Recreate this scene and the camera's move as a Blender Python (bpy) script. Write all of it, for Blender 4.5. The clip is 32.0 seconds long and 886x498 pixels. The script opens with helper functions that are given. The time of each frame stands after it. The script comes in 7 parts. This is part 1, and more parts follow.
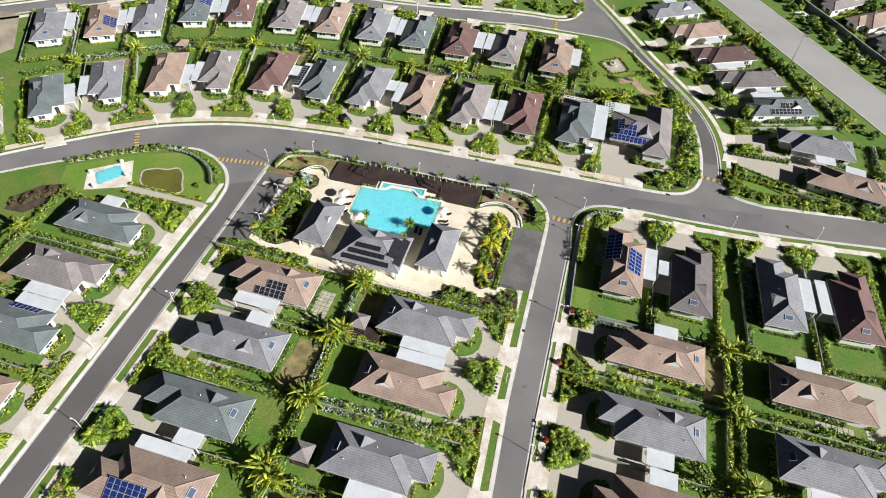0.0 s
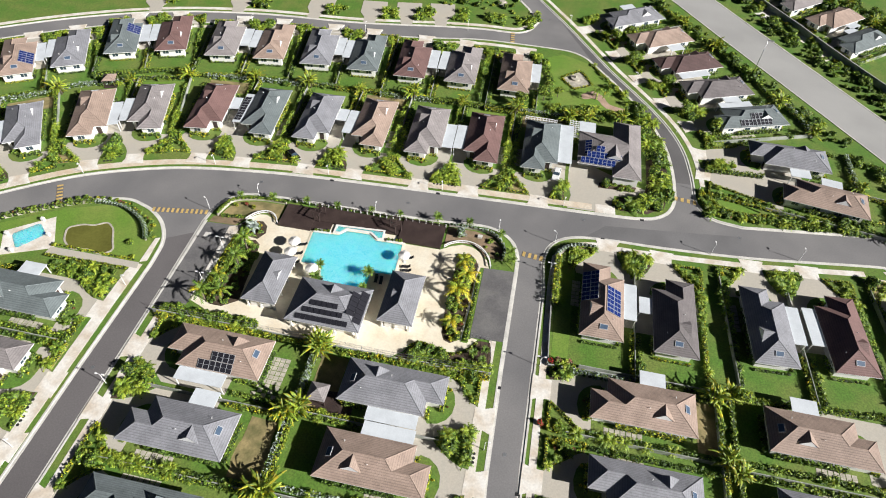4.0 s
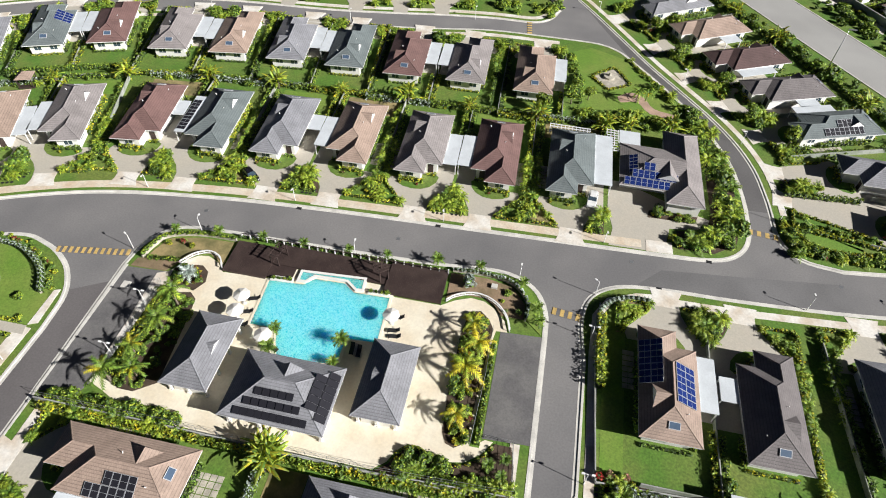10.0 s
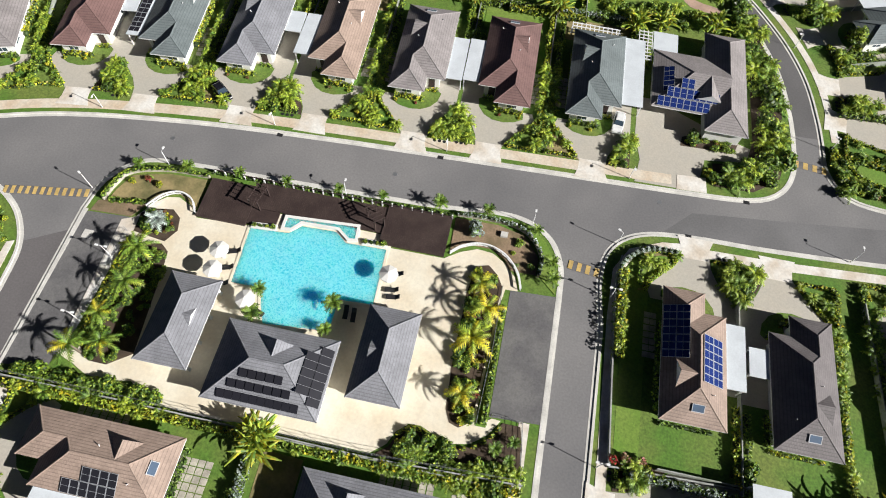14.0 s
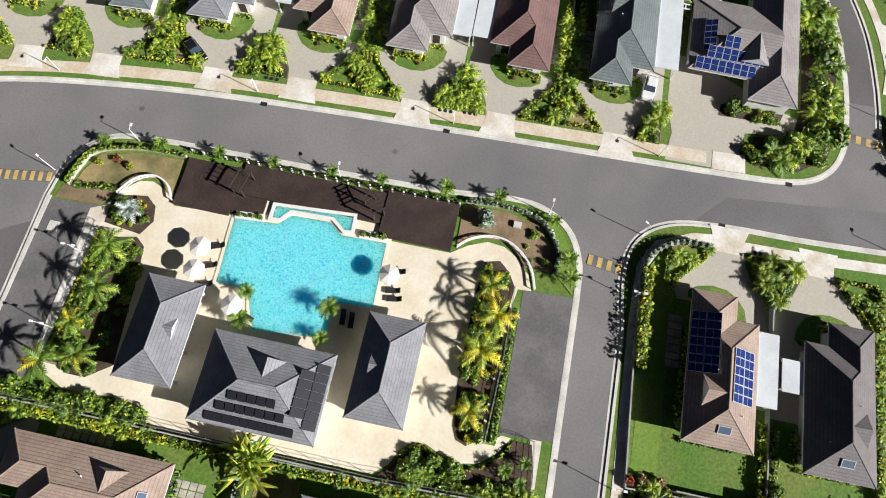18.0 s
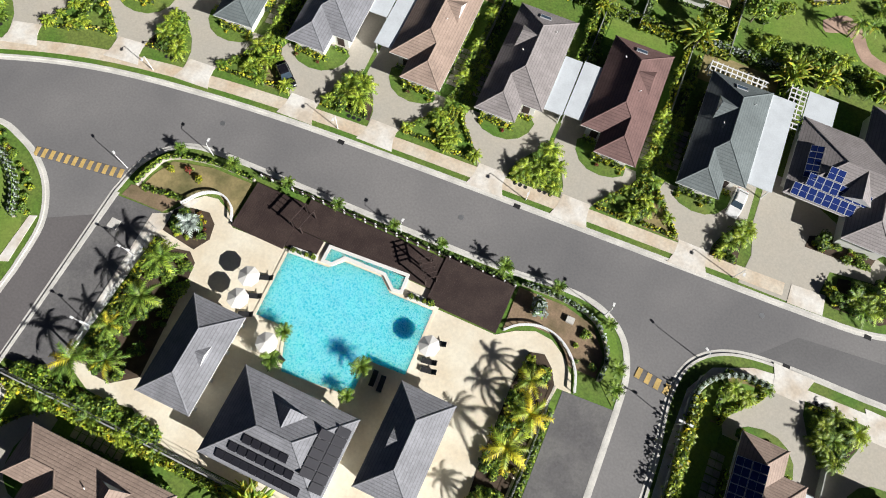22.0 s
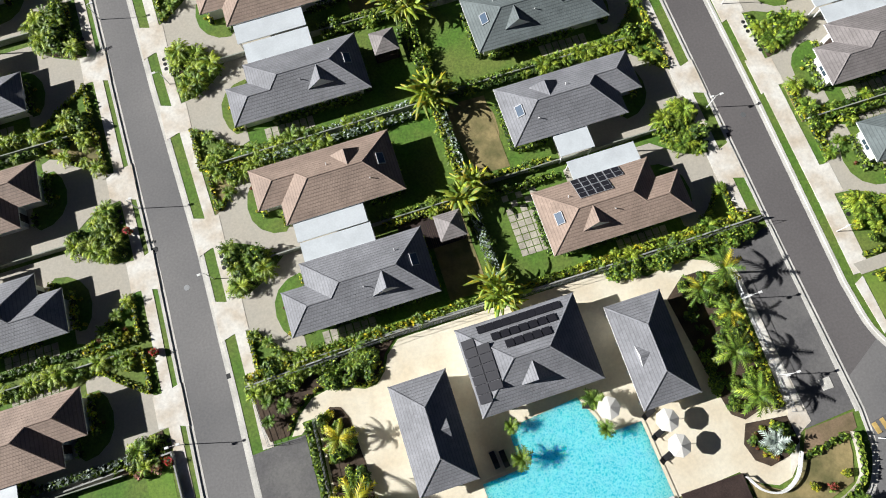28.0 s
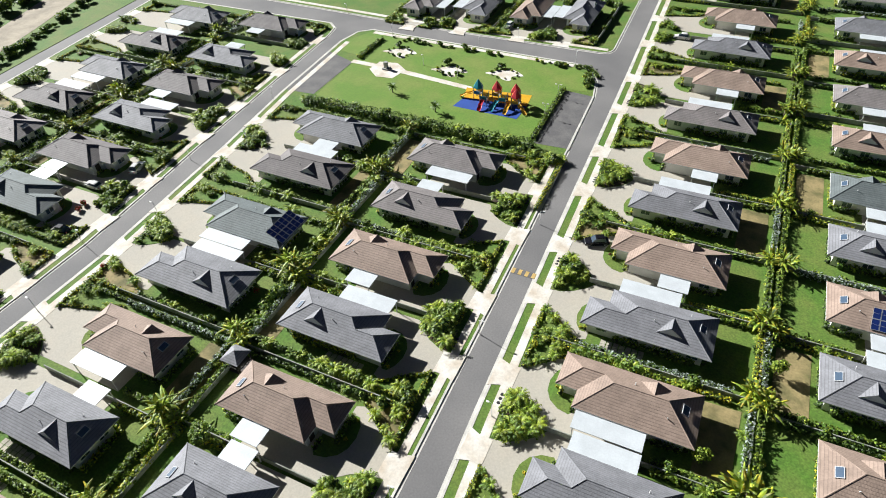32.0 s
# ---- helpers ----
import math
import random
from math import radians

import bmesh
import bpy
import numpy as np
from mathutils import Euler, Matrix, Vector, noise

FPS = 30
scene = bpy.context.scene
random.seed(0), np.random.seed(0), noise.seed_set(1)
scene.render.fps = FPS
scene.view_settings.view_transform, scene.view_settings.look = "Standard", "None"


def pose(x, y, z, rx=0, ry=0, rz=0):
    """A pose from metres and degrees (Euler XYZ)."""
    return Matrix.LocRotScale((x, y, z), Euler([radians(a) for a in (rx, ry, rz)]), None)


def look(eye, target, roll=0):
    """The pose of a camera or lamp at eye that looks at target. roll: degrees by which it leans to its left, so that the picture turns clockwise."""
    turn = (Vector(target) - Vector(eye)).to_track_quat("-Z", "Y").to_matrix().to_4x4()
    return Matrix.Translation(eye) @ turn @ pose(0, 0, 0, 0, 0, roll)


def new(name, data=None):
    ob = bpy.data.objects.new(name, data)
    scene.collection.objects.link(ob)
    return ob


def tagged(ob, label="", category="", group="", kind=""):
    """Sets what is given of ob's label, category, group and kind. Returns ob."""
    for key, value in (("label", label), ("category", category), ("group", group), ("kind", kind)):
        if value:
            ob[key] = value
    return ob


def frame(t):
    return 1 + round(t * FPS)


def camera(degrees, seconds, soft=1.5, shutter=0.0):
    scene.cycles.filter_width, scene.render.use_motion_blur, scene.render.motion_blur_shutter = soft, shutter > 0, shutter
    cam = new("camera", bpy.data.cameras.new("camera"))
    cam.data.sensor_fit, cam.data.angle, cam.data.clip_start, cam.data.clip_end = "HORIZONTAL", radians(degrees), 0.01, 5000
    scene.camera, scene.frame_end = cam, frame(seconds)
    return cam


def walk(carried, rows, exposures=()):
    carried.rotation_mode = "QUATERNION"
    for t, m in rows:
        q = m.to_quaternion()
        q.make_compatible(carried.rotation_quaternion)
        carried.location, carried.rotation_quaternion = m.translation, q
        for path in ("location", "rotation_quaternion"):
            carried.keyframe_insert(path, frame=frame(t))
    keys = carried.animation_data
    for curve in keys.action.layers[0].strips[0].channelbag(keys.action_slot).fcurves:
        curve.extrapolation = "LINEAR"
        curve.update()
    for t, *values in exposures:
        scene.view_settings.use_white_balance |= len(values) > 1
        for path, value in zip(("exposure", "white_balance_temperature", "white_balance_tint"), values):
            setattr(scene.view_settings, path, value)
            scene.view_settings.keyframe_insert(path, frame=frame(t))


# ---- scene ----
cam = camera(71.5, 32.0, soft=1.0)
PATH = [
    (0, (12.63, -118.15, 99.95), (3.39, -79.58, 54.93), 3.50),
    (0.5, (12.29, -116.80, 99.68), (3.01, -78.20, 54.69), 3.50),
    (1, (12.08, -115.10, 99.08), (3.57, -76.27, 54.15), 3.46),
    (1.5, (11.92, -113.52, 98.90), (5.31, -74.22, 54.05), 3.36),
    (2, (11.49, -111.91, 99.24), (5.33, -72.58, 54.36), 3.38),
    (2.5, (11.28, -110.09, 99.89), (5.10, -70.92, 54.86), 3.46),
    (3, (10.88, -108.07, 99.95), (4.72, -68.91, 54.91), 3.47),
    (3.5, (10.42, -105.83, 99.45), (4.26, -66.68, 54.41), 3.44),
    (5.5, (8.93, -96.81, 92.63), (2.70, -57.63, 47.62), 3.37),
    (6, (8.59, -94.48, 90.02), (2.31, -55.09, 45.19), 3.28),
    (6.5, (8.36, -92.10, 88.12), (1.99, -52.68, 43.34), 3.22),
    (7, (8.02, -89.74, 86.44), (1.60, -50.32, 41.67), 3.15),
    (7.5, (7.75, -87.42, 84.78), (1.24, -47.96, 40.05), 3.09),
    (8, (7.42, -85.26, 83.16), (0.84, -45.77, 38.48), 3.05),
    (8.5, (6.94, -82.99, 81.54), (0.36, -43.48, 36.86), 3.05),
    (9, (6.49, -80.79, 79.93), (-0.10, -41.24, 35.29), 3.06),
    (9.5, (5.89, -78.26, 78.76), (-0.63, -38.76, 34.07), 3.10),
    (10, (5.28, -75.49, 77.82), (-1.23, -35.99, 33.13), 3.13),
    (10.5, (4.59, -72.53, 77.31), (-1.89, -33.02, 32.63), 3.17),
    (11, (4.01, -69.72, 77.29), (-2.49, -30.18, 32.63), 3.19),
    (11.5, (3.28, -67.01, 77.13), (-3.17, -27.34, 32.57), 3.28),
    (12, (2.56, -64.41, 77.00), (-3.83, -24.59, 32.57), 3.36),
    (12.5, (1.92, -62.17, 77.05), (-4.42, -22.34, 32.63), 3.43),
    (13, (1.58, -60.64, 76.78), (-4.15, -23.43, 30.06), 3.72),
    (13.5, (1.08, -59.24, 76.63), (-3.61, -26.05, 26.86), 4.29),
    (14, (0.66, -57.28, 76.86), (-2.84, -29.49, 23.81), 5.12),
    (14.5, (0.46, -56.52, 76.48), (-1.84, -34.12, 20.87), 6.25),
    (16.5, (-1.39, -48.63, 74.96), (-2.93, -30.13, 17.91), 7.48),
    (17, (-1.87, -46.72, 74.59), (-3.46, -28.08, 17.58), 7.38),
    (17.5, (-2.29, -44.79, 74.23), (-3.95, -25.95, 17.29), 7.27),
    (18, (-2.83, -42.68, 74.03), (-4.49, -23.81, 17.10), 7.24),
    (18.5, (-3.35, -40.50, 74.13), (-5.01, -21.67, 17.19), 7.26),
    (19, (-3.98, -38.54, 74.29), (-5.70, -19.55, 17.40), 7.21),
    (19.5, (-4.92, -37.30, 74.27), (-6.70, -18.12, 17.44), 7.12),
    (20, (-5.59, -37.02, 74.07), (-7.43, -17.65, 17.31), 7.04),
    (20.5, (-5.93, -36.64, 74.02), (-8.36, -17.28, 17.28), 7.14),
    (21, (-6.15, -36.53, 73.86), (-9.77, -17.09, 17.21), 7.30),
    (21.5, (-6.41, -36.24, 73.80), (-11.16, -16.98, 17.18), 7.51),
    (22, (-6.75, -35.72, 73.97), (-12.55, -16.89, 17.29), 7.80),
    (22.5, (-7.10, -35.25, 73.98), (-13.94, -16.95, 17.25), 8.02),
    (23, (-7.61, -34.63, 74.08), (-15.39, -17.08, 17.23), 8.30),
    (23.5, (-7.68, -34.63, 73.84), (-16.99, -17.62, 17.06), 8.42),
    (24, (-8.08, -34.22, 73.88), (-18.85, -18.54, 16.97), 8.77),
    (24.5, (-9.33, -33.32, 74.40), (-21.31, -20.12, 17.11), 9.45),
    (26.5, (-10.72, -33.97, 73.82), (-25.72, -38.30, 15.88), 5.04),
    (27, (-11.20, -34.78, 73.84), (-23.58, -43.51, 15.78), 2.23),
    (27.5, (-11.25, -35.23, 73.66), (-19.96, -47.73, 15.62), -0.95),
    (28, (-11.40, -36.28, 73.73), (-14.95, -50.96, 15.66), -4.33),
    (28.5, (-10.82, -37.53, 74.01), (-8.18, -52.56, 15.98), -7.57),
    (29, (-9.49, -38.99, 74.71), (-1.81, -52.01, 16.65), -9.78),
    (29.5, (-8.69, -39.41, 74.77), (0.18, -51.83, 16.74), -10.07),
    (30, (-7.78, -40.40, 74.71), (3.05, -57.11, 18.11), -7.67),
    (30.5, (-6.93, -41.54, 75.13), (6.71, -64.43, 21.37), -5.75),
    (31, (-6.23, -42.39, 75.41), (10.11, -71.44, 25.51), -4.64),
    (31.5, (-5.80, -42.91, 75.24), (13.11, -77.88, 30.30), -3.96),
    (32, (-5.53, -43.35, 75.04), (15.23, -82.73, 34.82), -3.58),
]
walk(cam, [(t, look(eye, target, roll)) for t, eye, target, roll in PATH], [(0, 0.78, 6420, 10), (13, 0.74, 6420, 9.5), (26, 0.7, 6380, 9), (28, 0.72, 6320, 8), (29, 0.93, 6280, 7.5), (30.5, 0.96, 6280, 7), (32, 0.96, 6280, 7)])

# ---- light ----
SUN_DIR = Vector((0.965 * math.cos(radians(27.5)), -0.262 * math.cos(radians(27.5)), math.sin(radians(27.5))))
world = bpy.data.worlds.new("sky")
scene.world = world
world.use_nodes = True
wn = world.node_tree
sky = wn.nodes.new("ShaderNodeTexSky")
sky.sky_type, sky.sun_disc = "NISHITA", False
sky.sun_elevation, sky.sun_rotation = radians(27.5), radians(105)
sky.dust_density, sky.air_density, sky.ozone_density = 0.4, 0.07, 4.0
wn.links.new(sky.outputs[0], wn.nodes["Background"].inputs[0])
wn.nodes["Background"].inputs[1].default_value = 0.05
sun_data = bpy.data.lights.new("sun", "SUN")
sun_data.energy, sun_data.angle, sun_data.color = 5.0, radians(0.53), (0.99, 0.96, 0.925)
sun = new("sun", sun_data)
sun.matrix_world = look(SUN_DIR * 300, (0, 0, 0))

# ---- materials ----
def material(name, color, rough=0.8, var=0.12, scale=0.6, fine=6.0, bump=0.2, metal=0.0, tint=None, spec=0.5, objvar=0.0):
    """Two scales of variation round a base colour, with a fine bump."""
    m = bpy.data.materials.new(name)
    m.use_nodes = True
    nt = m.node_tree
    b = nt.nodes["Principled BSDF"]
    b.inputs["Roughness"].default_value, b.inputs["Metallic"].default_value = rough, metal
    b.inputs["Specular IOR Level"].default_value = spec
    geo = nt.nodes.new("ShaderNodeNewGeometry")
    n1, n2 = nt.nodes.new("ShaderNodeTexNoise"), nt.nodes.new("ShaderNodeTexNoise")
    n1.inputs["Scale"].default_value, n1.inputs["Detail"].default_value = scale, 3
    n2.inputs["Scale"].default_value, n2.inputs["Detail"].default_value = fine, 4
    for n in (n1, n2):
        nt.links.new(geo.outputs["Position"], n.inputs["Vector"])
    mix = nt.nodes.new("ShaderNodeMix")
    mix.data_type = "RGBA"
    other = tint or tuple(c * (1 - 2.2 * var) for c in color)
    mix.inputs[6].default_value = (*color, 1)
    mix.inputs[7].default_value = (*other, 1)
    ramp = nt.nodes.new("ShaderNodeMapRange")
    ramp.inputs[1].default_value, ramp.inputs[2].default_value = 0.38, 0.66
    nt.links.new(n1.outputs[0], ramp.inputs[0])
    nt.links.new(ramp.outputs[0], mix.inputs[0])
    hsv = nt.nodes.new("ShaderNodeHueSaturation")
    val = nt.nodes.new("ShaderNodeMapRange")
    val.inputs[1].default_value, val.inputs[2].default_value = 0.3, 0.7
    val.inputs[3].default_value, val.inputs[4].default_value = 1 - var, 1 + var
    nt.links.new(n2.outputs[0], val.inputs[0])
    out = val.outputs[0]
    if objvar:
        info, ov, mul = nt.nodes.new("ShaderNodeObjectInfo"), nt.nodes.new("ShaderNodeMapRange"), nt.nodes.new("ShaderNodeMath")
        ov.inputs[3].default_value, ov.inputs[4].default_value = 1 - objvar, 1 + objvar
        mul.operation = "MULTIPLY"
        nt.links.new(info.outputs["Random"], ov.inputs[0])
        nt.links.new(ov.outputs[0], mul.inputs[0])
        nt.links.new(out, mul.inputs[1])
        out = mul.outputs[0]
    nt.links.new(out, hsv.inputs["Value"])
    nt.links.new(mix.outputs[2], hsv.inputs["Color"])
    nt.links.new(hsv.outputs[0], b.inputs["Base Color"])
    if bump:
        bp = nt.nodes.new("ShaderNodeBump")
        bp.inputs["Strength"].default_value, bp.inputs["Distance"].default_value = bump, 0.05
        nt.links.new(n2.outputs[0], bp.inputs["Height"])
        nt.links.new(bp.outputs[0], b.inputs["Normal"])
    return m


def tile_material(name, color, row=0.4, rough=0.75):
    """Roof tiles in lapped courses, laid by the roof's own UV in metres."""
    m = material(name, color, rough, 0.1, 0.35, 5.0, 0.0, objvar=0.07)
    nt = m.node_tree
    b = nt.nodes["Principled BSDF"]

    def calc(op, x, y=None):
        n = nt.nodes.new("ShaderNodeMath")
        n.operation = op
        for k, v in enumerate((x, y)):
            if isinstance(v, (int, float)):
                n.inputs[k].default_value = v
            elif v is not None:
                nt.links.new(v, n.inputs[k])
        return n.outputs[0]

    uv, xyz = nt.nodes.new("ShaderNodeUVMap"), nt.nodes.new("ShaderNodeSeparateXYZ")
    nt.links.new(uv.outputs[0], xyz.inputs[0])
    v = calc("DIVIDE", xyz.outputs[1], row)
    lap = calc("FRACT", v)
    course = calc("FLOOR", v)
    u = calc("ADD", calc("DIVIDE", xyz.outputs[0], 0.33), calc("MULTIPLY", course, 0.5))
    cells = nt.nodes.new("ShaderNodeCombineXYZ")
    nt.links.new(calc("FLOOR", u), cells.inputs[0])
    nt.links.new(course, cells.inputs[1])
    white = nt.nodes.new("ShaderNodeTexWhiteNoise")
    white.noise_dimensions = "2D"
    nt.links.new(cells.outputs[0], white.inputs["Vector"])
    # shade of the laps, painted as a darker lower edge on each course
    lap_shade = nt.nodes.new("ShaderNodeMapRange")
    lap_shade.inputs[1].default_value, lap_shade.inputs[2].default_value = 0.05, 0.32
    lap_shade.inputs[3].default_value, lap_shade.inputs[4].default_value = 0.72, 1.04
    nt.links.new(lap, lap_shade.inputs[0])
    tone = calc("MULTIPLY", lap_shade.outputs[0], calc("ADD", calc("MULTIPLY", white.outputs[0], 0.14), 0.93))
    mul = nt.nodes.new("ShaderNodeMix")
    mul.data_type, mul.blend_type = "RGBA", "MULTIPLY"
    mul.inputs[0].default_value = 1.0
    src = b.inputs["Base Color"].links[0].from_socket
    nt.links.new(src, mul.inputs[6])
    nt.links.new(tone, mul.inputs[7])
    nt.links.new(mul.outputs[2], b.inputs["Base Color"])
    bp = nt.nodes.new("ShaderNodeBump")
    bp.inputs["Strength"].default_value, bp.inputs["Distance"].default_value = 0.9, 0.06
    roll = calc("ABSOLUTE", calc("SUBTRACT", calc("FRACT", u), 0.5))
    nt.links.new(calc("ADD", calc("SUBTRACT", 1.0, lap), calc("MULTIPLY", roll, 0.3)), bp.inputs["Height"])
    nt.links.new(bp.outputs[0], b.inputs["Normal"])
    return m


def leaf_material(name, color, tint):
    m = material(name, color, 0.55, 0.25, 0.9, 3.0, 0.0, tint=tint, objvar=0.15)
    nt = m.node_tree
    b = nt.nodes["Principled BSDF"]
    geo, isl, dim = nt.nodes.new("ShaderNodeNewGeometry"), nt.nodes.new("ShaderNodeMapRange"), nt.nodes.new("ShaderNodeHueSaturation")
    isl.inputs[3].default_value, isl.inputs[4].default_value = 0.4, 1.6
    nt.links.new(geo.outputs["Random Per Island"], isl.inputs[0])
    nt.links.new(isl.outputs[0], dim.inputs["Value"])
    nt.links.new(b.inputs["Base Color"].links[0].from_socket, dim.inputs["Color"])
    nt.links.new(dim.outputs[0], b.inputs["Base Color"])
    tr, ad = nt.nodes.new("ShaderNodeBsdfTranslucent"), nt.nodes.new("ShaderNodeMixShader")
    ad.inputs[0].default_value = 0.22
    nt.links.new(b.inputs["Base Color"].links[0].from_socket, tr.inputs[0])
    nt.links.new(b.outputs[0], ad.inputs[1])
    nt.links.new(tr.outputs[0], ad.inputs[2])
    nt.links.new(ad.outputs[0], nt.nodes["Material Output"].inputs[0])
    return m


M_GRASS = material("lawn_grass", (0.084, 0.178, 0.019), 0.9, 0.28, 0.16, 3.2, 0.6, tint=(0.145, 0.192, 0.036))
M_PARK = material("park_grass", (0.125, 0.235, 0.025), 0.9, 0.2, 0.12, 3.5, 0.5, tint=(0.185, 0.25, 0.045))
M_DRYGRASS = material("dry_grass", (0.33, 0.26, 0.12), 0.9, 0.15, 0.3, 3.0, 0.4, tint=(0.14, 0.13, 0.05))
M_SOIL = material("garden_soil", (0.085, 0.058, 0.038), 0.95, 0.2, 0.6, 5.0, 0.6)
M_EARTH = material("bare_earth", (0.27, 0.19, 0.12), 0.95, 0.18, 0.5, 4.0, 0.5, tint=(0.17, 0.13, 0.07))
M_ASPHALT = material("asphalt", (0.215, 0.208, 0.205), 0.85, 0.1, 0.06, 3.5, 0.3, tint=(0.155, 0.152, 0.154))
M_ASPHALT_DARK = material("car_park_asphalt", (0.12, 0.116, 0.118), 0.85, 0.14, 0.3, 4.0, 0.3, tint=(0.165, 0.16, 0.156))
M_CONCRETE = material("pavement_concrete", (0.76, 0.735, 0.68), 0.85, 0.1, 0.3, 3.0, 0.15, tint=(0.58, 0.50, 0.40))
M_DRIVE = material("driveway_concrete", (0.45, 0.42, 0.36), 0.85, 0.08, 0.22, 4.0, 0.3, tint=(0.47, 0.43, 0.36))
M_FOOTPATH = material("beige_footpath", (0.66, 0.59, 0.48), 0.85, 0.12, 0.35, 3.0, 0.15, tint=(0.58, 0.46, 0.33))
M_KERB = material("kerb_concrete", (0.66, 0.64, 0.59), 0.85, 0.1, 0.4, 5.0, 0.1)
M_POOLDECK = material("cream_pool_deck", (0.78, 0.72, 0.58), 0.8, 0.06, 0.25, 3.0, 0.1, tint=(0.70, 0.61, 0.46))
M_WHITE = material("white_render", (0.78, 0.77, 0.73), 0.8, 0.04, 0.5, 6.0, 0.1)
M_TRIM = material("white_paint", (0.8, 0.8, 0.79), 0.5, 0.03, 0.5, 6.0, 0.0)
M_CARPORT = material("white_sheet_roof", (0.64, 0.68, 0.71), 0.45, 0.05, 0.5, 5.0, 0.05)
M_HIGHWAY = material("pale_highway", (0.37, 0.365, 0.35), 0.85, 0.06, 0.06, 6.0, 0.2)
M_WOOD = material("dark_stained_timber", (0.042, 0.027, 0.024), 0.6, 0.25, 0.5, 6.0, 0.2, tint=(0.062, 0.042, 0.036))
M_WALLGREY = material("weathered_wall", (0.40, 0.41, 0.39), 0.85, 0.15, 0.4, 4.0, 0.2)
M_DARK = material("dark_plastic", (0.025, 0.025, 0.027), 0.5, 0.1, 1, 5, 0.0)
M_STEEL = material("galvanised_steel", (0.45, 0.46, 0.47), 0.4, 0.08, 1, 6, 0.0, metal=0.7)
M_YELLOW = material("yellow_road_paint", (0.62, 0.43, 0.15), 0.8, 0.12, 0.6, 5, 0.1)
M_CANVAS = material("cream_canvas", (0.8, 0.78, 0.73), 0.85, 0.03, 0.8, 6, 0.05)
M_TRUNK = material("palm_bark", (0.20, 0.165, 0.12), 0.9, 0.2, 1.5, 9, 0.4)
M_RED = material("red_plastic", (0.55, 0.04, 0.05), 0.4, 0.05, 1, 5, 0)
M_BLUEMAT = material("blue_safety_surface", (0.015, 0.07, 0.36), 0.8, 0.08, 0.5, 5, 0.1)
M_YELMAT = material("yellow_plastic", (0.75, 0.42, 0.02), 0.5, 0.06, 0.8, 5, 0)
M_TEAL = material("teal_plastic", (0.02, 0.25, 0.32), 0.4, 0.05, 1, 5, 0)
M_POND = material("green_pond_water", (0.15, 0.15, 0.035), 0.25, 0.1, 0.15, 2, 0.05)
M_STONE = material("pale_stone", (0.5, 0.46, 0.38), 0.9, 0.15, 0.8, 5, 0.3)
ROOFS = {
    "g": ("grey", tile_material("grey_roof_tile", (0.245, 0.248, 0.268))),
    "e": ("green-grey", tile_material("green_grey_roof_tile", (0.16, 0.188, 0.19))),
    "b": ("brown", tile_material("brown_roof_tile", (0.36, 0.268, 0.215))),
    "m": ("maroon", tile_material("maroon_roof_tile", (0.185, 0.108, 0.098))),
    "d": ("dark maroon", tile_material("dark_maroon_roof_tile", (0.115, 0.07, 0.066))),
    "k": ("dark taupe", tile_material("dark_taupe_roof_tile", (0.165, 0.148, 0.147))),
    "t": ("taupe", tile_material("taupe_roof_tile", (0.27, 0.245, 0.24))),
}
CAPS = {
    "g": material("grey_roof_tile_ridge", (0.245, 0.248, 0.268), 0.75, 0.12, 1.2, 6.0, 0.2),
    "e": material("green_grey_roof_tile_ridge", (0.16, 0.188, 0.19), 0.75, 0.12, 1.2, 6.0, 0.2),
    "b": material("brown_roof_tile_ridge", (0.36, 0.268, 0.215), 0.75, 0.12, 1.2, 6.0, 0.2),
    "m": material("maroon_roof_tile_ridge", (0.185, 0.108, 0.098), 0.75, 0.12, 1.2, 6.0, 0.2),
    "d": material("dark_maroon_roof_tile_ridge", (0.115, 0.07, 0.066), 0.75, 0.12, 1.2, 6.0, 0.2),
    "k": material("dark_taupe_roof_tile_ridge", (0.165, 0.148, 0.147), 0.75, 0.12, 1.2, 6.0, 0.2),
    "t": material("taupe_roof_tile_ridge", (0.27, 0.245, 0.24), 0.75, 0.12, 1.2, 6.0, 0.2),
}
L_GREEN = leaf_material("green_leaves", (0.105, 0.205, 0.026), (0.225, 0.32, 0.04))
L_LIME = leaf_material("lime_leaves", (0.37, 0.44, 0.04), (0.21, 0.32, 0.035))
L_DEEP = leaf_material("deep_green_leaves", (0.06, 0.125, 0.018), (0.13, 0.21, 0.03))
L_GOLD = leaf_material("golden_leaves", (0.60, 0.48, 0.025), (0.38, 0.42, 0.03))
L_RED = leaf_material("red_leaves", (0.26, 0.045, 0.03), (0.12, 0.11, 0.03))
L_CRIMSON = leaf_material("crimson_blossom", (0.55, 0.035, 0.03), (0.36, 0.06, 0.04))
# very dark green: shade between leaves put into a core's colour
L_SHADE = leaf_material("shade_core_leaves", (0.035, 0.065, 0.014), (0.05, 0.085, 0.018))
L_SILVER = leaf_material("silver_leaves", (0.46, 0.52, 0.48), (0.3, 0.37, 0.31))


def glossy(name, color, rough, spec=0.6):
    m = material(name, color, rough, 0.06, 0.5, 3.0, 0.0, spec=spec)
    return m


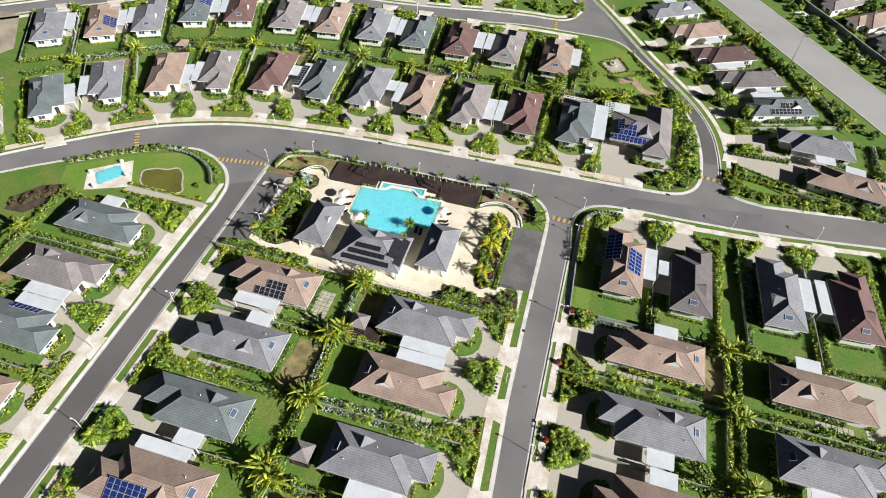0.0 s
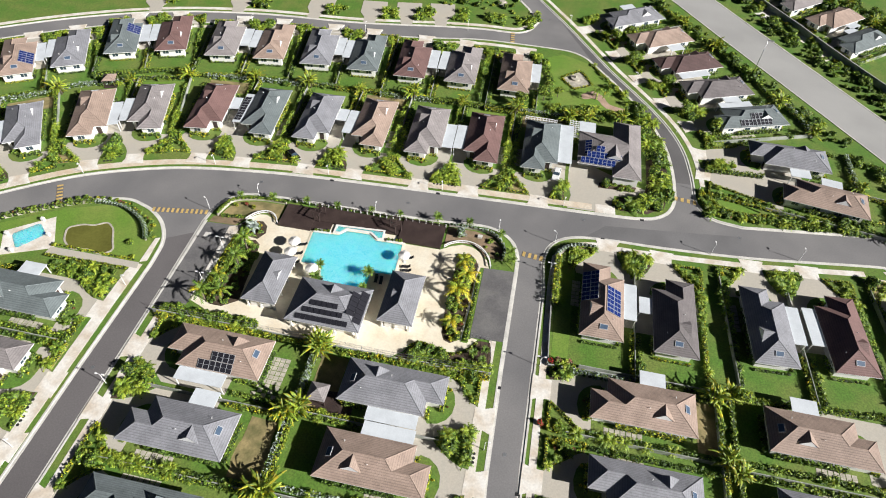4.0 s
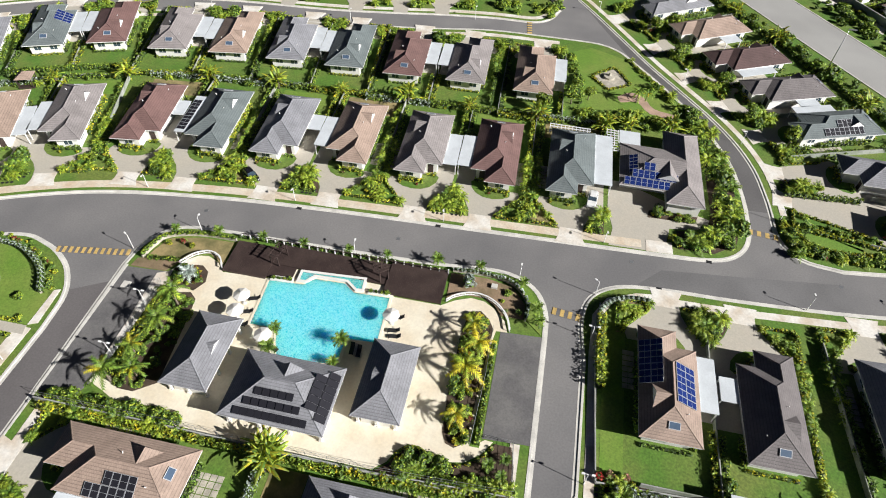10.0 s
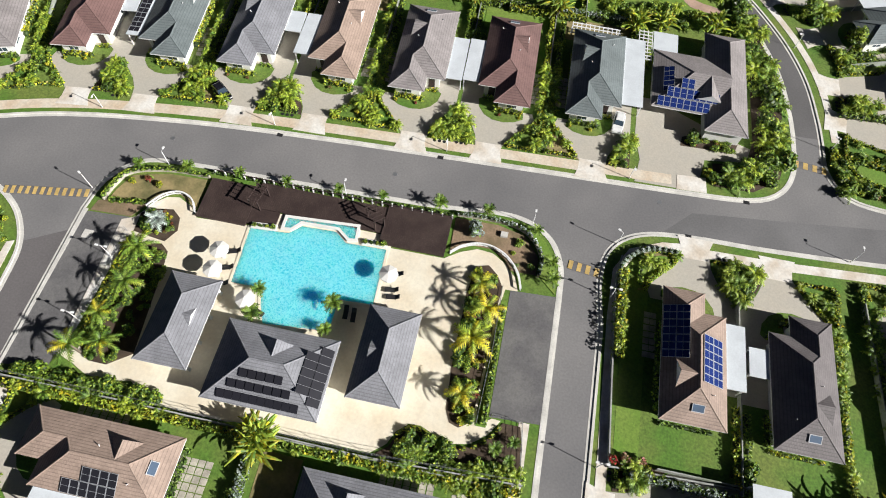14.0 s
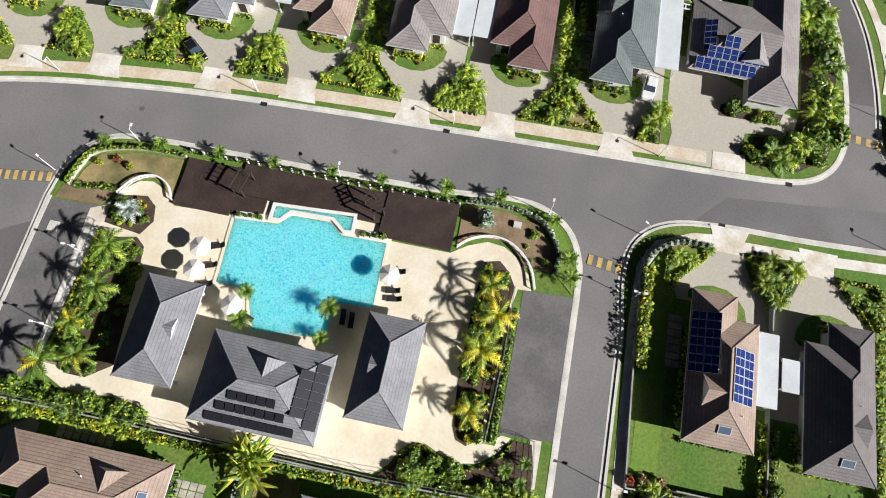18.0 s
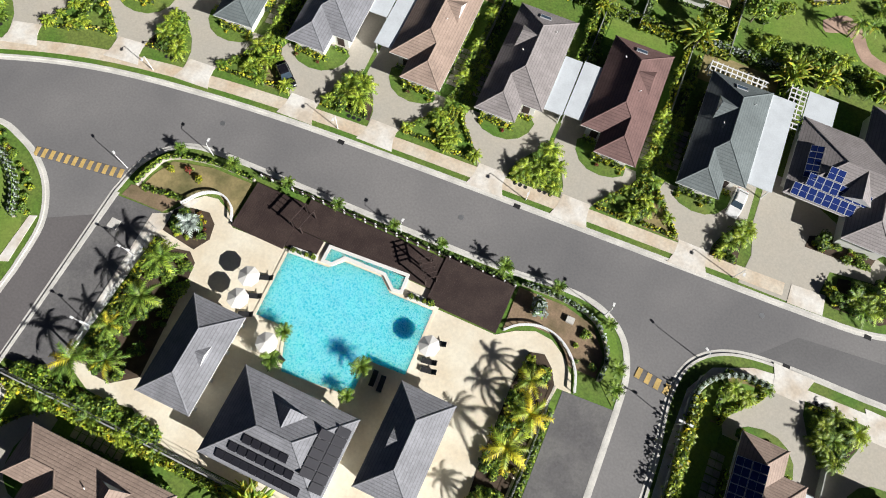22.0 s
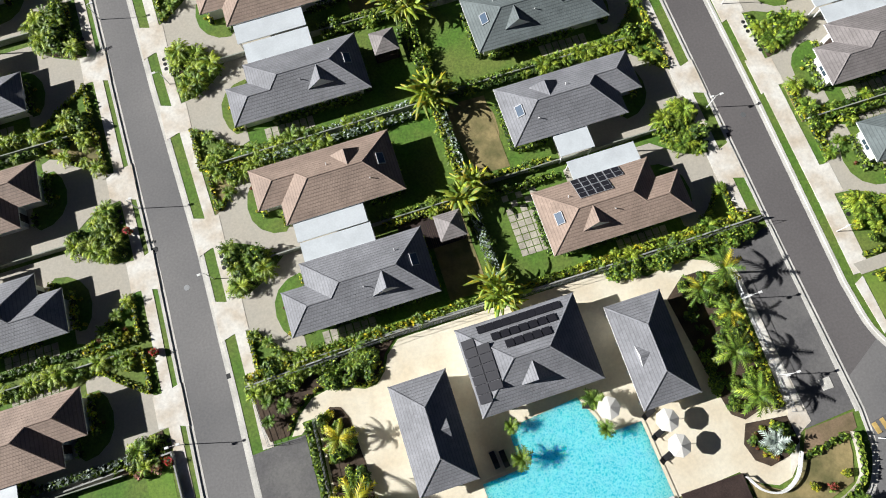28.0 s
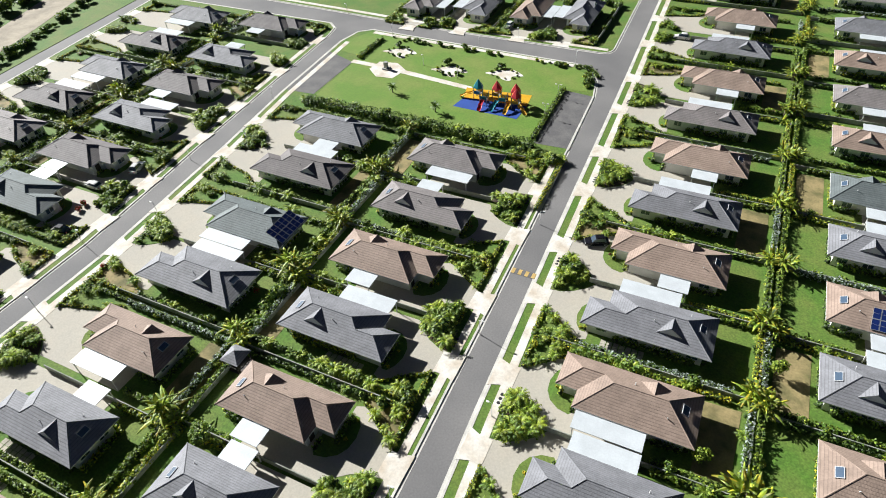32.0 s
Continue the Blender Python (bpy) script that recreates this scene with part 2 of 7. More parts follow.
M_SOLAR = glossy("blue_solar_cells", (0.015, 0.032, 0.15), 0.18)
M_GLASS = glossy("tinted_glass", (0.05, 0.075, 0.10), 0.08, 0.9)
M_SKYLIGHT = glossy("skylight_glass", (0.07, 0.11, 0.17), 0.4, 0.35)
M_CARWHITE = glossy("white_car_paint", (0.75, 0.75, 0.74), 0.2)
M_CARBLACK = glossy("black_car_paint", (0.012, 0.012, 0.016), 0.15)
M_SOLARLINE = material("panel_frame", (0.7, 0.72, 0.75), 0.35, 0.03, 1, 5, 0, metal=0.6)


def water_material():
    m = bpy.data.materials.new("pool_water")
    m.use_nodes = True
    nt = m.node_tree
    b = nt.nodes["Principled BSDF"]
    b.inputs["Roughness"].default_value = 0.08
    b.inputs["Subsurface Weight"].default_value = 0.9
    b.inputs["Subsurface Radius"].default_value = (0.5, 2.2, 3.0)
    b.inputs["Subsurface Scale"].default_value = 1.0
    geo, vo, no = nt.nodes.new("ShaderNodeNewGeometry"), nt.nodes.new("ShaderNodeTexVoronoi"), nt.nodes.new("ShaderNodeTexNoise")
    no.inputs["Scale"].default_value = 3.0
    add = nt.nodes.new("ShaderNodeMix")
    add.data_type = "RGBA"
    add.inputs[0].default_value = 0.5
    nt.links.new(geo.outputs["Position"], no.inputs["Vector"])
    nt.links.new(geo.outputs["Position"], add.inputs[6])
    nt.links.new(no.outputs["Color"], add.inputs[7])
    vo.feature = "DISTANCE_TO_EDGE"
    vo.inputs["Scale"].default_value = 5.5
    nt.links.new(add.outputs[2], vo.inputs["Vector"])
    # caustic light painted into the base colour: pale web along cell edges
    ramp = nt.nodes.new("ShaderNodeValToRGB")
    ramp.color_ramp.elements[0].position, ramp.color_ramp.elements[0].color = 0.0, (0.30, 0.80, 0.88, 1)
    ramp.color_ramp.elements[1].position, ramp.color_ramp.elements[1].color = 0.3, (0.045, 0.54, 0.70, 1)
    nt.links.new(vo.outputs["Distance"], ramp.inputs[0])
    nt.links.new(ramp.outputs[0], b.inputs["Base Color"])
    bp = nt.nodes.new("ShaderNodeBump")
    bp.inputs["Strength"].default_value, bp.inputs["Distance"].default_value = 0.1, 0.1
    nt.links.new(vo.outputs["Distance"], bp.inputs["Height"])
    nt.links.new(bp.outputs[0], b.inputs["Normal"])
    return m


M_SKYFRAME = material("skylight_flashing", (0.47, 0.48, 0.5), 0.6, 0.08, 1, 6, 0)
M_WATER = water_material()
M_BLACKPANEL = glossy("black_solar_heating", (0.018, 0.018, 0.024), 0.6, 0.2)
M_PLOTWALL = material("mossy_plot_wall", (0.36, 0.37, 0.34), 0.9, 0.2, 0.4, 4.0, 0.2, tint=(0.22, 0.25, 0.19))

# ---- mesh helpers ----
def make_mesh(name, verts, faces, mats, index=None, uv=False, smooth=False):
    me = bpy.data.meshes.new(name)
    me.from_pydata([tuple(v) for v in verts], [], faces)
    for m in mats if isinstance(mats, (list, tuple)) else [mats]:
        me.materials.append(m)
    if index:
        for p, i in zip(me.polygons, index):
            p.material_index = i
    if smooth:
        for p in me.polygons:
            p.use_smooth = True
    if uv:
        layer = me.uv_layers.new(name="UVMap")
        for p in me.polygons:
            n = p.normal
            e = Vector((0, 0, 1)).cross(n)
            e = e.normalized() if e.length > 1e-4 else Vector((1, 0, 0))
            d = n.cross(e)
            for k in p.loop_indices:
                v = me.vertices[me.loops[k].vertex_index].co
                layer.data[k].uv = (v.dot(e), v.dot(d))
    me.update()
    return me


def box(x0, y0, z0, x1, y1, z1, V, F):
    i = len(V)
    V += [(x0, y0, z0), (x1, y0, z0), (x1, y1, z0), (x0, y1, z0), (x0, y0, z1), (x1, y0, z1), (x1, y1, z1), (x0, y1, z1)]
    F += [(i, i + 3, i + 2, i + 1), (i + 4, i + 5, i + 6, i + 7), (i, i + 1, i + 5, i + 4), (i + 1, i + 2, i + 6, i + 5), (i + 2, i + 3, i + 7, i + 6), (i + 3, i, i + 4, i + 7)]


def box_mesh(name, dims, mat):
    V, F = [], []
    for d in dims if isinstance(dims[0], (tuple, list)) else [dims]:
        box(*d, V, F)
    return make_mesh(name, V, F, mat)


def tube(points, radii, sides, V, F):
    """A round bar through the points."""
    base = len(V)
    pts = [Vector(p) for p in points]
    for k, p in enumerate(pts):
        d = (pts[min(k + 1, len(pts) - 1)] - pts[max(k - 1, 0)]).normalized()
        a = d.orthogonal().normalized()
        c = d.cross(a)
        for s in range(sides):
            t = 2 * math.pi * s / sides
            V.append(tuple(p + radii[k] * (math.cos(t) * a + math.sin(t) * c)))
    for k in range(len(pts) - 1):
        for s in range(sides):
            q, r = base + k * sides + s, base + k * sides + (s + 1) % sides
            F.append((q, r, r + sides, q + sides))
    F.append(tuple(base + s for s in reversed(range(sides))))
    F.append(tuple(base + (len(pts) - 1) * sides + s for s in range(sides)))


def slab_mesh(name, poly, z0, z1, mat, closed=False):
    """A flat plate with a thickness from a plan outline."""
    area = sum(a[0] * b[1] - b[0] * a[1] for a, b in zip(poly, poly[1:] + poly[:1]))
    poly = poly if area > 0 else poly[::-1]
    n = len(poly)
    V = [(x, y, z0) for x, y in poly] + [(x, y, z1) for x, y in poly]
    F = [tuple(range(n, 2 * n))] + [(i, (i + 1) % n, n + (i + 1) % n, n + i) for i in range(n)] + ([tuple(reversed(range(n)))] if closed else [])
    me = make_mesh(name, V, F, mat)
    bm = bmesh.new()
    bm.from_mesh(me)
    bmesh.ops.triangulate(bm, faces=[f for f in bm.faces if len(f.verts) > 4])
    bm.to_mesh(me)
    bm.free()
    return me


def thing(name, me, m=None, label="", category="", group="", kind=""):
    ob = new(name, me)
    if m is not None:
        ob.matrix_basis = m
    return tagged(ob, label, category, group, kind)


def part(name, me, parent, label="", m=None):
    ob = new(name, me)
    ob.parent = parent
    if m is not None:
        ob.matrix_basis = m
    return tagged(ob, label)


def fillet(poly, radius, steps=6):
    """Rounds each corner of a plan outline by its own radius."""
    out, n = [], len(poly)
    for i in range(n):
        p, a, b = Vector(poly[i]), Vector(poly[i - 1]), Vector(poly[(i + 1) % n])
        r = radius[i] if isinstance(radius, (list, tuple)) else radius
        if r <= 0:
            out.append(tuple(p))
            continue
        da, db = (a - p).normalized(), (b - p).normalized()
        for k in range(steps + 1):
            t = k / steps
            out.append(tuple((1 - t) ** 2 * (p + r * da) + 2 * t * (1 - t) * p + t * t * (p + r * db)))
    return out


def offset(poly, d):
    """The outline moved inwards by d (outline anticlockwise)."""
    out, n = [], len(poly)
    for i in range(n):
        p, a, b = Vector(poly[i]), Vector(poly[i - 1]), Vector(poly[(i + 1) % n])
        e, f = (p - a).normalized(), (b - p).normalized()
        na, nb = Vector((-e.y, e.x)), Vector((-f.y, f.x))
        q = (na + nb)
        q = q.normalized() / max(0.35, math.sqrt(max(0.0, (1 + na.dot(nb)) / 2)))
        out.append(tuple(p + q * d))
    return out


def ring_mesh(name, poly, d0, d1, z0, z1, mat):
    a, b, n = offset(poly, d0), offset(poly, d1), len(poly)
    V = [(x, y, z1) for x, y in a] + [(x, y, z1) for x, y in b] + [(x, y, z0) for x, y in a] + [(x, y, z0) for x, y in b]
    F = []
    for i in range(n):
        j = (i + 1) % n
        F += [(i, j, n + j, n + i), (2 * n + i, 2 * n + j, j, i), (n + i, n + j, 3 * n + j, 3 * n + i)]
    return make_mesh(name, V, F, mat)


def strip_mesh(name, line, width, z, mat, thick=0.02, closed=False):
    """A band of even width along a plan line."""
    V, F, n = [], [], len(line)
    for i, p in enumerate(line):
        a = Vector(line[max(i - 1, 0)]) if not closed else Vector(line[i - 1])
        b = Vector(line[min(i + 1, n - 1)]) if not closed else Vector(line[(i + 1) % n])
        d = (b - a).normalized()
        q = Vector((-d.y, d.x)) * width / 2
        for s in (1, -1):
            V += [(p[0] + s * q.x, p[1] + s * q.y, z), (p[0] + s * q.x, p[1] + s * q.y, z - thick)]
    for i in range(n if closed else n - 1):
        a, b = 4 * i, 4 * ((i + 1) % n)
        F += [(a + 2, b + 2, b, a), (a, b, b + 1, a + 1), (a + 3, b + 3, b + 2, a + 2)]
    if not closed:
        F += [(0, 1, 3, 2), (4 * n - 2, 4 * n - 1, 4 * n - 3, 4 * n - 4)]
    return make_mesh(name, V, F, mat)


def smooth_line(points, steps=6):
    """A curve through plan points."""
    P = [Vector(p) for p in points]
    P = [2 * P[0] - P[1]] + P + [2 * P[-1] - P[-2]]
    out = []
    for i in range(1, len(P) - 2):
        for k in range(steps):
            t = k / steps
            a, b, c, d = P[i - 1], P[i], P[i + 1], P[i + 2]
            out.append(tuple(0.5 * (2 * b + (c - a) * t + (2 * a - 5 * b + 4 * c - d) * t * t + (3 * b - a - 3 * c + d) * t ** 3)))
    return out + [tuple(P[-2])]


def leaves(centres, normals, size, rng, V, F, aspect=0.6, bend=0.35):
    """Pointed leaf blades, two triangles each, round the given places."""
    for c, nrm in zip(centres, normals):
        d = Vector(nrm) + Vector(rng.normal(0, 0.55, 3))
        d = d.normalized() if d.length > 1e-3 else Vector((0, 0, 1))
        w = d.orthogonal().normalized()
        w.rotate(Matrix.Rotation(rng.uniform(0, 6.28), 3, d))
        l = d.cross(w)
        s = size * rng.uniform(0.6, 1.35)
        c = Vector(c)
        i = len(V)
        V += [tuple(c - l * s), tuple(c + w * s * aspect + d * s * bend * 0.3), tuple(c + l * s - d * s * bend), tuple(c - w * s * aspect + d * s * bend * 0.3)]
        F.append((i, i + 1, i + 2, i + 3))


def lump(x, y, z, a, b, V, F, rng, sides=7):
    """The dense inner mass of a bush, darkened as shade: a low uneven ellipsoid."""
    i = len(V)
    for t in (-0.7, 0.0, 0.65):
        for k in range(sides):
            w = 2 * math.pi * k / sides
            c = a * math.sqrt(1 - t * t) * rng.uniform(0.85, 1.1)
            V.append((x + c * math.cos(w), y + c * math.sin(w), max(0.02, z + b * t)))
    V.append((x, y, z + b))
    for j in range(2):
        for k in range(sides):
            p, q = i + j * sides + k, i + j * sides + (k + 1) % sides
            F.append((p, q, q + sides, p + sides))
    F += [(i + 2 * sides + k, i + 2 * sides + (k + 1) % sides, i + 3 * sides) for k in range(sides)]


def shrub_mesh(name, r, h, count, size, mats, seed):
    rng = np.random.RandomState(seed)
    V, F = [], []
    lobes = [(rng.uniform(-0.45, 0.45) * r, rng.uniform(-0.45, 0.45) * r, h * rng.uniform(0.35, 0.65), r * rng.uniform(0.4, 0.65), h * rng.uniform(0.35, 0.5)) for _ in range(6)]
    C, N = [], []
    for _ in range(count):
        x, y, z, a, b = lobes[rng.randint(6)]
        d = rng.normal(0, 1, 3)
        d /= np.linalg.norm(d)
        d[2] = abs(d[2]) if rng.rand() < 0.8 else d[2]
        k = rng.uniform(0.7, 1.08)
        C.append((x + d[0] * a * k, y + d[1] * a * k, max(0.06, z + d[2] * b * k)))
        N.append((d[0], d[1], d[2] + 0.5))
    leaves(C, N, size, rng, V, F)
    idx = [0 if rng.rand() < 0.75 else min(1, len(mats) - 1) for _ in F]
    # dark cores fill the lobes so gaps between leaves look shaded
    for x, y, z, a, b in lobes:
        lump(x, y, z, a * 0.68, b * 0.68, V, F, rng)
    return make_mesh(name, V, F, list(mats) + [L_SHADE], idx + [len(mats)] * (len(F) - len(idx)))


def hedge_mesh(length, width, height, mats, seed, size=0.2, density=17):
    """A clipped but uneven hedge along +x, standing on z = 0."""
    rng = np.random.RandomState(seed)
    V, F, C, N = [], [], [], []
    for _ in range(int(length * density * (width + height))):
        x, wob = rng.uniform(0, length), 0.0
        wob = 0.12 * math.sin(x * 1.7 + seed) + 0.1 * math.sin(x * 4.1)
        if rng.rand() < 0.5:
            C.append((x, rng.uniform(-0.5, 0.5) * width, height * (1 + wob) * rng.uniform(0.85, 1.08)))
            N.append((0, 0, 1))
        else:
            s = rng.choice((-1, 1))
            C.append((x, s * width * 0.5 * (1 + wob) * rng.uniform(0.8, 1.1), rng.uniform(0.1, 1.0) * height))
            N.append((0, s, 0.4))
    leaves(C, N, size, rng, V, F)
    idx = [0 if rng.rand() < 0.7 else min(1, len(mats) - 1) for _ in F]
    # row of dark cores gives the hedge its painted inner shade
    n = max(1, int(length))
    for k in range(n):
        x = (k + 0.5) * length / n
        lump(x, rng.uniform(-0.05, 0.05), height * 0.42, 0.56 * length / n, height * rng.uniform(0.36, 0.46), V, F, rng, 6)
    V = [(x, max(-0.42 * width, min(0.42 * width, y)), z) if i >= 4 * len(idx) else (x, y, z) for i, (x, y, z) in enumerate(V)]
    return make_mesh("hedge", V, F, list(mats) + [L_SHADE], idx + [len(mats)] * (len(F) - len(idx)))


def frond(V, F, root, yaw, pitch, length, droop, width, leaflets=9):
    """A feathered palm frond: a stalk with pairs of leaflets that hang from it."""
    ca, sa = math.cos(yaw), math.sin(yaw)
    pts = []
    for k in range(leaflets + 1):
        t = k / leaflets
        r = length * t * math.cos(pitch * (1 - 0.3 * t))
        z = length * t * math.sin(pitch) - droop * length * t * t
        pts.append(Vector((root[0] + ca * r, root[1] + sa * r, root[2] + z)))
    side = Vector((-sa, ca, 0))
    for k in range(1, leaflets + 1):
        p, b = pts[k], pts[k - 1]
        d = (p - b).normalized()
        w = width * (1.0 - 0.55 * (k / leaflets)) * (0.6 if k == 1 else 1.0)
        for s in (1, -1):
            i = len(V)
            tip = p + side * s * w + d * w * 0.55 - Vector((0, 0, 0.35 * w))
            V += [tuple(b), tuple(p), tuple(tip)]
            F.append((i, i + 1, i + 2))


def palm_crown_mesh(name, count, length, width, droop, z, mats, seed, low=-0.1, high=1.15, leaflets=9):
    rng = np.random.RandomState(seed)
    V, F, idx = [], [], []
    for k in range(count):
        n0 = len(F)
        t = k / count
        frond(V, F, (0, 0, z), k * 2.4 + rng.uniform(-0.3, 0.3), low + (high - low) * t + rng.uniform(-0.1, 0.1), length * rng.uniform(0.8, 1.1), droop * rng.uniform(0.7, 1.3), width, leaflets)
        idx += [1 if (len(mats) > 1 and rng.rand() < 0.25) else 0] * (len(F) - n0)
    return make_mesh(name, V, F, mats, idx)


def trunk_mesh(h, r0, r1, lean=0.0):
    V, F = [], []
    pts = [(lean * (t ** 2), 0.3 * lean * t, h * t) for t in (-0.03, 0.25, 0.5, 0.75, 1.0)]
    tube(pts, [r0 * 1.25, r0, 0.5 * (r0 + r1), r1, r1], 7, V, F)
    return make_mesh("trunk", V, F, M_TRUNK, smooth=True)


JOINED, COUNTS = {}, {}


def few(kind, most):
    """True for the first few of a kind; the rest are joined."""
    COUNTS[kind] = COUNTS.get(kind, 0) + 1
    return COUNTS[kind] <= most


def join_later(name, me, m):
    JOINED.setdefault(name, []).append((me, m))


def build_joined(name, label, category):
    """One mesh of all the shapes set aside under a name."""
    mats, co, li, lt, mi, base = [], [], [], [], [], 0
    for me, m in JOINED.get(name, []):
        n, k, q = len(me.vertices), len(me.loops), len(me.polygons)
        c, l, t, i = np.empty(n * 3), np.empty(k, int), np.empty(q, int), np.empty(q, int)
        me.vertices.foreach_get("co", c)
        me.loops.foreach_get("vertex_index", l)
        me.polygons.foreach_get("loop_total", t)
        me.polygons.foreach_get("material_index", i)
        a = np.array(m)
        co.append(c.reshape(-1, 3) @ a[:3, :3].T + a[:3, 3])
        slots = []
        for x in me.materials:
            if x not in mats:
                mats.append(x)
            slots.append(mats.index(x))
        li.append(l + base), lt.append(t), mi.append(np.array(slots)[i])
        base += n
    if not co:
        return
    co, li, lt, mi = np.concatenate(co), np.concatenate(li), np.concatenate(lt), np.concatenate(mi)
    me = bpy.data.meshes.new(name)
    me.vertices.add(len(co)), me.loops.add(len(li)), me.polygons.add(len(lt))
    me.vertices.foreach_set("co", co.ravel())
    me.loops.foreach_set("vertex_index", li)
    me.polygons.foreach_set("loop_start", np.r_[0, np.cumsum(lt)[:-1]])
    me.polygons.foreach_set("loop_total", lt)
    me.polygons.foreach_set("material_index", mi)
    for x in mats:
        me.materials.append(x)
    me.update(calc_edges=True)
    thing(name, me, None, label, category, kind="stuff")

# ---- ground, blocks and roads ----
thing("ground", make_mesh("ground", [(-2500, -2500, -0.06), (2500, -2500, -0.06), (2500, 2500, -0.06), (-2500, 2500, -0.06)], [(0, 1, 2, 3)], M_GRASS),
      None, "wide green grassland reaching the horizon", "ground", kind="structure")
thing("road", slab_mesh("road", [(-260, -300), (200, -300), (200, 140), (-260, 140)], -0.05, 0.0, M_ASPHALT), None, "grey worn asphalt estate roads", "road", kind="structure")

NORTH_KERB = [(-140, -60), (-125, -44), (-111, -31.4), (-93.4, -18.1), (-81.2, -11.8), (-66.4, -7.0), (-46.5, -3.9), (-25.4, -2.2), (0.9, -0.8), (27.3, 0.5)]
UPPER_SOUTH = [(8, 68.6), (-8.4, 68.0), (-21.2, 65.4), (-30, 63.6), (-52, 60.2), (-80, 57.5), (-110, 50), (-140, 34), (-175, 8)]
UPPER_NORTH = [(-175, 17), (-140, 42), (-110, 57), (-80, 64.5), (-52, 67.2), (-36, 69.8), (-22.7, 72.5), (-9.4, 74.4), (0.5, 74.9), (4.7, 77.6), (6.8, 82.9)]
NE_WEST = [(46.3, 15.8), (46.0, 20.5), (44.9, 28.0), (42.7, 34.7), (39.7, 41.6), (36.0, 47.9), (31.2, 55.0), (26.0, 62.0)]
NE_EAST = [(50.9, 15.7), (50.6, 20), (49.4, 28), (46.6, 36), (42.2, 44), (36.4, 52.4), (29.9, 61.6), (22.6, 73.4), (15.2, 85.1), (5, 100), (-8, 118)]


def block(outline, label, surface=M_GRASS, kerb=True):
    thing("ground", slab_mesh("ground", outline, -0.05, 0.1, surface), None, label, "ground", kind="structure")
    if kerb:
        thing("gutter", ring_mesh("gutter", outline, -0.5, -0.02, -0.04, 0.014, M_KERB), None, "pale concrete gutter strip along a kerb", "gutter", kind="structure")
        thing("kerb", ring_mesh("kerb", outline, -0.02, 0.32, 0.0, 0.14, M_KERB), None, "pale concrete kerb along the road", "kerb", kind="structure")


north_line = smooth_line(NORTH_KERB, 5)
ne_corner_w = smooth_line([(27.3, 0.5), (38.5, 1.4), (43.6, 3.8), (46.0, 8.6), (46.3, 15.8)], 6)
ne_w = smooth_line(NE_WEST, 5)
up_corner = smooth_line([(26.0, 62.0), (22.6, 66.0), (17.5, 68.4), (8, 68.6)], 6)
up_s = smooth_line(UPPER_SOUTH, 5)
block(north_line[:-1] + ne_corner_w[:-1] + ne_w[:-1] + up_corner[:-1] + up_s + [(-260, -60), (-260, -110), (-170, -95)], "green lawns of the northern house block")
up_n = smooth_line(UPPER_NORTH, 5)
block(up_n + [(3, 91), (-6, 104), (-30, 140), (-260, 140), (-260, -20)], "green lawns beyond the upper road")
ne_e = smooth_line(NE_EAST, 5)
block([(200, 24), (200, 140), (-25, 140)] + ne_e[::-1] + smooth_line([(50.9, 15.7), (51.3, 9.5), (54.5, 5.2), (61, 4.0)], 5)[1:] + smooth_line([(61, 4.0), (92, 8.4), (140, 15.5)], 3)[1:], "green lawns of the eastern house block")
WEST_KERB = [(-61.2, -300), (-61.0, -60), (-60.6, -36), (-61.2, -30.0), (-63.4, -25.8), (-66.4, -23.0), (-70.4, -21.0), (-76, -20.2), (-86.3, -24.2), (-106.6, -37.2), (-121, -50), (-140, -72)]
block(WEST_KERB[:2] + smooth_line(WEST_KERB[2:], 5) + [(-260, -120), (-260, -300)], "green lawns of the western block with a pond")
MID_TOP = [(-55.6, -22), (-54.8, -17.2), (-52.0, -13.4), (-47.2, -11.8), (-32.3, -11.3), (-16.4, -10.8), (-5.6, -10.3), (1.7, -9.5), (6.6, -9.9), (10.3, -12.2), (12.2, -16.2), (12.5, -21)]
# kerb lines of the side road and of the far road, south to north
SIDE_W = [(21.5, -300), (19.2, -232), (17.8, -197), (16.9, -169), (15.6, -126), (14.2, -88), (12.9, -64), (12.6, -45)]
SIDE_E = [(22.8, -181), (21.7, -154), (20.4, -122), (19.3, -84), (18.6, -60), (18.6, -40)]
FAR_W = [(100.3, -188), (98.0, -156), (94.8, -130), (93.0, -110), (91.4, -92), (91, -40)]
FAR_E = [(106.2, -190), (103.6, -160), (101.2, -133), (98.8, -111), (97.0, -92), (96.6, -60)]
EDGE_W = [(190, -205), (182, -134), (177.5, -90), (176, -60)]
block(SIDE_W + smooth_line(MID_TOP, 5)[::-1] + [(-55.2, -46), (-55.0, -300)], "green gardens of the middle block")
EAST_TOP = [(18.6, -24), (17.9, -16.5), (19.2, -11.4), (23.4, -8.3), (30.7, -7.2), (42.5, -6.8), (61.8, -5.3), (85, -1.9), (91, -1.2)]
block([(95.5, -198.3), (99, -195.5)] + FAR_W + [(91, -3)] + smooth_line(EAST_TOP, 5)[::-1][1:] + SIDE_E[::-1] + [(24.2, -188.5), (27.0, -194.0), (32.0, -196.8)], "green gardens of the block east of the side road")
block([(111, -198.5), (180, -198.5), (183.5, -195), (176, -134), (171.5, -90), (170, -60)] + FAR_E[::-1] + [(107.4, -195.5)], "green gardens of the far eastern block")
block(fillet([(27.5, -300), (24.4, -205.3), (74, -205.3), (117, -207.4), (200, -211), (200, -300)][::-1], [0, 0, 0, 0, 4, 0]), "green gardens south of the cross road")
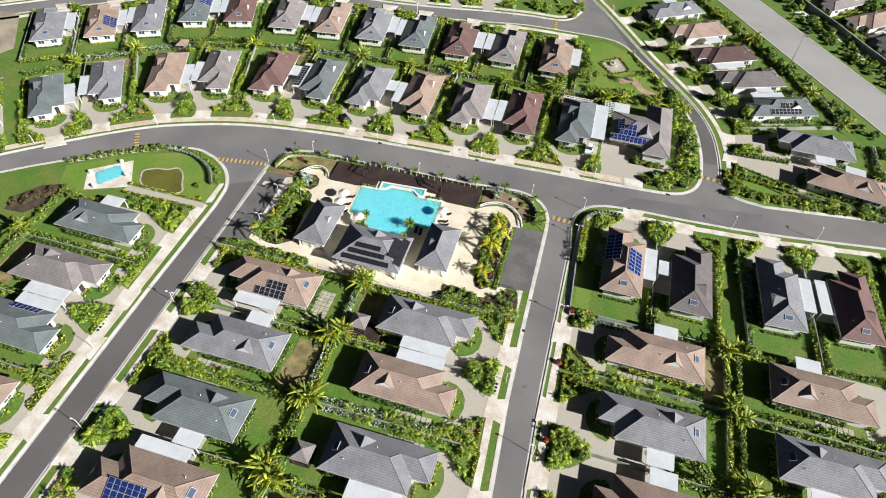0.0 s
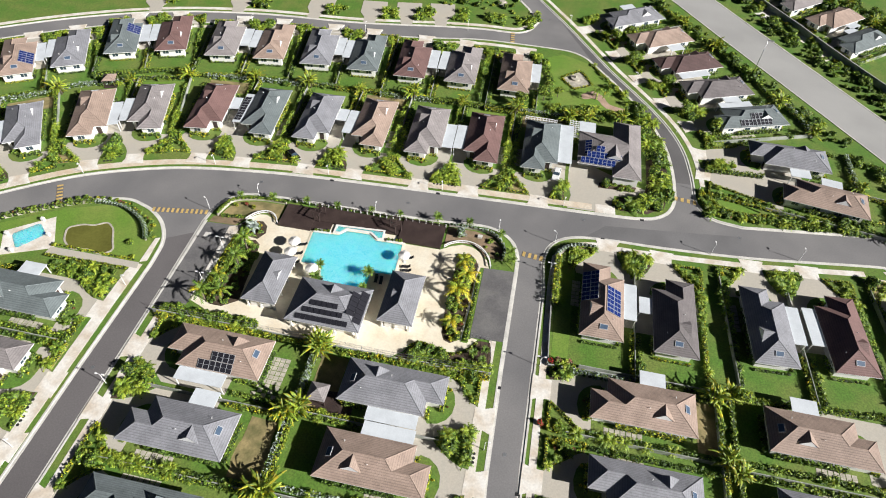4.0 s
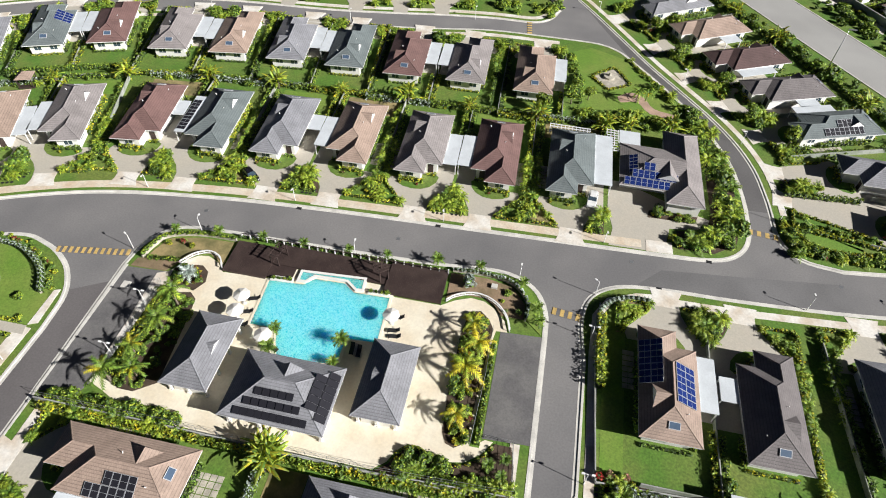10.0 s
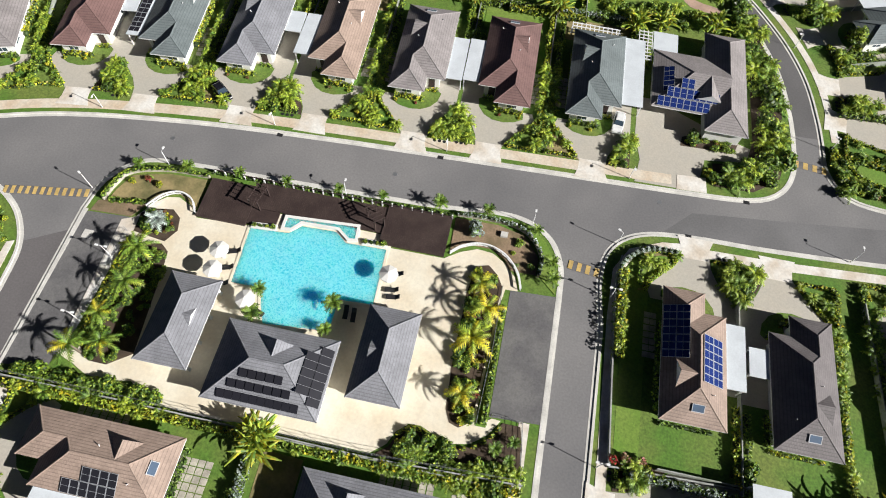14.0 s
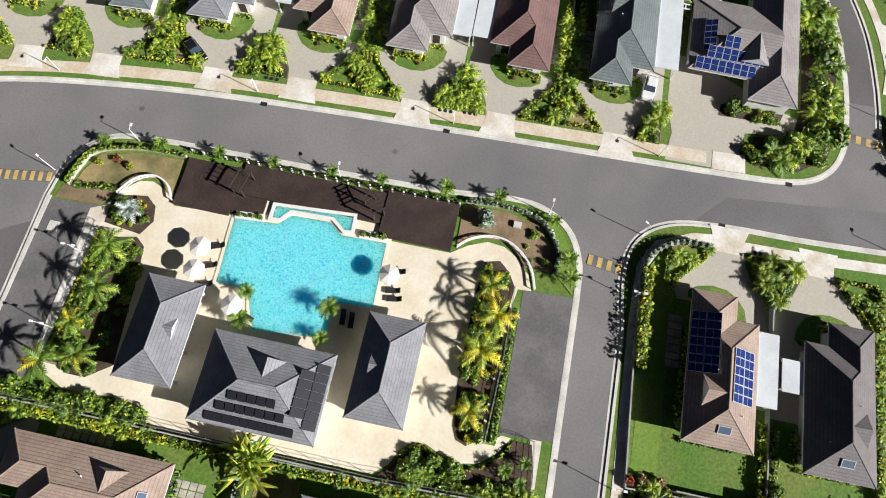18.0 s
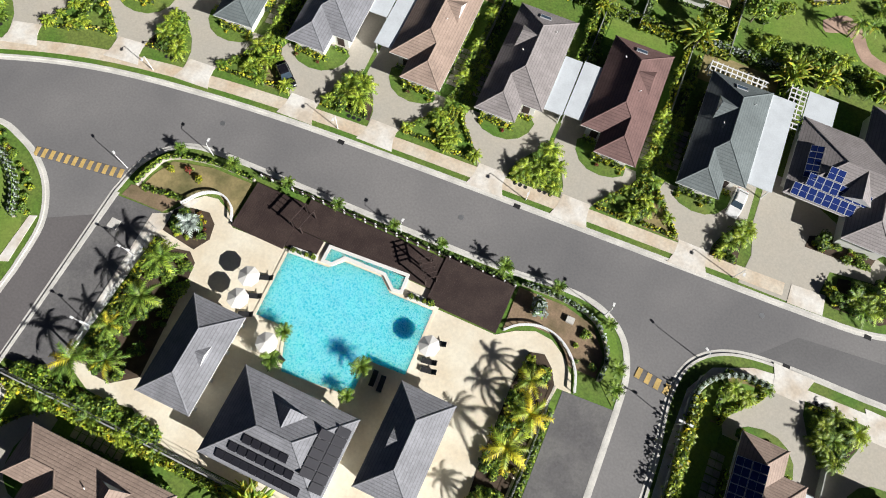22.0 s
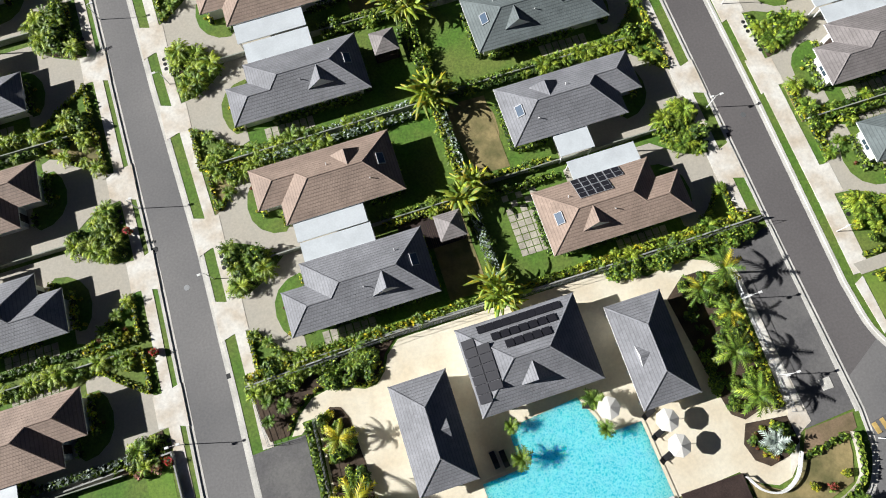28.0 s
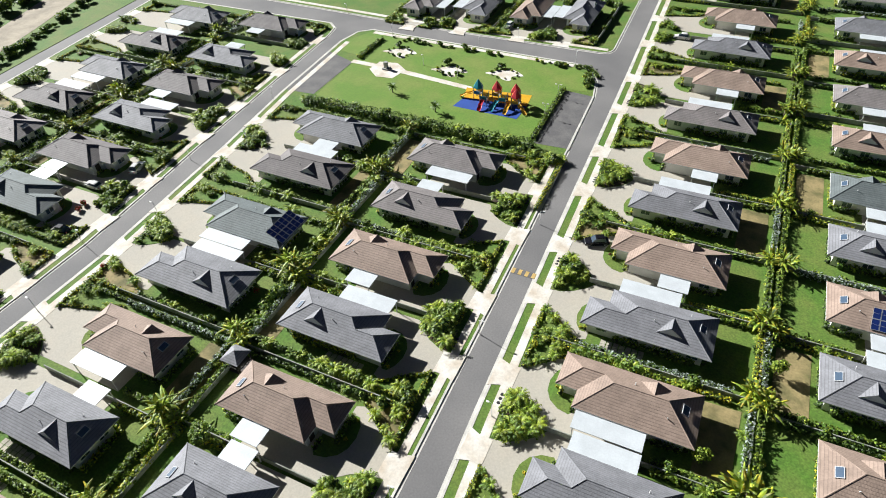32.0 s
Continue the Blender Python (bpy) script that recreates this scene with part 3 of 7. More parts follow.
block(EDGE_W + [(320, -60), (320, -209), (191, -209)], "grass strip beyond the far road", kerb=False)

# pale highway with a wall and verge beyond it
hw = [(-23, 234), (58.6, 110.4), (69.8, 93.6), (94.4, 57.5), (120, 19.5), (190, -84)]
thing("road", strip_mesh("road", hw, 14.4, 0.16, M_HIGHWAY), None, "pale wide highway beyond the estate", "road", kind="structure")
for k, d in ((0, 7.2), (1, -7.2)):
    q = Vector((0.83, 0.559)) * d
    thing("kerb", strip_mesh("kerb", [(x + q.x, y + q.y) for x, y in hw], 0.35, 0.22, M_KERB, 0.1), None, "pale concrete edge of the highway", "kerb", kind="structure")
wall_line = [(66, 137), (80.7, 114.4), (89.4, 101), (94.9, 91.4), (102.8, 78.8), (125, 46)]
thing("wall_highway", strip_mesh("wall_highway", wall_line, 0.35, 2.1, M_WALLGREY, 2.1), None, "grey weathered boundary wall beside the highway", "wall", kind="structure")
M_WESTROAD = material("brownish_asphalt", (0.14, 0.13, 0.13), 0.88, 0.1, 0.08, 3.5, 0.3, tint=(0.115, 0.106, 0.107))
M_NEROAD = material("dark_asphalt", (0.13, 0.125, 0.125), 0.88, 0.1, 0.08, 3.5, 0.3, tint=(0.10, 0.096, 0.097))
thing("road", slab_mesh("road", [(-61.15, -290), (-55.05, -290), (-55.25, -46), (-55.55, -25.5), (-61.6, -29.0), (-60.7, -36), (-61.0, -60)], -0.02, 0.006, M_WESTROAD), None, "narrower street of darker brownish asphalt", "road", kind="structure")
thing("road", slab_mesh("road", [(50.8, 16)] + [(x - 0.1, y) for x, y in ne_e[1:-8]] + [(x + 0.1, y) for x, y in ne_w[::-1]], -0.02, 0.006, M_NEROAD), None, "narrow street of dark asphalt", "road", kind="structure")
M_PATCH = material("asphalt_repair", (0.175, 0.172, 0.173), 0.88, 0.1, 0.1, 3.5, 0.3)
for patch in ([(26.2, -7.2), (30.5, -2.8), (44.0, -1.2), (60.0, 0.9), (61.0, -4.4), (43.0, -6.3), (31.0, -6.8)],):
    thing("road_patch", slab_mesh("road_patch", patch, -0.01, 0.005, M_PATCH), None, "slightly darker repaired patch of asphalt", "road patch", kind="structure")
for x, y in ((38.6, 1.0), (-8.0, -1.6), (-33.0, -3.2), (30.0, -7.0), (12.75, -48), (18.45, -66), (-55.3, -58), (-61.6, -70)):
    thing("drain_inlet", box_mesh("drain_inlet", [(x - 0.45, y - 0.3, 0.0, x + 0.45, y + 0.3, 0.03), (x - 0.36, y - 0.22, 0.03, x + 0.36, y - 0.14, 0.045), (x - 0.36, y - 0.04, 0.03, x + 0.36, y + 0.04, 0.045), (x - 0.36, y + 0.14, 0.03, x + 0.36, y + 0.22, 0.045)], M_DARK), None, "dark iron drain grating beside the kerb", "drain grating", "drain gratings")
M_DIRT = material("bare_track", (0.42, 0.36, 0.27), 0.9, 0.15, 0.2, 3.0, 0.3)
thing("ground", strip_mesh("ground", [(188, -60), (194, -112), (201, -140), (209, -164), (217.5, -187), (225, -206)], 13, 0.14, M_DIRT), None, "pale bare earth track beyond the estate", "ground", kind="structure")


def hump(a, b, depth, n):
    """A speed hump with yellow bars across the road from a to b."""
    a, b = Vector(a), Vector(b)
    d = (b - a).normalized()
    ob = new("speed_hump")
    ob.matrix_basis = Matrix.Translation((a.x, a.y, 0.0)) @ Matrix.Rotation(math.atan2(d.y, d.x), 4, "Z")
    tagged(ob, "black asphalt speed hump with worn yellow bars", "speed hump", "speed humps")
    L = (b - a).length
    V, F = [], []
    prof = [(-depth / 2, 0.002), (-depth / 4, 0.06), (depth / 4, 0.06), (depth / 2, 0.002)]
    V = [(0, y, z) for y, z in prof] + [(L, y, z) for y, z in prof]
    F = [(0, 4, 5, 1), (1, 5, 6, 2), (2, 6, 7, 3)]
    part("hump", make_mesh("hump", V, F, M_ASPHALT_DARK), ob)
    w = L / (2 * n - 1)
    bar = box_mesh("bar", (0, -depth * 0.42, 0.0, w, depth * 0.42, 0.068), M_YELLOW)
    for k in range(n):
        part("bar", bar, ob, "worn yellow bar", Matrix.Translation((2 * k * w, 0, 0)))


hump((-68.0, -21.6), (-56.1, -19.6), 1.5, 12)
hump((13.3, -15.4), (17.6, -15.9), 1.6, 4)
hump((46.2, 10.2), (51.2, 9.7), 1.5, 4)
hump((0.4, 69.0), (-0.2, 74.6), 1.4, 5)
hump((15.5, -116.5), (19.8, -116.5), 1.5, 4)
hump((-91.6, -19.4), (-88.5, -24.6), 1.5, 6)


def manhole(x, y):
    V, F = [], []
    tube([(0, 0, 0.0), (0, 0, 0.012)], [0.36, 0.36], 16, V, F)
    thing("manhole_cover", make_mesh("manhole_cover", V, F, M_STEEL), Matrix.Translation((x, y, 0.0)), "round steel manhole cover set in the asphalt", "manhole cover", "manhole covers")


for x, y in ((25.6, -2.0), (-48.5, -7.6), (-14, -6.2), (15.5, -60), (-58.5, -60), (60, 0.5)):
    manhole(x, y)

# ---- plants: shared shapes ----
SHRUBS = [shrub_mesh("shrub", 1.15, 1.3, 250, 0.2, [L_GREEN, L_LIME], 1), shrub_mesh("shrub", 0.95, 1.1, 200, 0.19, [L_DEEP, L_GREEN], 2),
          shrub_mesh("shrub", 0.8, 0.9, 170, 0.17, [L_LIME, L_GOLD], 3), shrub_mesh("shrub", 1.3, 1.7, 270, 0.22, [L_DEEP, L_LIME], 4)]
CROTONS = [shrub_mesh("shrub", 0.6, 0.9, 120, 0.15, [L_GOLD, L_LIME], 11), shrub_mesh("shrub", 0.65, 0.8, 120, 0.15, [L_RED, L_GREEN], 12)]
L_PINK = leaf_material("pink_blossom", (0.62, 0.16, 0.22), (0.42, 0.30, 0.16))
BLOSSOM = [shrub_mesh("shrub", 0.9, 1.1, 190, 0.17, [L_PINK, L_GREEN], 14), shrub_mesh("shrub", 0.9, 1.1, 190, 0.17, [L_CRIMSON, L_GREEN], 15)]
SILVER = shrub_mesh("shrub", 0.9, 1.2, 130, 0.26, [L_SILVER, L_GREEN], 13)
ARECAS = [palm_crown_mesh("areca", 22, 1.55, 0.5, 0.55, 0.95, [L_LIME, L_GREEN], 21, -0.15, 1.3, 6), palm_crown_mesh("areca", 20, 1.4, 0.46, 0.5, 0.75, [L_GREEN, L_LIME], 22, 0.0, 1.3, 6)]
for me in ARECAS:
    rng = np.random.RandomState(len(me.polygons))
    V, F = [], []
    for x, y in rng.uniform(-0.28, 0.28, (4, 2)):
        tube([(x, y, -0.05), (x * 0.6, y * 0.6, 0.95)], [0.06, 0.045], 5, V, F)
    # core and stems take the dark colour as shade under the fronds
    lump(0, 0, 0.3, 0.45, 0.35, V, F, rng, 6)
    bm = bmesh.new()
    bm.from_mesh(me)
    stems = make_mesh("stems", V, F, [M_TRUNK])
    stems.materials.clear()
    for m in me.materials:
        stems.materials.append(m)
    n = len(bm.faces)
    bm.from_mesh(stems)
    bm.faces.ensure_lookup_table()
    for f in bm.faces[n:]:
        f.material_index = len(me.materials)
    me.materials.append(L_SHADE)
    bm.to_mesh(me)
    bm.free()
COCO_CROWNS = [palm_crown_mesh("crown", 17, 2.9, 0.75, 0.55, 4.3, [L_GREEN, L_LIME], 31), palm_crown_mesh("crown", 15, 2.6, 0.7, 0.5, 3.4, [L_GREEN, L_GOLD], 32)]
COCO_TRUNKS = [trunk_mesh(4.3, 0.17, 0.11, 0.0), trunk_mesh(3.4, 0.16, 0.12, 0.0)]
GOLD_CROWN = palm_crown_mesh("crown", 15, 2.3, 0.6, 0.6, 2.6, [L_GOLD, L_LIME], 33)
GOLD_TRUNK = trunk_mesh(2.6, 0.16, 0.12)
FAN_CROWN = palm_crown_mesh("crown", 22, 1.5, 0.7, 0.3, 1.9, [L_GREEN, L_DEEP], 34, -0.2, 1.4, 6)
FAN_TRUNK = trunk_mesh(1.9, 0.14, 0.12)


def banana_crown(seed):
    """Long broad arching leaves in a tall open rosette."""
    rng = np.random.RandomState(seed)
    V, F = [], []
    for k in range(46):
        yaw, pitch, ln, w = k * 2.4 + rng.uniform(-0.3, 0.3), rng.uniform(0.25, 1.35), rng.uniform(2.0, 3.4), rng.uniform(0.13, 0.2)
        root = Vector((rng.uniform(-0.7, 0.7), rng.uniform(-0.7, 0.7), rng.uniform(0.8, 2.6)))
        ca, sa = math.cos(yaw), math.sin(yaw)
        side = Vector((-sa, ca, 0)) * w
        i = len(V)
        n = 5
        for j in range(n + 1):
            t = j / n
            p = root + Vector((ca * ln * t * math.cos(pitch), sa * ln * t * math.cos(pitch), ln * t * math.sin(pitch) - 0.42 * ln * t * t))
            s = side * (0.25 + 1.1 * math.sin(math.pi * min(1.0, 0.12 + 0.85 * t)))
            V += [tuple(p + s - Vector((0, 0, 0.07))), tuple(p), tuple(p - s - Vector((0, 0, 0.07)))]
        for j in range(n):
            a = i + 3 * j
            F += [(a, a + 1, a + 4, a + 3), (a + 1, a + 2, a + 5, a + 4)]
    return make_mesh("crown", V, F, [L_LIME, L_GOLD, L_GREEN], [int(rng.choice([0, 0, 0, 1, 2])) for _ in F])


def banana_stems(seed):
    rng = np.random.RandomState(seed)
    V, F = [], []
    for _ in range(6):
        x, y = rng.uniform(-0.7, 0.7, 2)
        tube([(x, y, -0.05), (x * 1.1, y * 1.1, 1.2), (x * 1.2, y * 1.2, rng.uniform(1.8, 2.6))], [0.13, 0.11, 0.07], 6, V, F)
    return make_mesh("trunk", V, F, M_TRUNK, smooth=True)


BANANA = [(banana_crown(41), banana_stems(41)), (banana_crown(42), banana_stems(42))]
plant_rng = np.random.RandomState(7)


def spin(x, y, scale=1.0, z=0.1, flat=1.0):
    s = scale * plant_rng.uniform(0.85, 1.2)
    return Matrix.Translation((x, y, z)) @ Matrix.Rotation(plant_rng.uniform(0, 6.28), 4, "Z") @ Matrix.Diagonal((s, s, s * flat, 1))


def near(x, y):
    return -62 < x < 48 and -75 < y < 30


def shrub(x, y, scale=1.0, which=None, z=0.1):
    me = SHRUBS[plant_rng.randint(len(SHRUBS)) if which is None else which]
    if near(x, y) and few("shrub", 230):
        thing("shrub", me, spin(x, y, scale, z), "leafy green garden shrub in a planted bed", "shrub", "garden shrubs")
    else:
        join_later("shrubbery", me, spin(x, y, scale, z))


def croton(x, y, scale=1.0, which=None):
    k = plant_rng.choice([0, 0, 1]) if which is None else which
    if near(x, y) and few("croton", 120):
        thing("coloured_shrub", CROTONS[k], spin(x, y, scale), ("low golden-leaved garden shrub", "low red-leaved flowering shrub")[k] + " in a bed", "shrub", "coloured shrubs")
    else:
        join_later("shrubbery", CROTONS[k], spin(x, y, scale))


def areca(x, y, scale=1.0):
    me = ARECAS[plant_rng.randint(2)]
    if near(x, y) and few("areca", 260):
        thing("areca_palm", me, spin(x, y, scale), "bushy lime-green areca palm clump in a bed", "palm", "areca palms")
    else:
        join_later("palm_thicket", me, spin(x, y, scale))


def palm(x, y, crown, trunk, scale=1.0, label="coconut palm with a ringed grey trunk and arching fronds", name="palm_tree"):
    ob = new(name)
    ob.matrix_basis = spin(x, y, scale)
    tagged(ob, label, "palm", "palm trees")
    part("trunk", trunk, ob)
    part("crown", crown, ob, "green feathered fronds")


def coconut(x, y, scale=1.0):
    k = plant_rng.randint(2)
    palm(x, y, COCO_CROWNS[k], COCO_TRUNKS[k], scale)


def banana(x, y, scale=1.0):
    k = plant_rng.randint(2)
    palm(x, y, BANANA[k][0], BANANA[k][1], scale, "tall clump of broad-leaved traveller's palm with several stems", "travellers_palm")


HEDGES = {}


def hedge(a, b, width=0.8, height=0.9, kind=0, z=0.1):
    a, b = Vector(a), Vector(b)
    L = max(1, round((b - a).length))
    if L < 0.5:
        return
    key = (L, width, height, kind)
    if key not in HEDGES:
        HEDGES[key] = hedge_mesh(L, width, height, ([L_GREEN, L_LIME], [L_LIME, L_GOLD], [L_DEEP, L_GREEN], [L_SILVER, L_GREEN])[kind], len(HEDGES) + 50)
    d = b - a
    m = Matrix.Translation((a.x, a.y, z)) @ Matrix.Rotation(math.atan2(d.y, d.x), 4, "Z")
    if not (near(a.x, a.y) and few("hedge", 240)):
        join_later("hedgerow", HEDGES[key], m)
        return
    thing("hedge", HEDGES[key], m,
          ("clipped green garden hedge", "lime and gold leaved hedge", "dark green dense hedge", "silvery grey-green hedge")[kind] + " along a plot", "hedge", "garden hedges")


# ---- houses ----
EAVE, PITCH = 2.8, 0.54
MAIN_F, BACK, FRONT, HALF, WING_S = -6.1, 9.0, -9.0, 4.15, 1.4
WING, WING_R = 2.775, -1.375


def slope_z(run):
    return EAVE + PITCH * run


def flip(V, F, mir):
    return ([(x, y * mir, z) for x, y, z in V], F if mir > 0 else [f[::-1] for f in F])


def house_roof(mir, mat):
    r, w = slope_z(HALF), slope_z(WING)
    e = EAVE
    V = [(FRONT, -HALF, e), (BACK, -HALF, e), (BACK, HALF, e), (MAIN_F, HALF, e), (MAIN_F, WING_S, e), (FRONT, WING_S, e),
         (BACK - HALF, 0, r), (MAIN_F + HALF, 0, r), (MAIN_F + WING, WING_R, w), (FRONT + WING, WING_R, w)]
    F = [(0, 1, 6, 7, 8, 9), (5, 0, 9), (4, 5, 9, 8), (3, 4, 8, 7), (2, 3, 7, 6), (1, 2, 6)]
    V, F = flip(V, F, mir)
    return make_mesh("roof", V, F, mat, uv=True)


def house_caps(mir, mat):
    r, w, e = slope_z(HALF) - 0.045, slope_z(WING) - 0.045, EAVE - 0.045
    out = []
    for a, b in (((FRONT, -HALF, e), (FRONT + WING, WING_R, w)), ((FRONT, WING_S, e), (FRONT + WING, WING_R, w)), ((FRONT + WING, WING_R, w), (MAIN_F + WING, WING_R, w)),
                 ((MAIN_F + WING, WING_R, w), (MAIN_F + HALF, 0, r)), ((MAIN_F, HALF, e), (MAIN_F + HALF, 0, r)), ((MAIN_F + HALF, 0, r), (BACK - HALF, 0, r)),
                 ((BACK, HALF, e), (BACK - HALF, 0, r)), ((BACK, -HALF, e), (BACK - HALF, 0, r))):
        V, F = [], []
        tube([a, b], [0.1, 0.1], 8, V, F)
        V, F = flip(V, F, mir)
        out.append(make_mesh("ridge_cap", V, F, mat))
    return out


def house_dormer(mir, mat):
    u, w, s0, z = 3.1, 1.9, -2.3, 4.98
    sb = (z - EAVE) / PITCH - HALF
    sl = -2.45
    zl = slope_z(HALF + sl) + 0.02
    V = [(u, s0, z), (u, sb, z), (u - w, sl - 0.1, zl - 0.05), (u + w, sl - 0.1, zl - 0.05), (u, s0, z - 0.12), (u - w + 0.15, sl, zl - 0.1), (u + w - 0.15, sl, zl - 0.1)]
    F = [(0, 1, 2), (1, 0, 3), (4, 5, 6)]
    V, F = flip(V, F, mir)
    return make_mesh("dormer", V, F, [mat, M_TRIM], [0, 0, 1], uv=True)


def house_walls(mir):
    p = [(-8.1, -3.15), (7.9, -3.15), (7.9, 3.15), (-5.4, 3.15), (-5.4, 0.6), (-8.1, 0.6)]
    return slab_mesh("wall", [(x, y * mir) for x, y in p], 0.0, 2.7, M_WHITE)


def house_fascia(mir):
    p = [(FRONT, -HALF), (BACK, -HALF), (BACK, HALF), (MAIN_F, HALF), (MAIN_F, WING_S), (FRONT, WING_S)]
    return slab_mesh("fascia", [(x, y * mir) for x, y in p], 2.64, 2.785, M_TRIM)


WINDOW = box_mesh("window", [(-0.8, -0.04, 0, 0.8, 0.06, 0.08), (-0.8, -0.04, 1.12, 0.8, 0.06, 1.2), (-0.8, -0.04, 0.08, -0.72, 0.06, 1.12), (0.72, -0.04, 0.08, 0.8, 0.06, 1.12), (-0.03, -0.04, 0.08, 0.03, 0.06, 1.12)], M_TRIM)
PANE = box_mesh("pane", (-0.72, -0.01, 0.08, 0.72, 0.02, 1.12), M_GLASS)
DOOR = box_mesh("door", [(-0.5, -0.03, 0, 0.5, 0.05, 2.1), (-0.35, -0.05, 0.2, 0.35, -0.03, 0.95), (-0.35, -0.05, 1.1, 0.35, -0.03, 1.9)], M_WOOD)
SKYLIGHT = box_mesh("skylight_frame", [(-0.76, -0.5, 0, 0.76, -0.42, 0.11), (-0.76, 0.42, 0, 0.76, 0.5, 0.11), (-0.76, -0.42, 0, -0.68, 0.42, 0.11), (0.68, -0.42, 0, 0.76, 0.42, 0.11)], M_SKYFRAME)
SKYGLASS = box_mesh("skylight_glass", (-0.68, -0.42, 0, 0.68, 0.42, 0.09), M_SKYLIGHT)
VENT_V, VENT_F = [], []
tube([(0, 0, -0.05), (0, 0, 0.34)], [0.06, 0.06], 8, VENT_V, VENT_F)
VENT = make_mesh("vent_pipe", VENT_V, VENT_F, M_TRIM)
PANEL = box_mesh("solar_panel", (-0.48, -0.8, 0.0, 0.48, 0.8, 0.06), M_SOLAR)
PANEL_BLACK = box_mesh("solar_panel", (-0.48, -0.8, 0.0, 0.48, 0.8, 0.06), M_BLACKPANEL)
PANEL_FRAME = box_mesh("panel_frame", [(-0.5, -0.82, 0.0, 0.5, -0.77, 0.07), (-0.5, 0.77, 0.0, 0.5, 0.82, 0.07), (-0.5, -0.77, 0, -0.455, 0.77, 0.07), (0.455, -0.77, 0, 0.5, 0.77, 0.07), (-0.455, -0.016, 0.06, 0.455, 0.016, 0.066)], M_SOLARLINE)
POST = box_mesh("post", (-0.07, -0.07, 0, 0.07, 0.07, 2.5), M_TRIM)
HOUSE_MESH = {}


def house_meshes(mir, col):
    if (mir, col) not in HOUSE_MESH:
        mat = ROOFS[col][1]
        HOUSE_MESH[mir, col] = (house_roof(mir, mat), house_caps(mir, CAPS[col]), house_dormer(mir, mat), house_walls(mir), house_fascia(mir))
    return HOUSE_MESH[mir, col]


def on_slope(face, a, v, mir, lift=0.09):
    """A pose on a roof face: a metres along it and v up it from the eave."""
    c = math.cos(math.atan(PITCH))
    s = math.sin(math.atan(PITCH))
    if face == "outer":
        p, e, d = (a, -HALF + v * c, EAVE + v * s), (1, 0, 0), (0, c, s)
    elif face == "inner":
        p, e, d = (a, HALF - v * c, EAVE + v * s), (-1, 0, 0), (0, -c, s)
    elif face == "carport":
        p, e, d = (a, HALF + 0.4 + v, 2.56), (1, 0, 0), (0, 1, 0)
    elif face == "back":
        p, e, d = (BACK - v * c, a, EAVE + v * s), (0, 1, 0), (-c, 0, s)
    else:
        p, e, d = (MAIN_F + v * c, a, EAVE + v * s), (0, -1, 0), (c, 0, s)
    p, e, d = [Vector((q[0], q[1] * mir, q[2])) for q in (p, e, d)]
    n = e.cross(d)
    if n.z < 0:
        e, n = -e, -n
    m = Matrix.Identity(4)
    for i, col in enumerate((e, d, n, p + n * lift)):
        for j in range(3):
            m[j][i] = col[j]
    return m


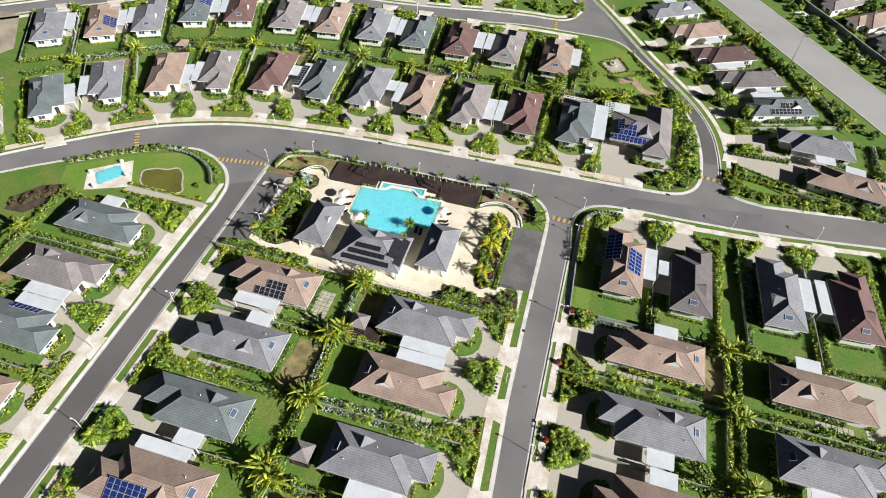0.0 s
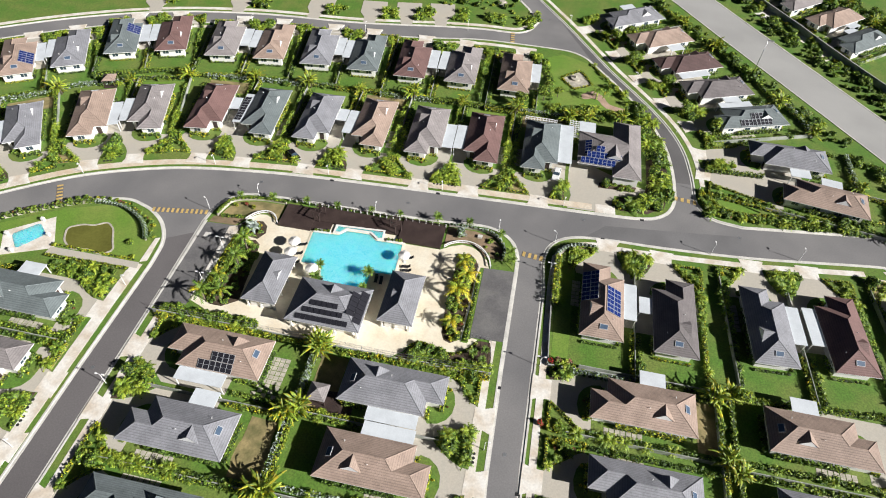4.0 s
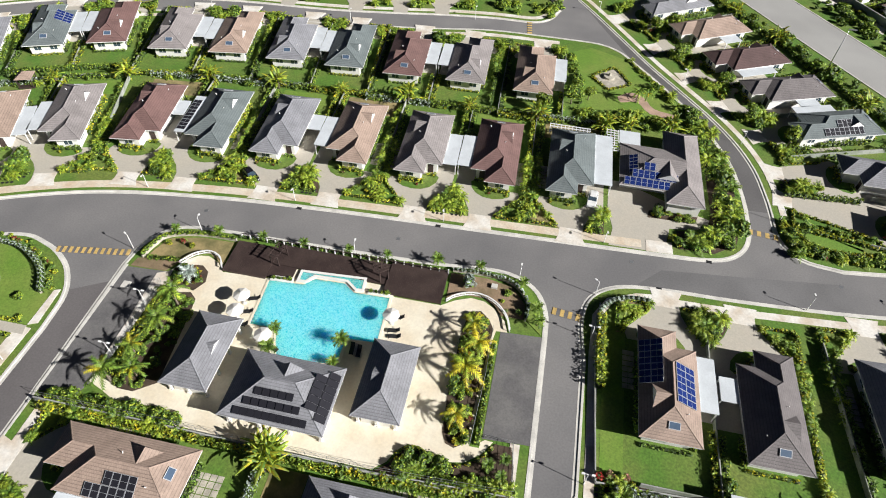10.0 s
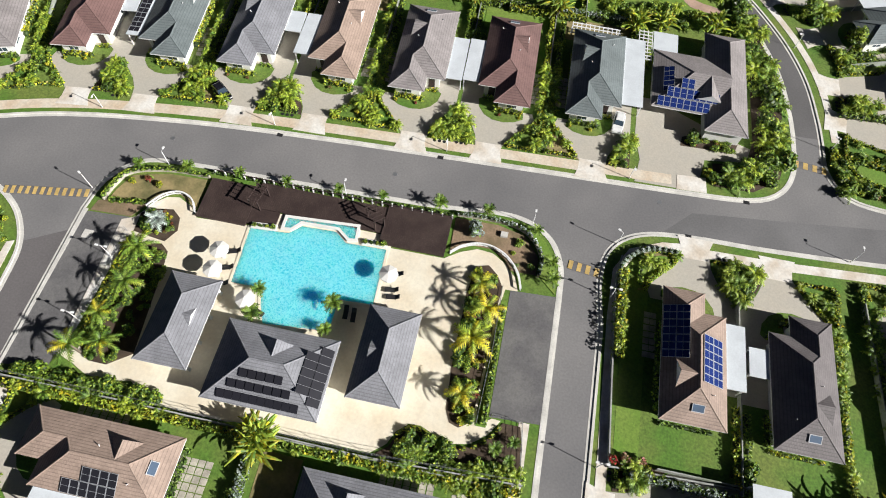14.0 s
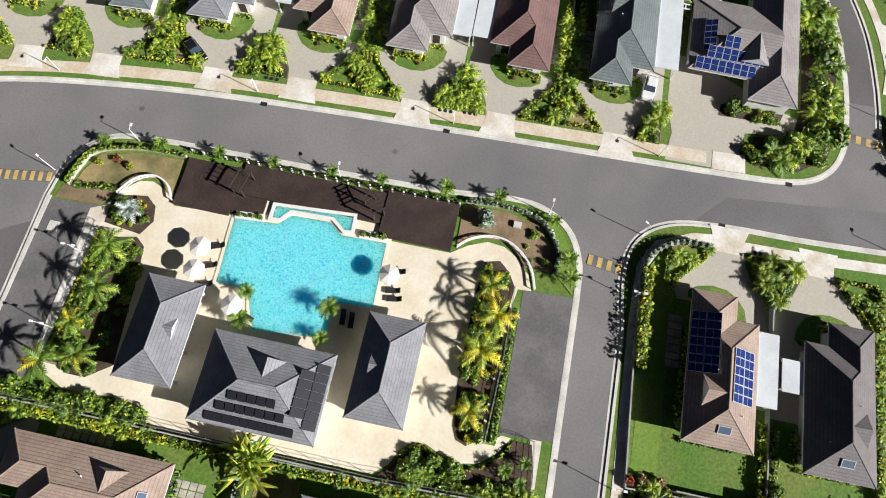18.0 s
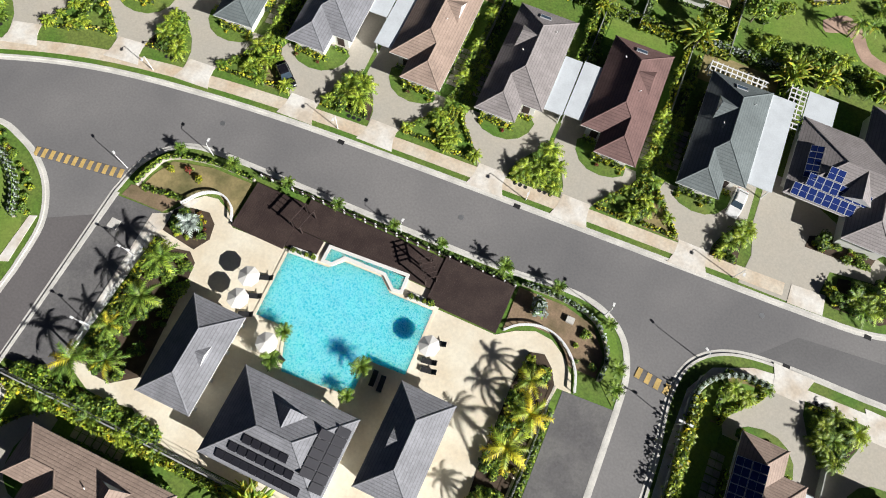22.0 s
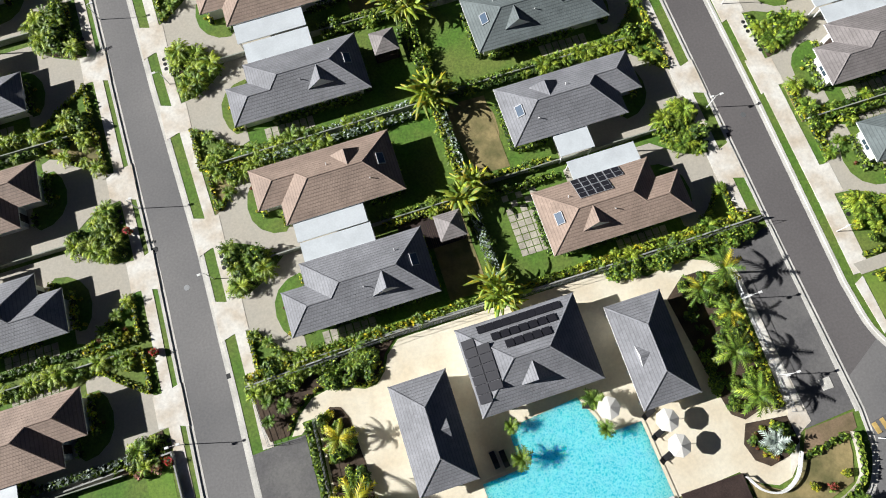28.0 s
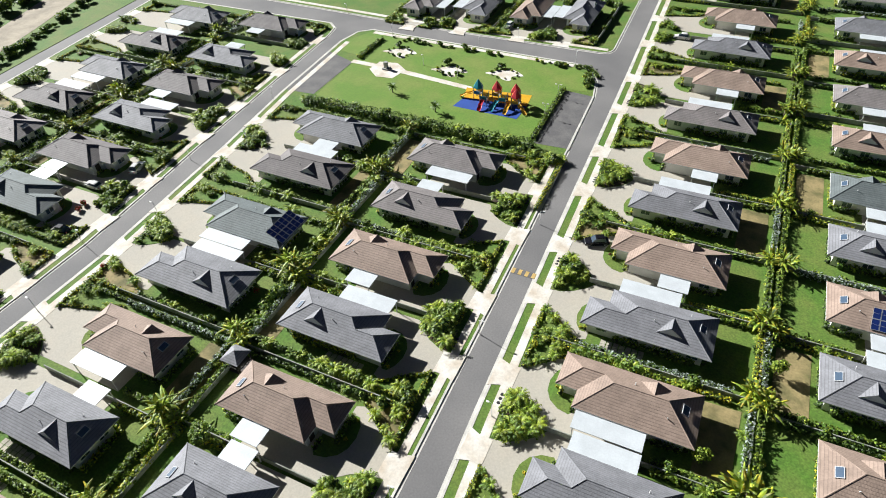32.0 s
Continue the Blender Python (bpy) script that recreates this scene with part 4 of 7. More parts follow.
def house(x, y, ang, side, col, carport=(-5.4, 2.9, 2.9), solar=(), scale=1.0, z=0.1, sky_face="back"):
    """A bungalow: ang is the way from its front to its back, side the compass side on which its carport stands."""
    yax = Vector((-math.sin(radians(ang)), math.cos(radians(ang))))
    mir = 1 if yax.dot({"n": Vector((0, 1)), "s": Vector((0, -1)), "e": Vector((1, 0)), "w": Vector((-1, 0))}[side]) > 0 else -1
    ob = new("house")
    ob.matrix_basis = Matrix.Translation((x, y, z)) @ Matrix.Rotation(radians(ang), 4, "Z") @ Matrix.Diagonal((scale, scale, 1.0, 1))
    extra = " and solar panels" if solar else ""
    tagged(ob, f"white bungalow with {ROOFS[col][0]} tiled hip roof{extra}", "house", "estate bungalows")
    roof, caps, dormer, walls, fascia = house_meshes(mir, col)
    part("wall", walls, ob, "white rendered walls")
    part("fascia", fascia, ob)
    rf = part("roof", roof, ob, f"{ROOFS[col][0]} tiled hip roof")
    for cap in caps:
        part("ridge_cap", cap, rf)
    part("dormer", dormer, rf, "small gabled roof vent")
    sk = part("skylight", SKYLIGHT, ob, "dark glazed skylight with a pale frame", on_slope(sky_face, 0.2 * mir, 2.2, mir, 0.04))
    part("skylight_glass", SKYGLASS, sk)
    for u, s, r in ((-6.0, -3.15, 0), (-1.5, -3.15, 0), (3.0, -3.15, 0), (6.6, -3.15, 0), (6.0, 3.15, 180), (-8.1, -1.4, -90), (7.9, -1.6, 90), (7.9, 1.6, 90)):
        w = part("window", WINDOW, ob, "white-framed window", Matrix.Translation((u, s * mir, 0.95)) @ Matrix.Rotation(radians(r if mir > 0 or abs(r) == 90 else 180 - r), 4, "Z"))
        part("pane", PANE, w)
    part("vent_pipe", VENT, rf, "white vent pipe", on_slope("outer", 0.6, 3.4, mir, 0.0))
    part("vent_pipe", VENT, rf, "white vent pipe", on_slope("inner", 5.2, 2.6, mir, 0.0))
    part("door", DOOR, ob, "dark panelled front door", Matrix.Translation((-5.44, 2.0 * mir, 0)) @ Matrix.Rotation(radians(-90), 4, "Z"))
    if carport:
        u0, u1, w = carport
        V, F = [], []
        box(u0, 4.18, 2.5, u1, 4.18 + w, 2.62, V, F)
        V, F = flip(V, F, mir)
        cp = part("carport_roof", make_mesh("carport_roof", V, F, M_CARPORT), ob, "flat white carport roof")
        for u in (u0 + 0.3, u1 - 0.3):
            part("post", POST, cp, "", Matrix.Translation((u, (4.0 + w) * mir, 0)))
    for face, a0, v0, cols, rows, turn in solar:
        step = (1.04, 1.68)
        for i in range(cols):
            for j in range(rows):
                m = on_slope(face, a0 + i * step[0], v0 + j * step[1], mir)
                p = part("solar_panel", PANEL_BLACK if turn else PANEL, ob, "black solar panel" if turn else "dark blue solar panel", m)
                part("panel_frame", PANEL_FRAME, p)
    return mir


COVER_V, COVER_F = [], []
tube([(0, 0, 0), (0, 0, 0.02)], [0.27, 0.27], 14, COVER_V, COVER_F)
COVER = make_mesh("drain_cover", COVER_V, COVER_F, M_DARK)
PAVER = box_mesh("paver", (-0.4, -0.4, 0, 0.4, 0.4, 0.04), M_STONE)


CORNER_PLOT = 41


def lot(x, y, ang, mir, idx, front=18.0, back=15.5, rich=2, half=6.4):
    """The garden of one house: drive, pavement, lawn, beds, walls and plants, in the house's own frame."""
    rot = Matrix.Rotation(radians(ang), 2)

    def W(u, s):
        v = rot @ Vector((u, s * mir))
        return (x + v.x, y + v.y)

    f = -front
    drive = [(f + 0.3, -0.9), (f + 0.3, 3.1), (f + 2.4, 3.1), (f + 4.5, 3.3), (f + 6.5, 4.2), (f + 8.3, 5.6), (f + 9.6, half - 0.1), (3.4, half - 0.1), (3.4, 3.0), (-5.2, 3.0), (-5.2, 0.4), (-8.2, 0.4), (-8.2, -5.0), (-9.3, -5.4), (-10.6, -4.9), (-12.0, -3.6), (f + 4.4, -1.7), (f + 2.8, -0.9)]
    dz = 0.125 + 0.004 * (idx % 3)
    thing("driveway", slab_mesh("driveway", [W(*p) for p in drive], 0.08, dz, M_DRIVE), None, "beige concrete driveway widening to a forecourt", "driveway", kind="structure")
    thing("pavement", slab_mesh("pavement", [W(f - 0.1, -1.5), W(f + 1.5, -1.0), W(f + 3.4, -0.9), W(f + 3.4, 3.0), W(f + 1.5, 3.1), W(f - 0.1, 3.7)], 0.0, dz + 0.03, M_CONCRETE), None, "pale concrete driveway crossing at the kerb", "pavement", kind="structure")
    crescent = [(-9.6, -3.6), (-10.4, -2.4), (-10.8, -0.6), (-10.6, 1.2), (-9.8, 2.6), (-8.4, 3.6), (-6.8, 3.9), (-6.2, 3.2), (-6.2, 0.7), (-8.6, 0.7), (-8.7, -3.6)]
    thing("lawn", slab_mesh("lawn", [W(*p) for p in crescent], 0.1, dz + 0.02, M_GRASS), None, "small crescent of mown lawn before the porch", "lawn", kind="structure")
    # bed shared with the neighbour, and the bed on the other side
    bed_a = [(f + 3.0, 3.2), (f + 4.6, 3.5), (f + 6.5, 4.4), (f + 8.2, 5.8), (f + 9.3, half + 0.05), (f + 3.0, half + 0.05)]
    thing("flower_bed", slab_mesh("flower_bed", [W(*p) for p in bed_a], 0.08, dz + 0.03, M_GRASS if idx % 3 else M_SOIL), None, "planted bed between two driveways", "flower bed", kind="structure")
    bed_b = [(f + 3.1, -1.0), (f + 4.4, -1.9), (-12.0, -3.8), (-10.6, -5.1), (-9.3, -5.7), (-9.0, -half), (f + 3.1, -half)]
    thing("flower_bed", slab_mesh("flower_bed", [W(*p) for p in bed_b], 0.08, dz + 0.03, M_DRYGRASS if idx % 4 == 1 else M_GRASS), None, "tapering planted bed beside the driveway", "flower bed", kind="structure")
    rng = np.random.RandomState(100 + idx)
    for k in range((7, 10, 12)[rich]):
        u = f + 3.5 + 5.2 * rng.rand() ** 1.4
        s = rng.uniform(min(3.9 + max(0.0, u - f - 4.6) * 0.62, half - 0.3), half)
        (areca if rng.rand() < 0.72 else shrub)(*W(u, s), rng.uniform(0.6, 1.15))
    for k in range(4 + rich if idx != CORNER_PLOT else 0):
        u = f + 3.7 + rng.uniform(0, 4.6)
        s = -half + rng.uniform(0.0, 1.7)
        (areca if rng.rand() < 0.5 else croton if rng.rand() < 0.4 else shrub)(*W(u, s), rng.uniform(0.55, 0.95))
    for u, s in ((f + 3.9, -1.9), (f + 5.4, -3.2), (-11.6, -4.7)):
        if rng.rand() < 0.75 and idx != CORNER_PLOT:
            areca(*W(u, s), rng.uniform(0.55, 0.85))
    hedge(W(f + 3.4, -half + 0.2), W(f + 3.4, -1.4), 0.55, 0.55, 1)
    hedge(W(f + 3.3, 3.6), W(f + 3.3, half - 0.2), 0.55, 0.5, int(rng.choice([0, 1])))
    if rich and rng.rand() < 0.8:
        for k in range(3):
            thing("drain_cover", COVER, Matrix.Translation((*W(f + 2.55, 4.5 + 0.75 * k), 0.148)), "round dark drain cover set in the footpath", "drain cover", "footpath drain covers")
    hedge(W(f + 3.3, -half + 0.15), W(-9.2, -half + 0.15), 0.7, 0.8, int(rng.choice([0, 1])))
    if rich:
        edge = smooth_line([W(f + 3.4, -1.3), W(f + 4.4, -2.15), W(-12.0, -4.05), W(-10.6, -5.3), W(-9.3, -5.8)], 2)
        for a, b in zip(edge, edge[1:]):
            hedge(a, b, 0.5, 0.45, 1)
    hedge(W(-8.75, -3.5), W(-8.75, 1.2), 0.7, 0.9, int(rng.choice([0, 1, 1])))
    hedge(W(-6.5, 1.4), W(-6.5, 3.6), 0.6, 0.6, int(rng.choice([0, 1])))
    for k in range(2 if rich else 0):
        croton(*W(-9.6, -3.0 + 3.2 * k), 0.5, 0 if rng.rand() < 0.6 else 1)
    # side row, back row and the row behind the carport
    k = int(rng.choice([0, 1, 2, 0, 2]))
    if rng.rand() < 0.14 and ang in (0, 180):
        k = 3
    corner = x < 35 and -40 < y < -20
    if not corner:
        hedge(W(-8.8, -half + 0.55), W(back - 2, -half + 0.55), 0.8, round(rng.uniform(0.7, 1.2), 1), k)
    tall = rng.rand() < 0.45 or (85 < abs(ang) < 140 and idx % 2 == 0)
    if tall and rich and not corner:
        for j in range(9):
            areca(*W(-8.8 + 1.25 * j + rng.uniform(-0.4, 0.4), -half + 0.4 + rng.uniform(-0.3, 0.4)), rng.uniform(0.65, 0.95))
    for j in range((3, 5, 8)[rich] if not corner else 0):
        u = -8.5 + rng.uniform(0, 20)
        (areca if rng.rand() < (0.7 if tall else 0.25) else shrub)(*W(u, -half + 0.55 + rng.uniform(-0.25, 0.3)), rng.uniform(0.4, 0.75))
    hedge(W(back + 0.35, -half), W(back + 0.35, half), 0.9, 1.2, int(rng.choice([0, 1, 0, 3])))
    for j in range((3, 5, 6)[rich]):
        (shrub if rng.rand() < 0.8 else areca)(*W(back - rng.uniform(-0.4, 0.4), rng.uniform(-half, half)), rng.uniform(0.35, 0.75))
    north = 85 < abs(ang) < 140 or -89 < ang < -50
    hedge(W(8.75, -3.4), W(8.75, 3.4), 0.5 if north else 0.7, 0.4 if north else 0.9, int(rng.choice([0, 1, 2])))
    if 85 < ang < 140 and idx % 3 != 1:
        thing("lawn", slab_mesh("lawn", [W(9.6, -half + 1.2), W(9.6, half - 1.2), W(back - 0.9, half - 1.2), W(back - 0.7, -half + 1.2)], 0.08, dz + 0.01, M_PARK if idx % 3 else M_DRYGRASS), None, ("sun-dried rear lawn behind a bungalow", "", "bright mown rear lawn behind a bungalow")[idx % 3], "lawn", kind="structure")
    hedge(W(-4.5, -3.8), W(7.5, -3.8), 0.7, 1.2, int(rng.choice([0, 2, 0, 1])))
    hedge(W(4.2, 3.75), W(8.0, 3.75), 0.6, 1.0, 0)
    hedge(W(4.8, half - 0.5), W(back - 1, half - 0.5), 0.8, 0.9, int(rng.choice([0, 1])))
    for j in range((2, 3, 5)[rich]):
        (areca if rng.rand() < 0.4 else shrub)(*W(rng.uniform(4.8, back), half - 0.5 + rng.uniform(-0.3, 0.3)), rng.uniform(0.5, 0.85))
    if x > 25 and y < -85:
        for k in range(22):
            u, v = ((rng.uniform(-8, back), -half + 0.6), (back - 0.4, rng.uniform(-half, half)), (rng.uniform(4.5, back), half - 0.6), (f + 3.8 + rng.uniform(0, 4), rng.uniform(4.4, half)))[k % 4]
            (areca if rng.rand() < 0.3 else shrub)(*W(u + rng.uniform(-0.4, 0.4), v + rng.uniform(-0.4, 0.4)), rng.uniform(0.6, 1.15))
    if ang in (0, 180) and y < -40 and idx % 3 == 0:
        thing("lawn", slab_mesh("lawn", [W(9.8, -half + 1.6), W(9.8, half - 1.4), W(back - 1.0, half - 1.6), W(back - 0.8, -half + 1.4)], 0.08, dz + 0.01, M_DRYGRASS), None, "sun-dried rear lawn behind a bungalow", "lawn", kind="structure")
    if (x < 25 or x > 35 or y < -40 or y > 0) and not -89 < ang < -50:
        banana(*W(back, half if idx % 2 else -half), rng.uniform(0.8, 1.15))
    if ang == 180 or 90 < ang < 140:
        thing("boundary_wall", strip_mesh("boundary_wall", [W(back + 0.75, -half), W(back + 0.75, half)], 0.14, 0.95, M_PLOTWALL, 0.9), None, "low weathered grey wall behind a garden", "wall", "garden walls", "structure")
    if mir > 0:
        for s in (half, -half):
            if x < 35 and -40 < y < -20 and s < 0:
                continue
            a, b = W((2.0 if 85 < ang < 140 else -11.0) if s > 0 else (0.0 if 85 < ang < 140 else -12.5), s), W(back, s)
            thing("boundary_wall", strip_mesh("boundary_wall", [a, b], 0.14, 1.15, M_PLOTWALL, 1.1), None, "low weathered grey wall between two gardens", "wall", "garden walls", "structure")
    if rich > 1:
        path = tagged(new("stepping_path"), "path of square pale stepping stones in grass", "path", "stepping paths")
        path.matrix_basis = Matrix.Translation((x, y, 0.1)) @ Matrix.Rotation(radians(ang), 4, "Z")
        for k in range(14):
            part("paver", PAVER, path, "", Matrix.Translation((-5.6 + 0.95 * (k // 2), (-4.45 - 0.86 * (k % 2)) * mir, 0)))

# ---- the estate's houses ----
SHORT = (-0.5, 4.0, 2.9)
PLOTS = [
    # middle block, fronts to the side road
    (-5.0, -53.6, 180, "s", "g", None, ()), (-4.8, -67.0, 180, "n", "b", None, ()), (-4.6, -81.6, 180, "s", "g", None, ()), (-4.3, -96.4, 180, "n", "b", None, ()),
    (-4.3, -111.4, 180, "s", "g", None, ()), (-4.4, -126.8, 180, "n", "b", SHORT, ()), (-4.5, -142.2, 180, "s", "g", None, ()), (-4.5, -159, 180, "n", "b", SHORT, ()),
    (-4.5, -176, 180, "s", "t", None, ()), (-4.5, -194.6, 180, "n", "b", SHORT, ()), (-4.5, -214, 180, "s", "g", None, ()), (-4.5, -234.5, 180, "n", "b", SHORT, ()), (-4.5, -257, 180, "s", "g", None, ()), (-4.5, -280, 180, "n", "b", SHORT, ()),
    # middle block, fronts to the west road
    (-37.0, -53.4, 0, "s", "b", None, (("inner", 0.4, 0.95, 4, 2, "black"), ("inner", -1.7, 0.95, 2, 1, "black"))), (-37.2, -68.0, 0, "n", "g", SHORT, ()), (-37.2, -81.8, 0, "s", "e", SHORT, ()),
    (-37.2, -95.4, 0, "n", "b", None, (("outer", -4.5, 1.0, 6, 2, False),)), (-37, -110.4, 0, "s", "g", None, ()), (-37.6, -126, 0, "n", "b", None, (("inner", 0.0, 1.2, 4, 2, False),)),
    (-37.6, -141.6, 0, "s", "g", None, ()), (-37.7, -158, 0, "n", "e", None, ()), (-37.8, -177, 0, "s", "b", None, ()), (-37.8, -196.5, 0, "n", "t", None, ()), (-37.8, -216, 0, "s", "b", None, ()), (-37.8, -238, 0, "n", "g", None, ()), (-37.8, -262, 0, "s", "t", None, ()),
    # east block, fronts to the side road
    (37.5, -47.5, 0, "n", "b", SHORT, ()), (37.7, -62.3, 0, "s", "g", SHORT, ()), (38.4, -76.8, 0, "n", "b", SHORT, ()), (39.0, -92.6, 0, "s", "g", None, ()),
    (39.6, -108.4, 0, "n", "b", SHORT, ()), (40.4, -124.2, 0, "s", "t", SHORT, ()), (41.4, -141, 0, "n", "t", None, ()),
    # east block, fronts to the far road
    (67, -47.0, 180, "n", "b", SHORT, ()), (67.2, -61.4, 180, "s", "g", SHORT, ()), (67.8, -76.8, 180, "n", "b", None, ()), (68.2, -92.4, 180, "s", "g", None, ()),
    (69, -107.6, 180, "n", "e", None, (("back", -2.6, 1.0, 6, 2, False),)), (70, -126.0, 180, "s", "k", None, ()), (72.4, -141.6, 180, "n", "g", SHORT, ()),
    # east block, fronts to the main road
    (29.9, -26.3, -90, "e", "b", None, (("inner", -1.8, 1.75, 6, 2, False), ("outer", -5.6, 0.95, 7, 2, False))), (43.7, -27.0, -90, "w", "k", (-3.5, 0.4, 2.5), ()),
    (61.4, -25.0, -87, "e", "g", None, ()), (75.6, -23.8, -86, "w", "m", None, ()), (92.6, -21.4, -85, "e", "g", None, ()),
    # north of the main road
    (-132.6, -28, 132, "e", "g", None, ()), (-119.6, -15.8, 128, "e", "e", None, ()), (-109.6, -5.2, 122, "w", "g", None, ()), (-96.9, 3.6, 112, "e", "b", None, ()), (-84.5, 9.4, 107, "w", "t", None, ()),
    (-69.8, 13.4, 98, "e", "m", SHORT, ()), (-56.2, 14.8, 95, "w", "e", (-5.4, 6.0, 2.5), (("carport", -4.2, 0.95, 9, 1, "black"),)), (-42.4, 16.0, 93, "e", "g", SHORT, ()), (-28.4, 17.2, 92, "w", "b", None, ()),
    (-14.6, 17.4, 92, "e", "t", None, ()), (-0.6, 18.1, 91.5, "w", "m", None, ()), (13.6, 18.6, 91, "e", "e", (-5.2, 9, 3.2), ()),
    # second row, fronts to the upper road
    (-142.5, 14.0, -58, "e", "g", None, ()), (-129.6, 21, -60, "e", "b", None, (("inner", 1, 1.0, 5, 2, False),)), (-118.6, 28.4, -63, "w", "g", None, ()), (-108.2, 38.0, -68, "e", "e", None, (("inner", -3, 1.0, 4, 2, False),)), (-95.4, 43.0, -70, "w", "m", None, ()),
    (-80.0, 44.4, -78, "e", "t", None, ()), (-66.2, 46.4, -80, "w", "b", None, ()), (-52.6, 47.2, -82, "e", "g", None, ()), (-38.9, 47.8, -84, "w", "e", None, ()), (-25.4, 48.0, -86, "e", "m", None, ()),
    (-11.2, 48.8, -88, "w", "t", None, ()), (3.6, 48.6, -88, "e", "b", None, ()),
    # north-east road
    (36.0, 90, 32, "n", "g", SHORT, ()), (44.2, 78.8, 30, "s", "b", SHORT, ()), (51.6, 66.6, 27, "s", "d", None, ()), (58.8, 55.4, 22, "s", "k", SHORT, ()),
    (66.2, 43.8, 20, "n", "e", None, (("outer", -3.5, 1.2, 8, 1, "black"), ("outer", -0.4, 2.9, 4, 1, "black"))), (74.0, 29.2, 0, "s", "g", SHORT, ()), (80.0, 15.8, -8, "n", "b", SHORT, ()),
    (101, 107, 40, "s", "b", SHORT, ()), (92.6, 117.5, 40, "n", "t", None, ()), (106.6, 94.6, 40, "n", "e", SHORT, ()),
    # west of the west road
    (-78.4, -49.6, 180, "n", "e", SHORT, ()), (-78.0, -63.4, 180, "s", "t", None, ()), (-77.6, -77, 180, "n", "e", None, (("inner", -3, 1.0, 6, 1, False),)), (-77.4, -91, 180, "s", "b", None, ()), (-77.4, -105, 180, "n", "g", None, ()),
    # beyond the far road
    (119, -80, 0, "n", "e", SHORT, ()), (119.6, -97, 0, "s", "e", SHORT, ()), (120, -112.8, 0, "n", "k", SHORT, ()), (121, -129.2, 0, "s", "g", None, ()), (122, -146.4, 0, "n", "k", SHORT, ()), (122.6, -163.6, 0, "s", "g", SHORT, ()), (123.6, -187, 0, "n", "k", SHORT, ()),
    (149, -114, 180, "n", "t", None, ()), (149.6, -129, 180, "s", "k", None, ()), (149, -146.5, 180, "n", "g", None, ()), (150, -164.5, 180, "s", "k", None, ()), (152, -184.5, 180, "n", "g", None, ()),
    # south of the cross road
    (38, -224.5, -90, "e", "g", None, ()), (53, -223.5, -90, "w", "b", None, ()), (69, -222.5, -90, "e", "g", None, ()), (87, -220.5, -90, "w", "t", None, ()),
]


def kerb_distance(x, y, ang):
    """How far the kerb lies before a house, by the street it faces."""
    def edge(line):
        return float(np.interp(y, [p[1] for p in line], [p[0] for p in line]))

    if ang == 180:
        return 16.0 if x < -50 else edge(SIDE_W) - x if x < 20 else edge(FAR_W) - x if x < 100 else edge(EDGE_W) - 6.3 - x
    if ang == 0:
        return 18.0 if x < 0 else x - edge(SIDE_E) if x < 60 else x - edge(FAR_E) if y < -60 else 22.5
    if -20 < ang < 0:
        return 28.5
    if ang < -84:
        return 19.0 if y < 0 else 17.5
    return 18.8 if 90 < ang < 140 else 17.5


COMPASS = {"n": (0, 1), "s": (0, -1), "e": (1, 0), "w": (-1, 0)}


def carport_room(x, y, side, scale):
    """The width left for a carport before it meets the one of the next house."""
    room = 9.0
    for ox, oy, _, other, _, _, _ in PLOTS:
        a, b = COMPASS[side], COMPASS[other]
        ahead, aside = (ox - x) * a[0] + (oy - y) * a[1], abs((ox - x) * a[1]) + abs((oy - y) * a[0])
        if (a[0] + b[0], a[1] + b[1]) == (0, 0) and 0 < ahead < 18 and aside < 8:
            room = math.hypot(ahead, aside) / 2 / scale - 4.18 - 0.08
    return room


for i, (hx, hy, ang, side, col, cp, sol) in enumerate(PLOTS):
    far = max(0.0, (abs(hy + 40) - 60)) / 180 if hy < -100 else 0.35 if hy > 0 else 0.0
    size = 1.13 if hx > 55 and hy < -85 else 1.06 if hy < -90 else 1.0 + 0.12 * far
    u0, u1, w = cp or (-5.4, 3.4, 2.5 if hy > -75 else 3.0)
    m = house(hx, hy, ang, side, col, (u0, u1, min(w, carport_room(hx, hy, side, size))), sol, size)
    d = math.hypot(hx + 5, hy + 40)
    lot(hx, hy, ang, m, i, rich=2 if d < 80 or 15 < ang < 60 else (1 if d < 215 else 0), front=kerb_distance(hx, hy, ang), half=6.75 if hy > -75 else 7.3 if hy > -115 else 7.9)


def along(line, d, width, label):
    """A footpath at a set distance inside a kerb line."""
    out = []
    for i, p in enumerate(line):
        a, b = Vector(line[max(i - 1, 0)]), Vector(line[min(i + 1, len(line) - 1)])
        t = (b - a).normalized()
        out.append((p[0] - t.y * d, p[1] + t.x * d))
    thing("pavement", strip_mesh("pavement", out, width, 0.15, M_FOOTPATH if line is north_line else M_CONCRETE, 0.08), None, label, "pavement", kind="structure")


PATHLABEL = "pale concrete footpath beside a grass verge"
along(north_line, 2.0, 1.8, PATHLABEL)
along(up_s, 2.3, 1.4, PATHLABEL)
along(up_n, 2.0, 1.4, PATHLABEL)
along(SIDE_W + [(12.6, -38.6)], 2.3, 1.3, PATHLABEL)
along([(-55.0, -47), (-55.0, -300)], 2.2, 1.4, PATHLABEL)
along([(-61.2, -300), (-60.9, -46), (-60.7, -36.5)], 2.5, 2.3, PATHLABEL)
along([(21.6, -153), (20.4, -122), (19.3, -84), (18.6, -60), (18.6, -40), (18.3, -22), (18.6, -14.5), (21.0, -10.3), (26, -8.0), (31, -7.3)][::-1], 1.6, 1.3, PATHLABEL)
along([(31, -7.2), (42.5, -6.8), (61.8, -5.3), (85, -1.9)][::-1], 2.3, 1.4, PATHLABEL)
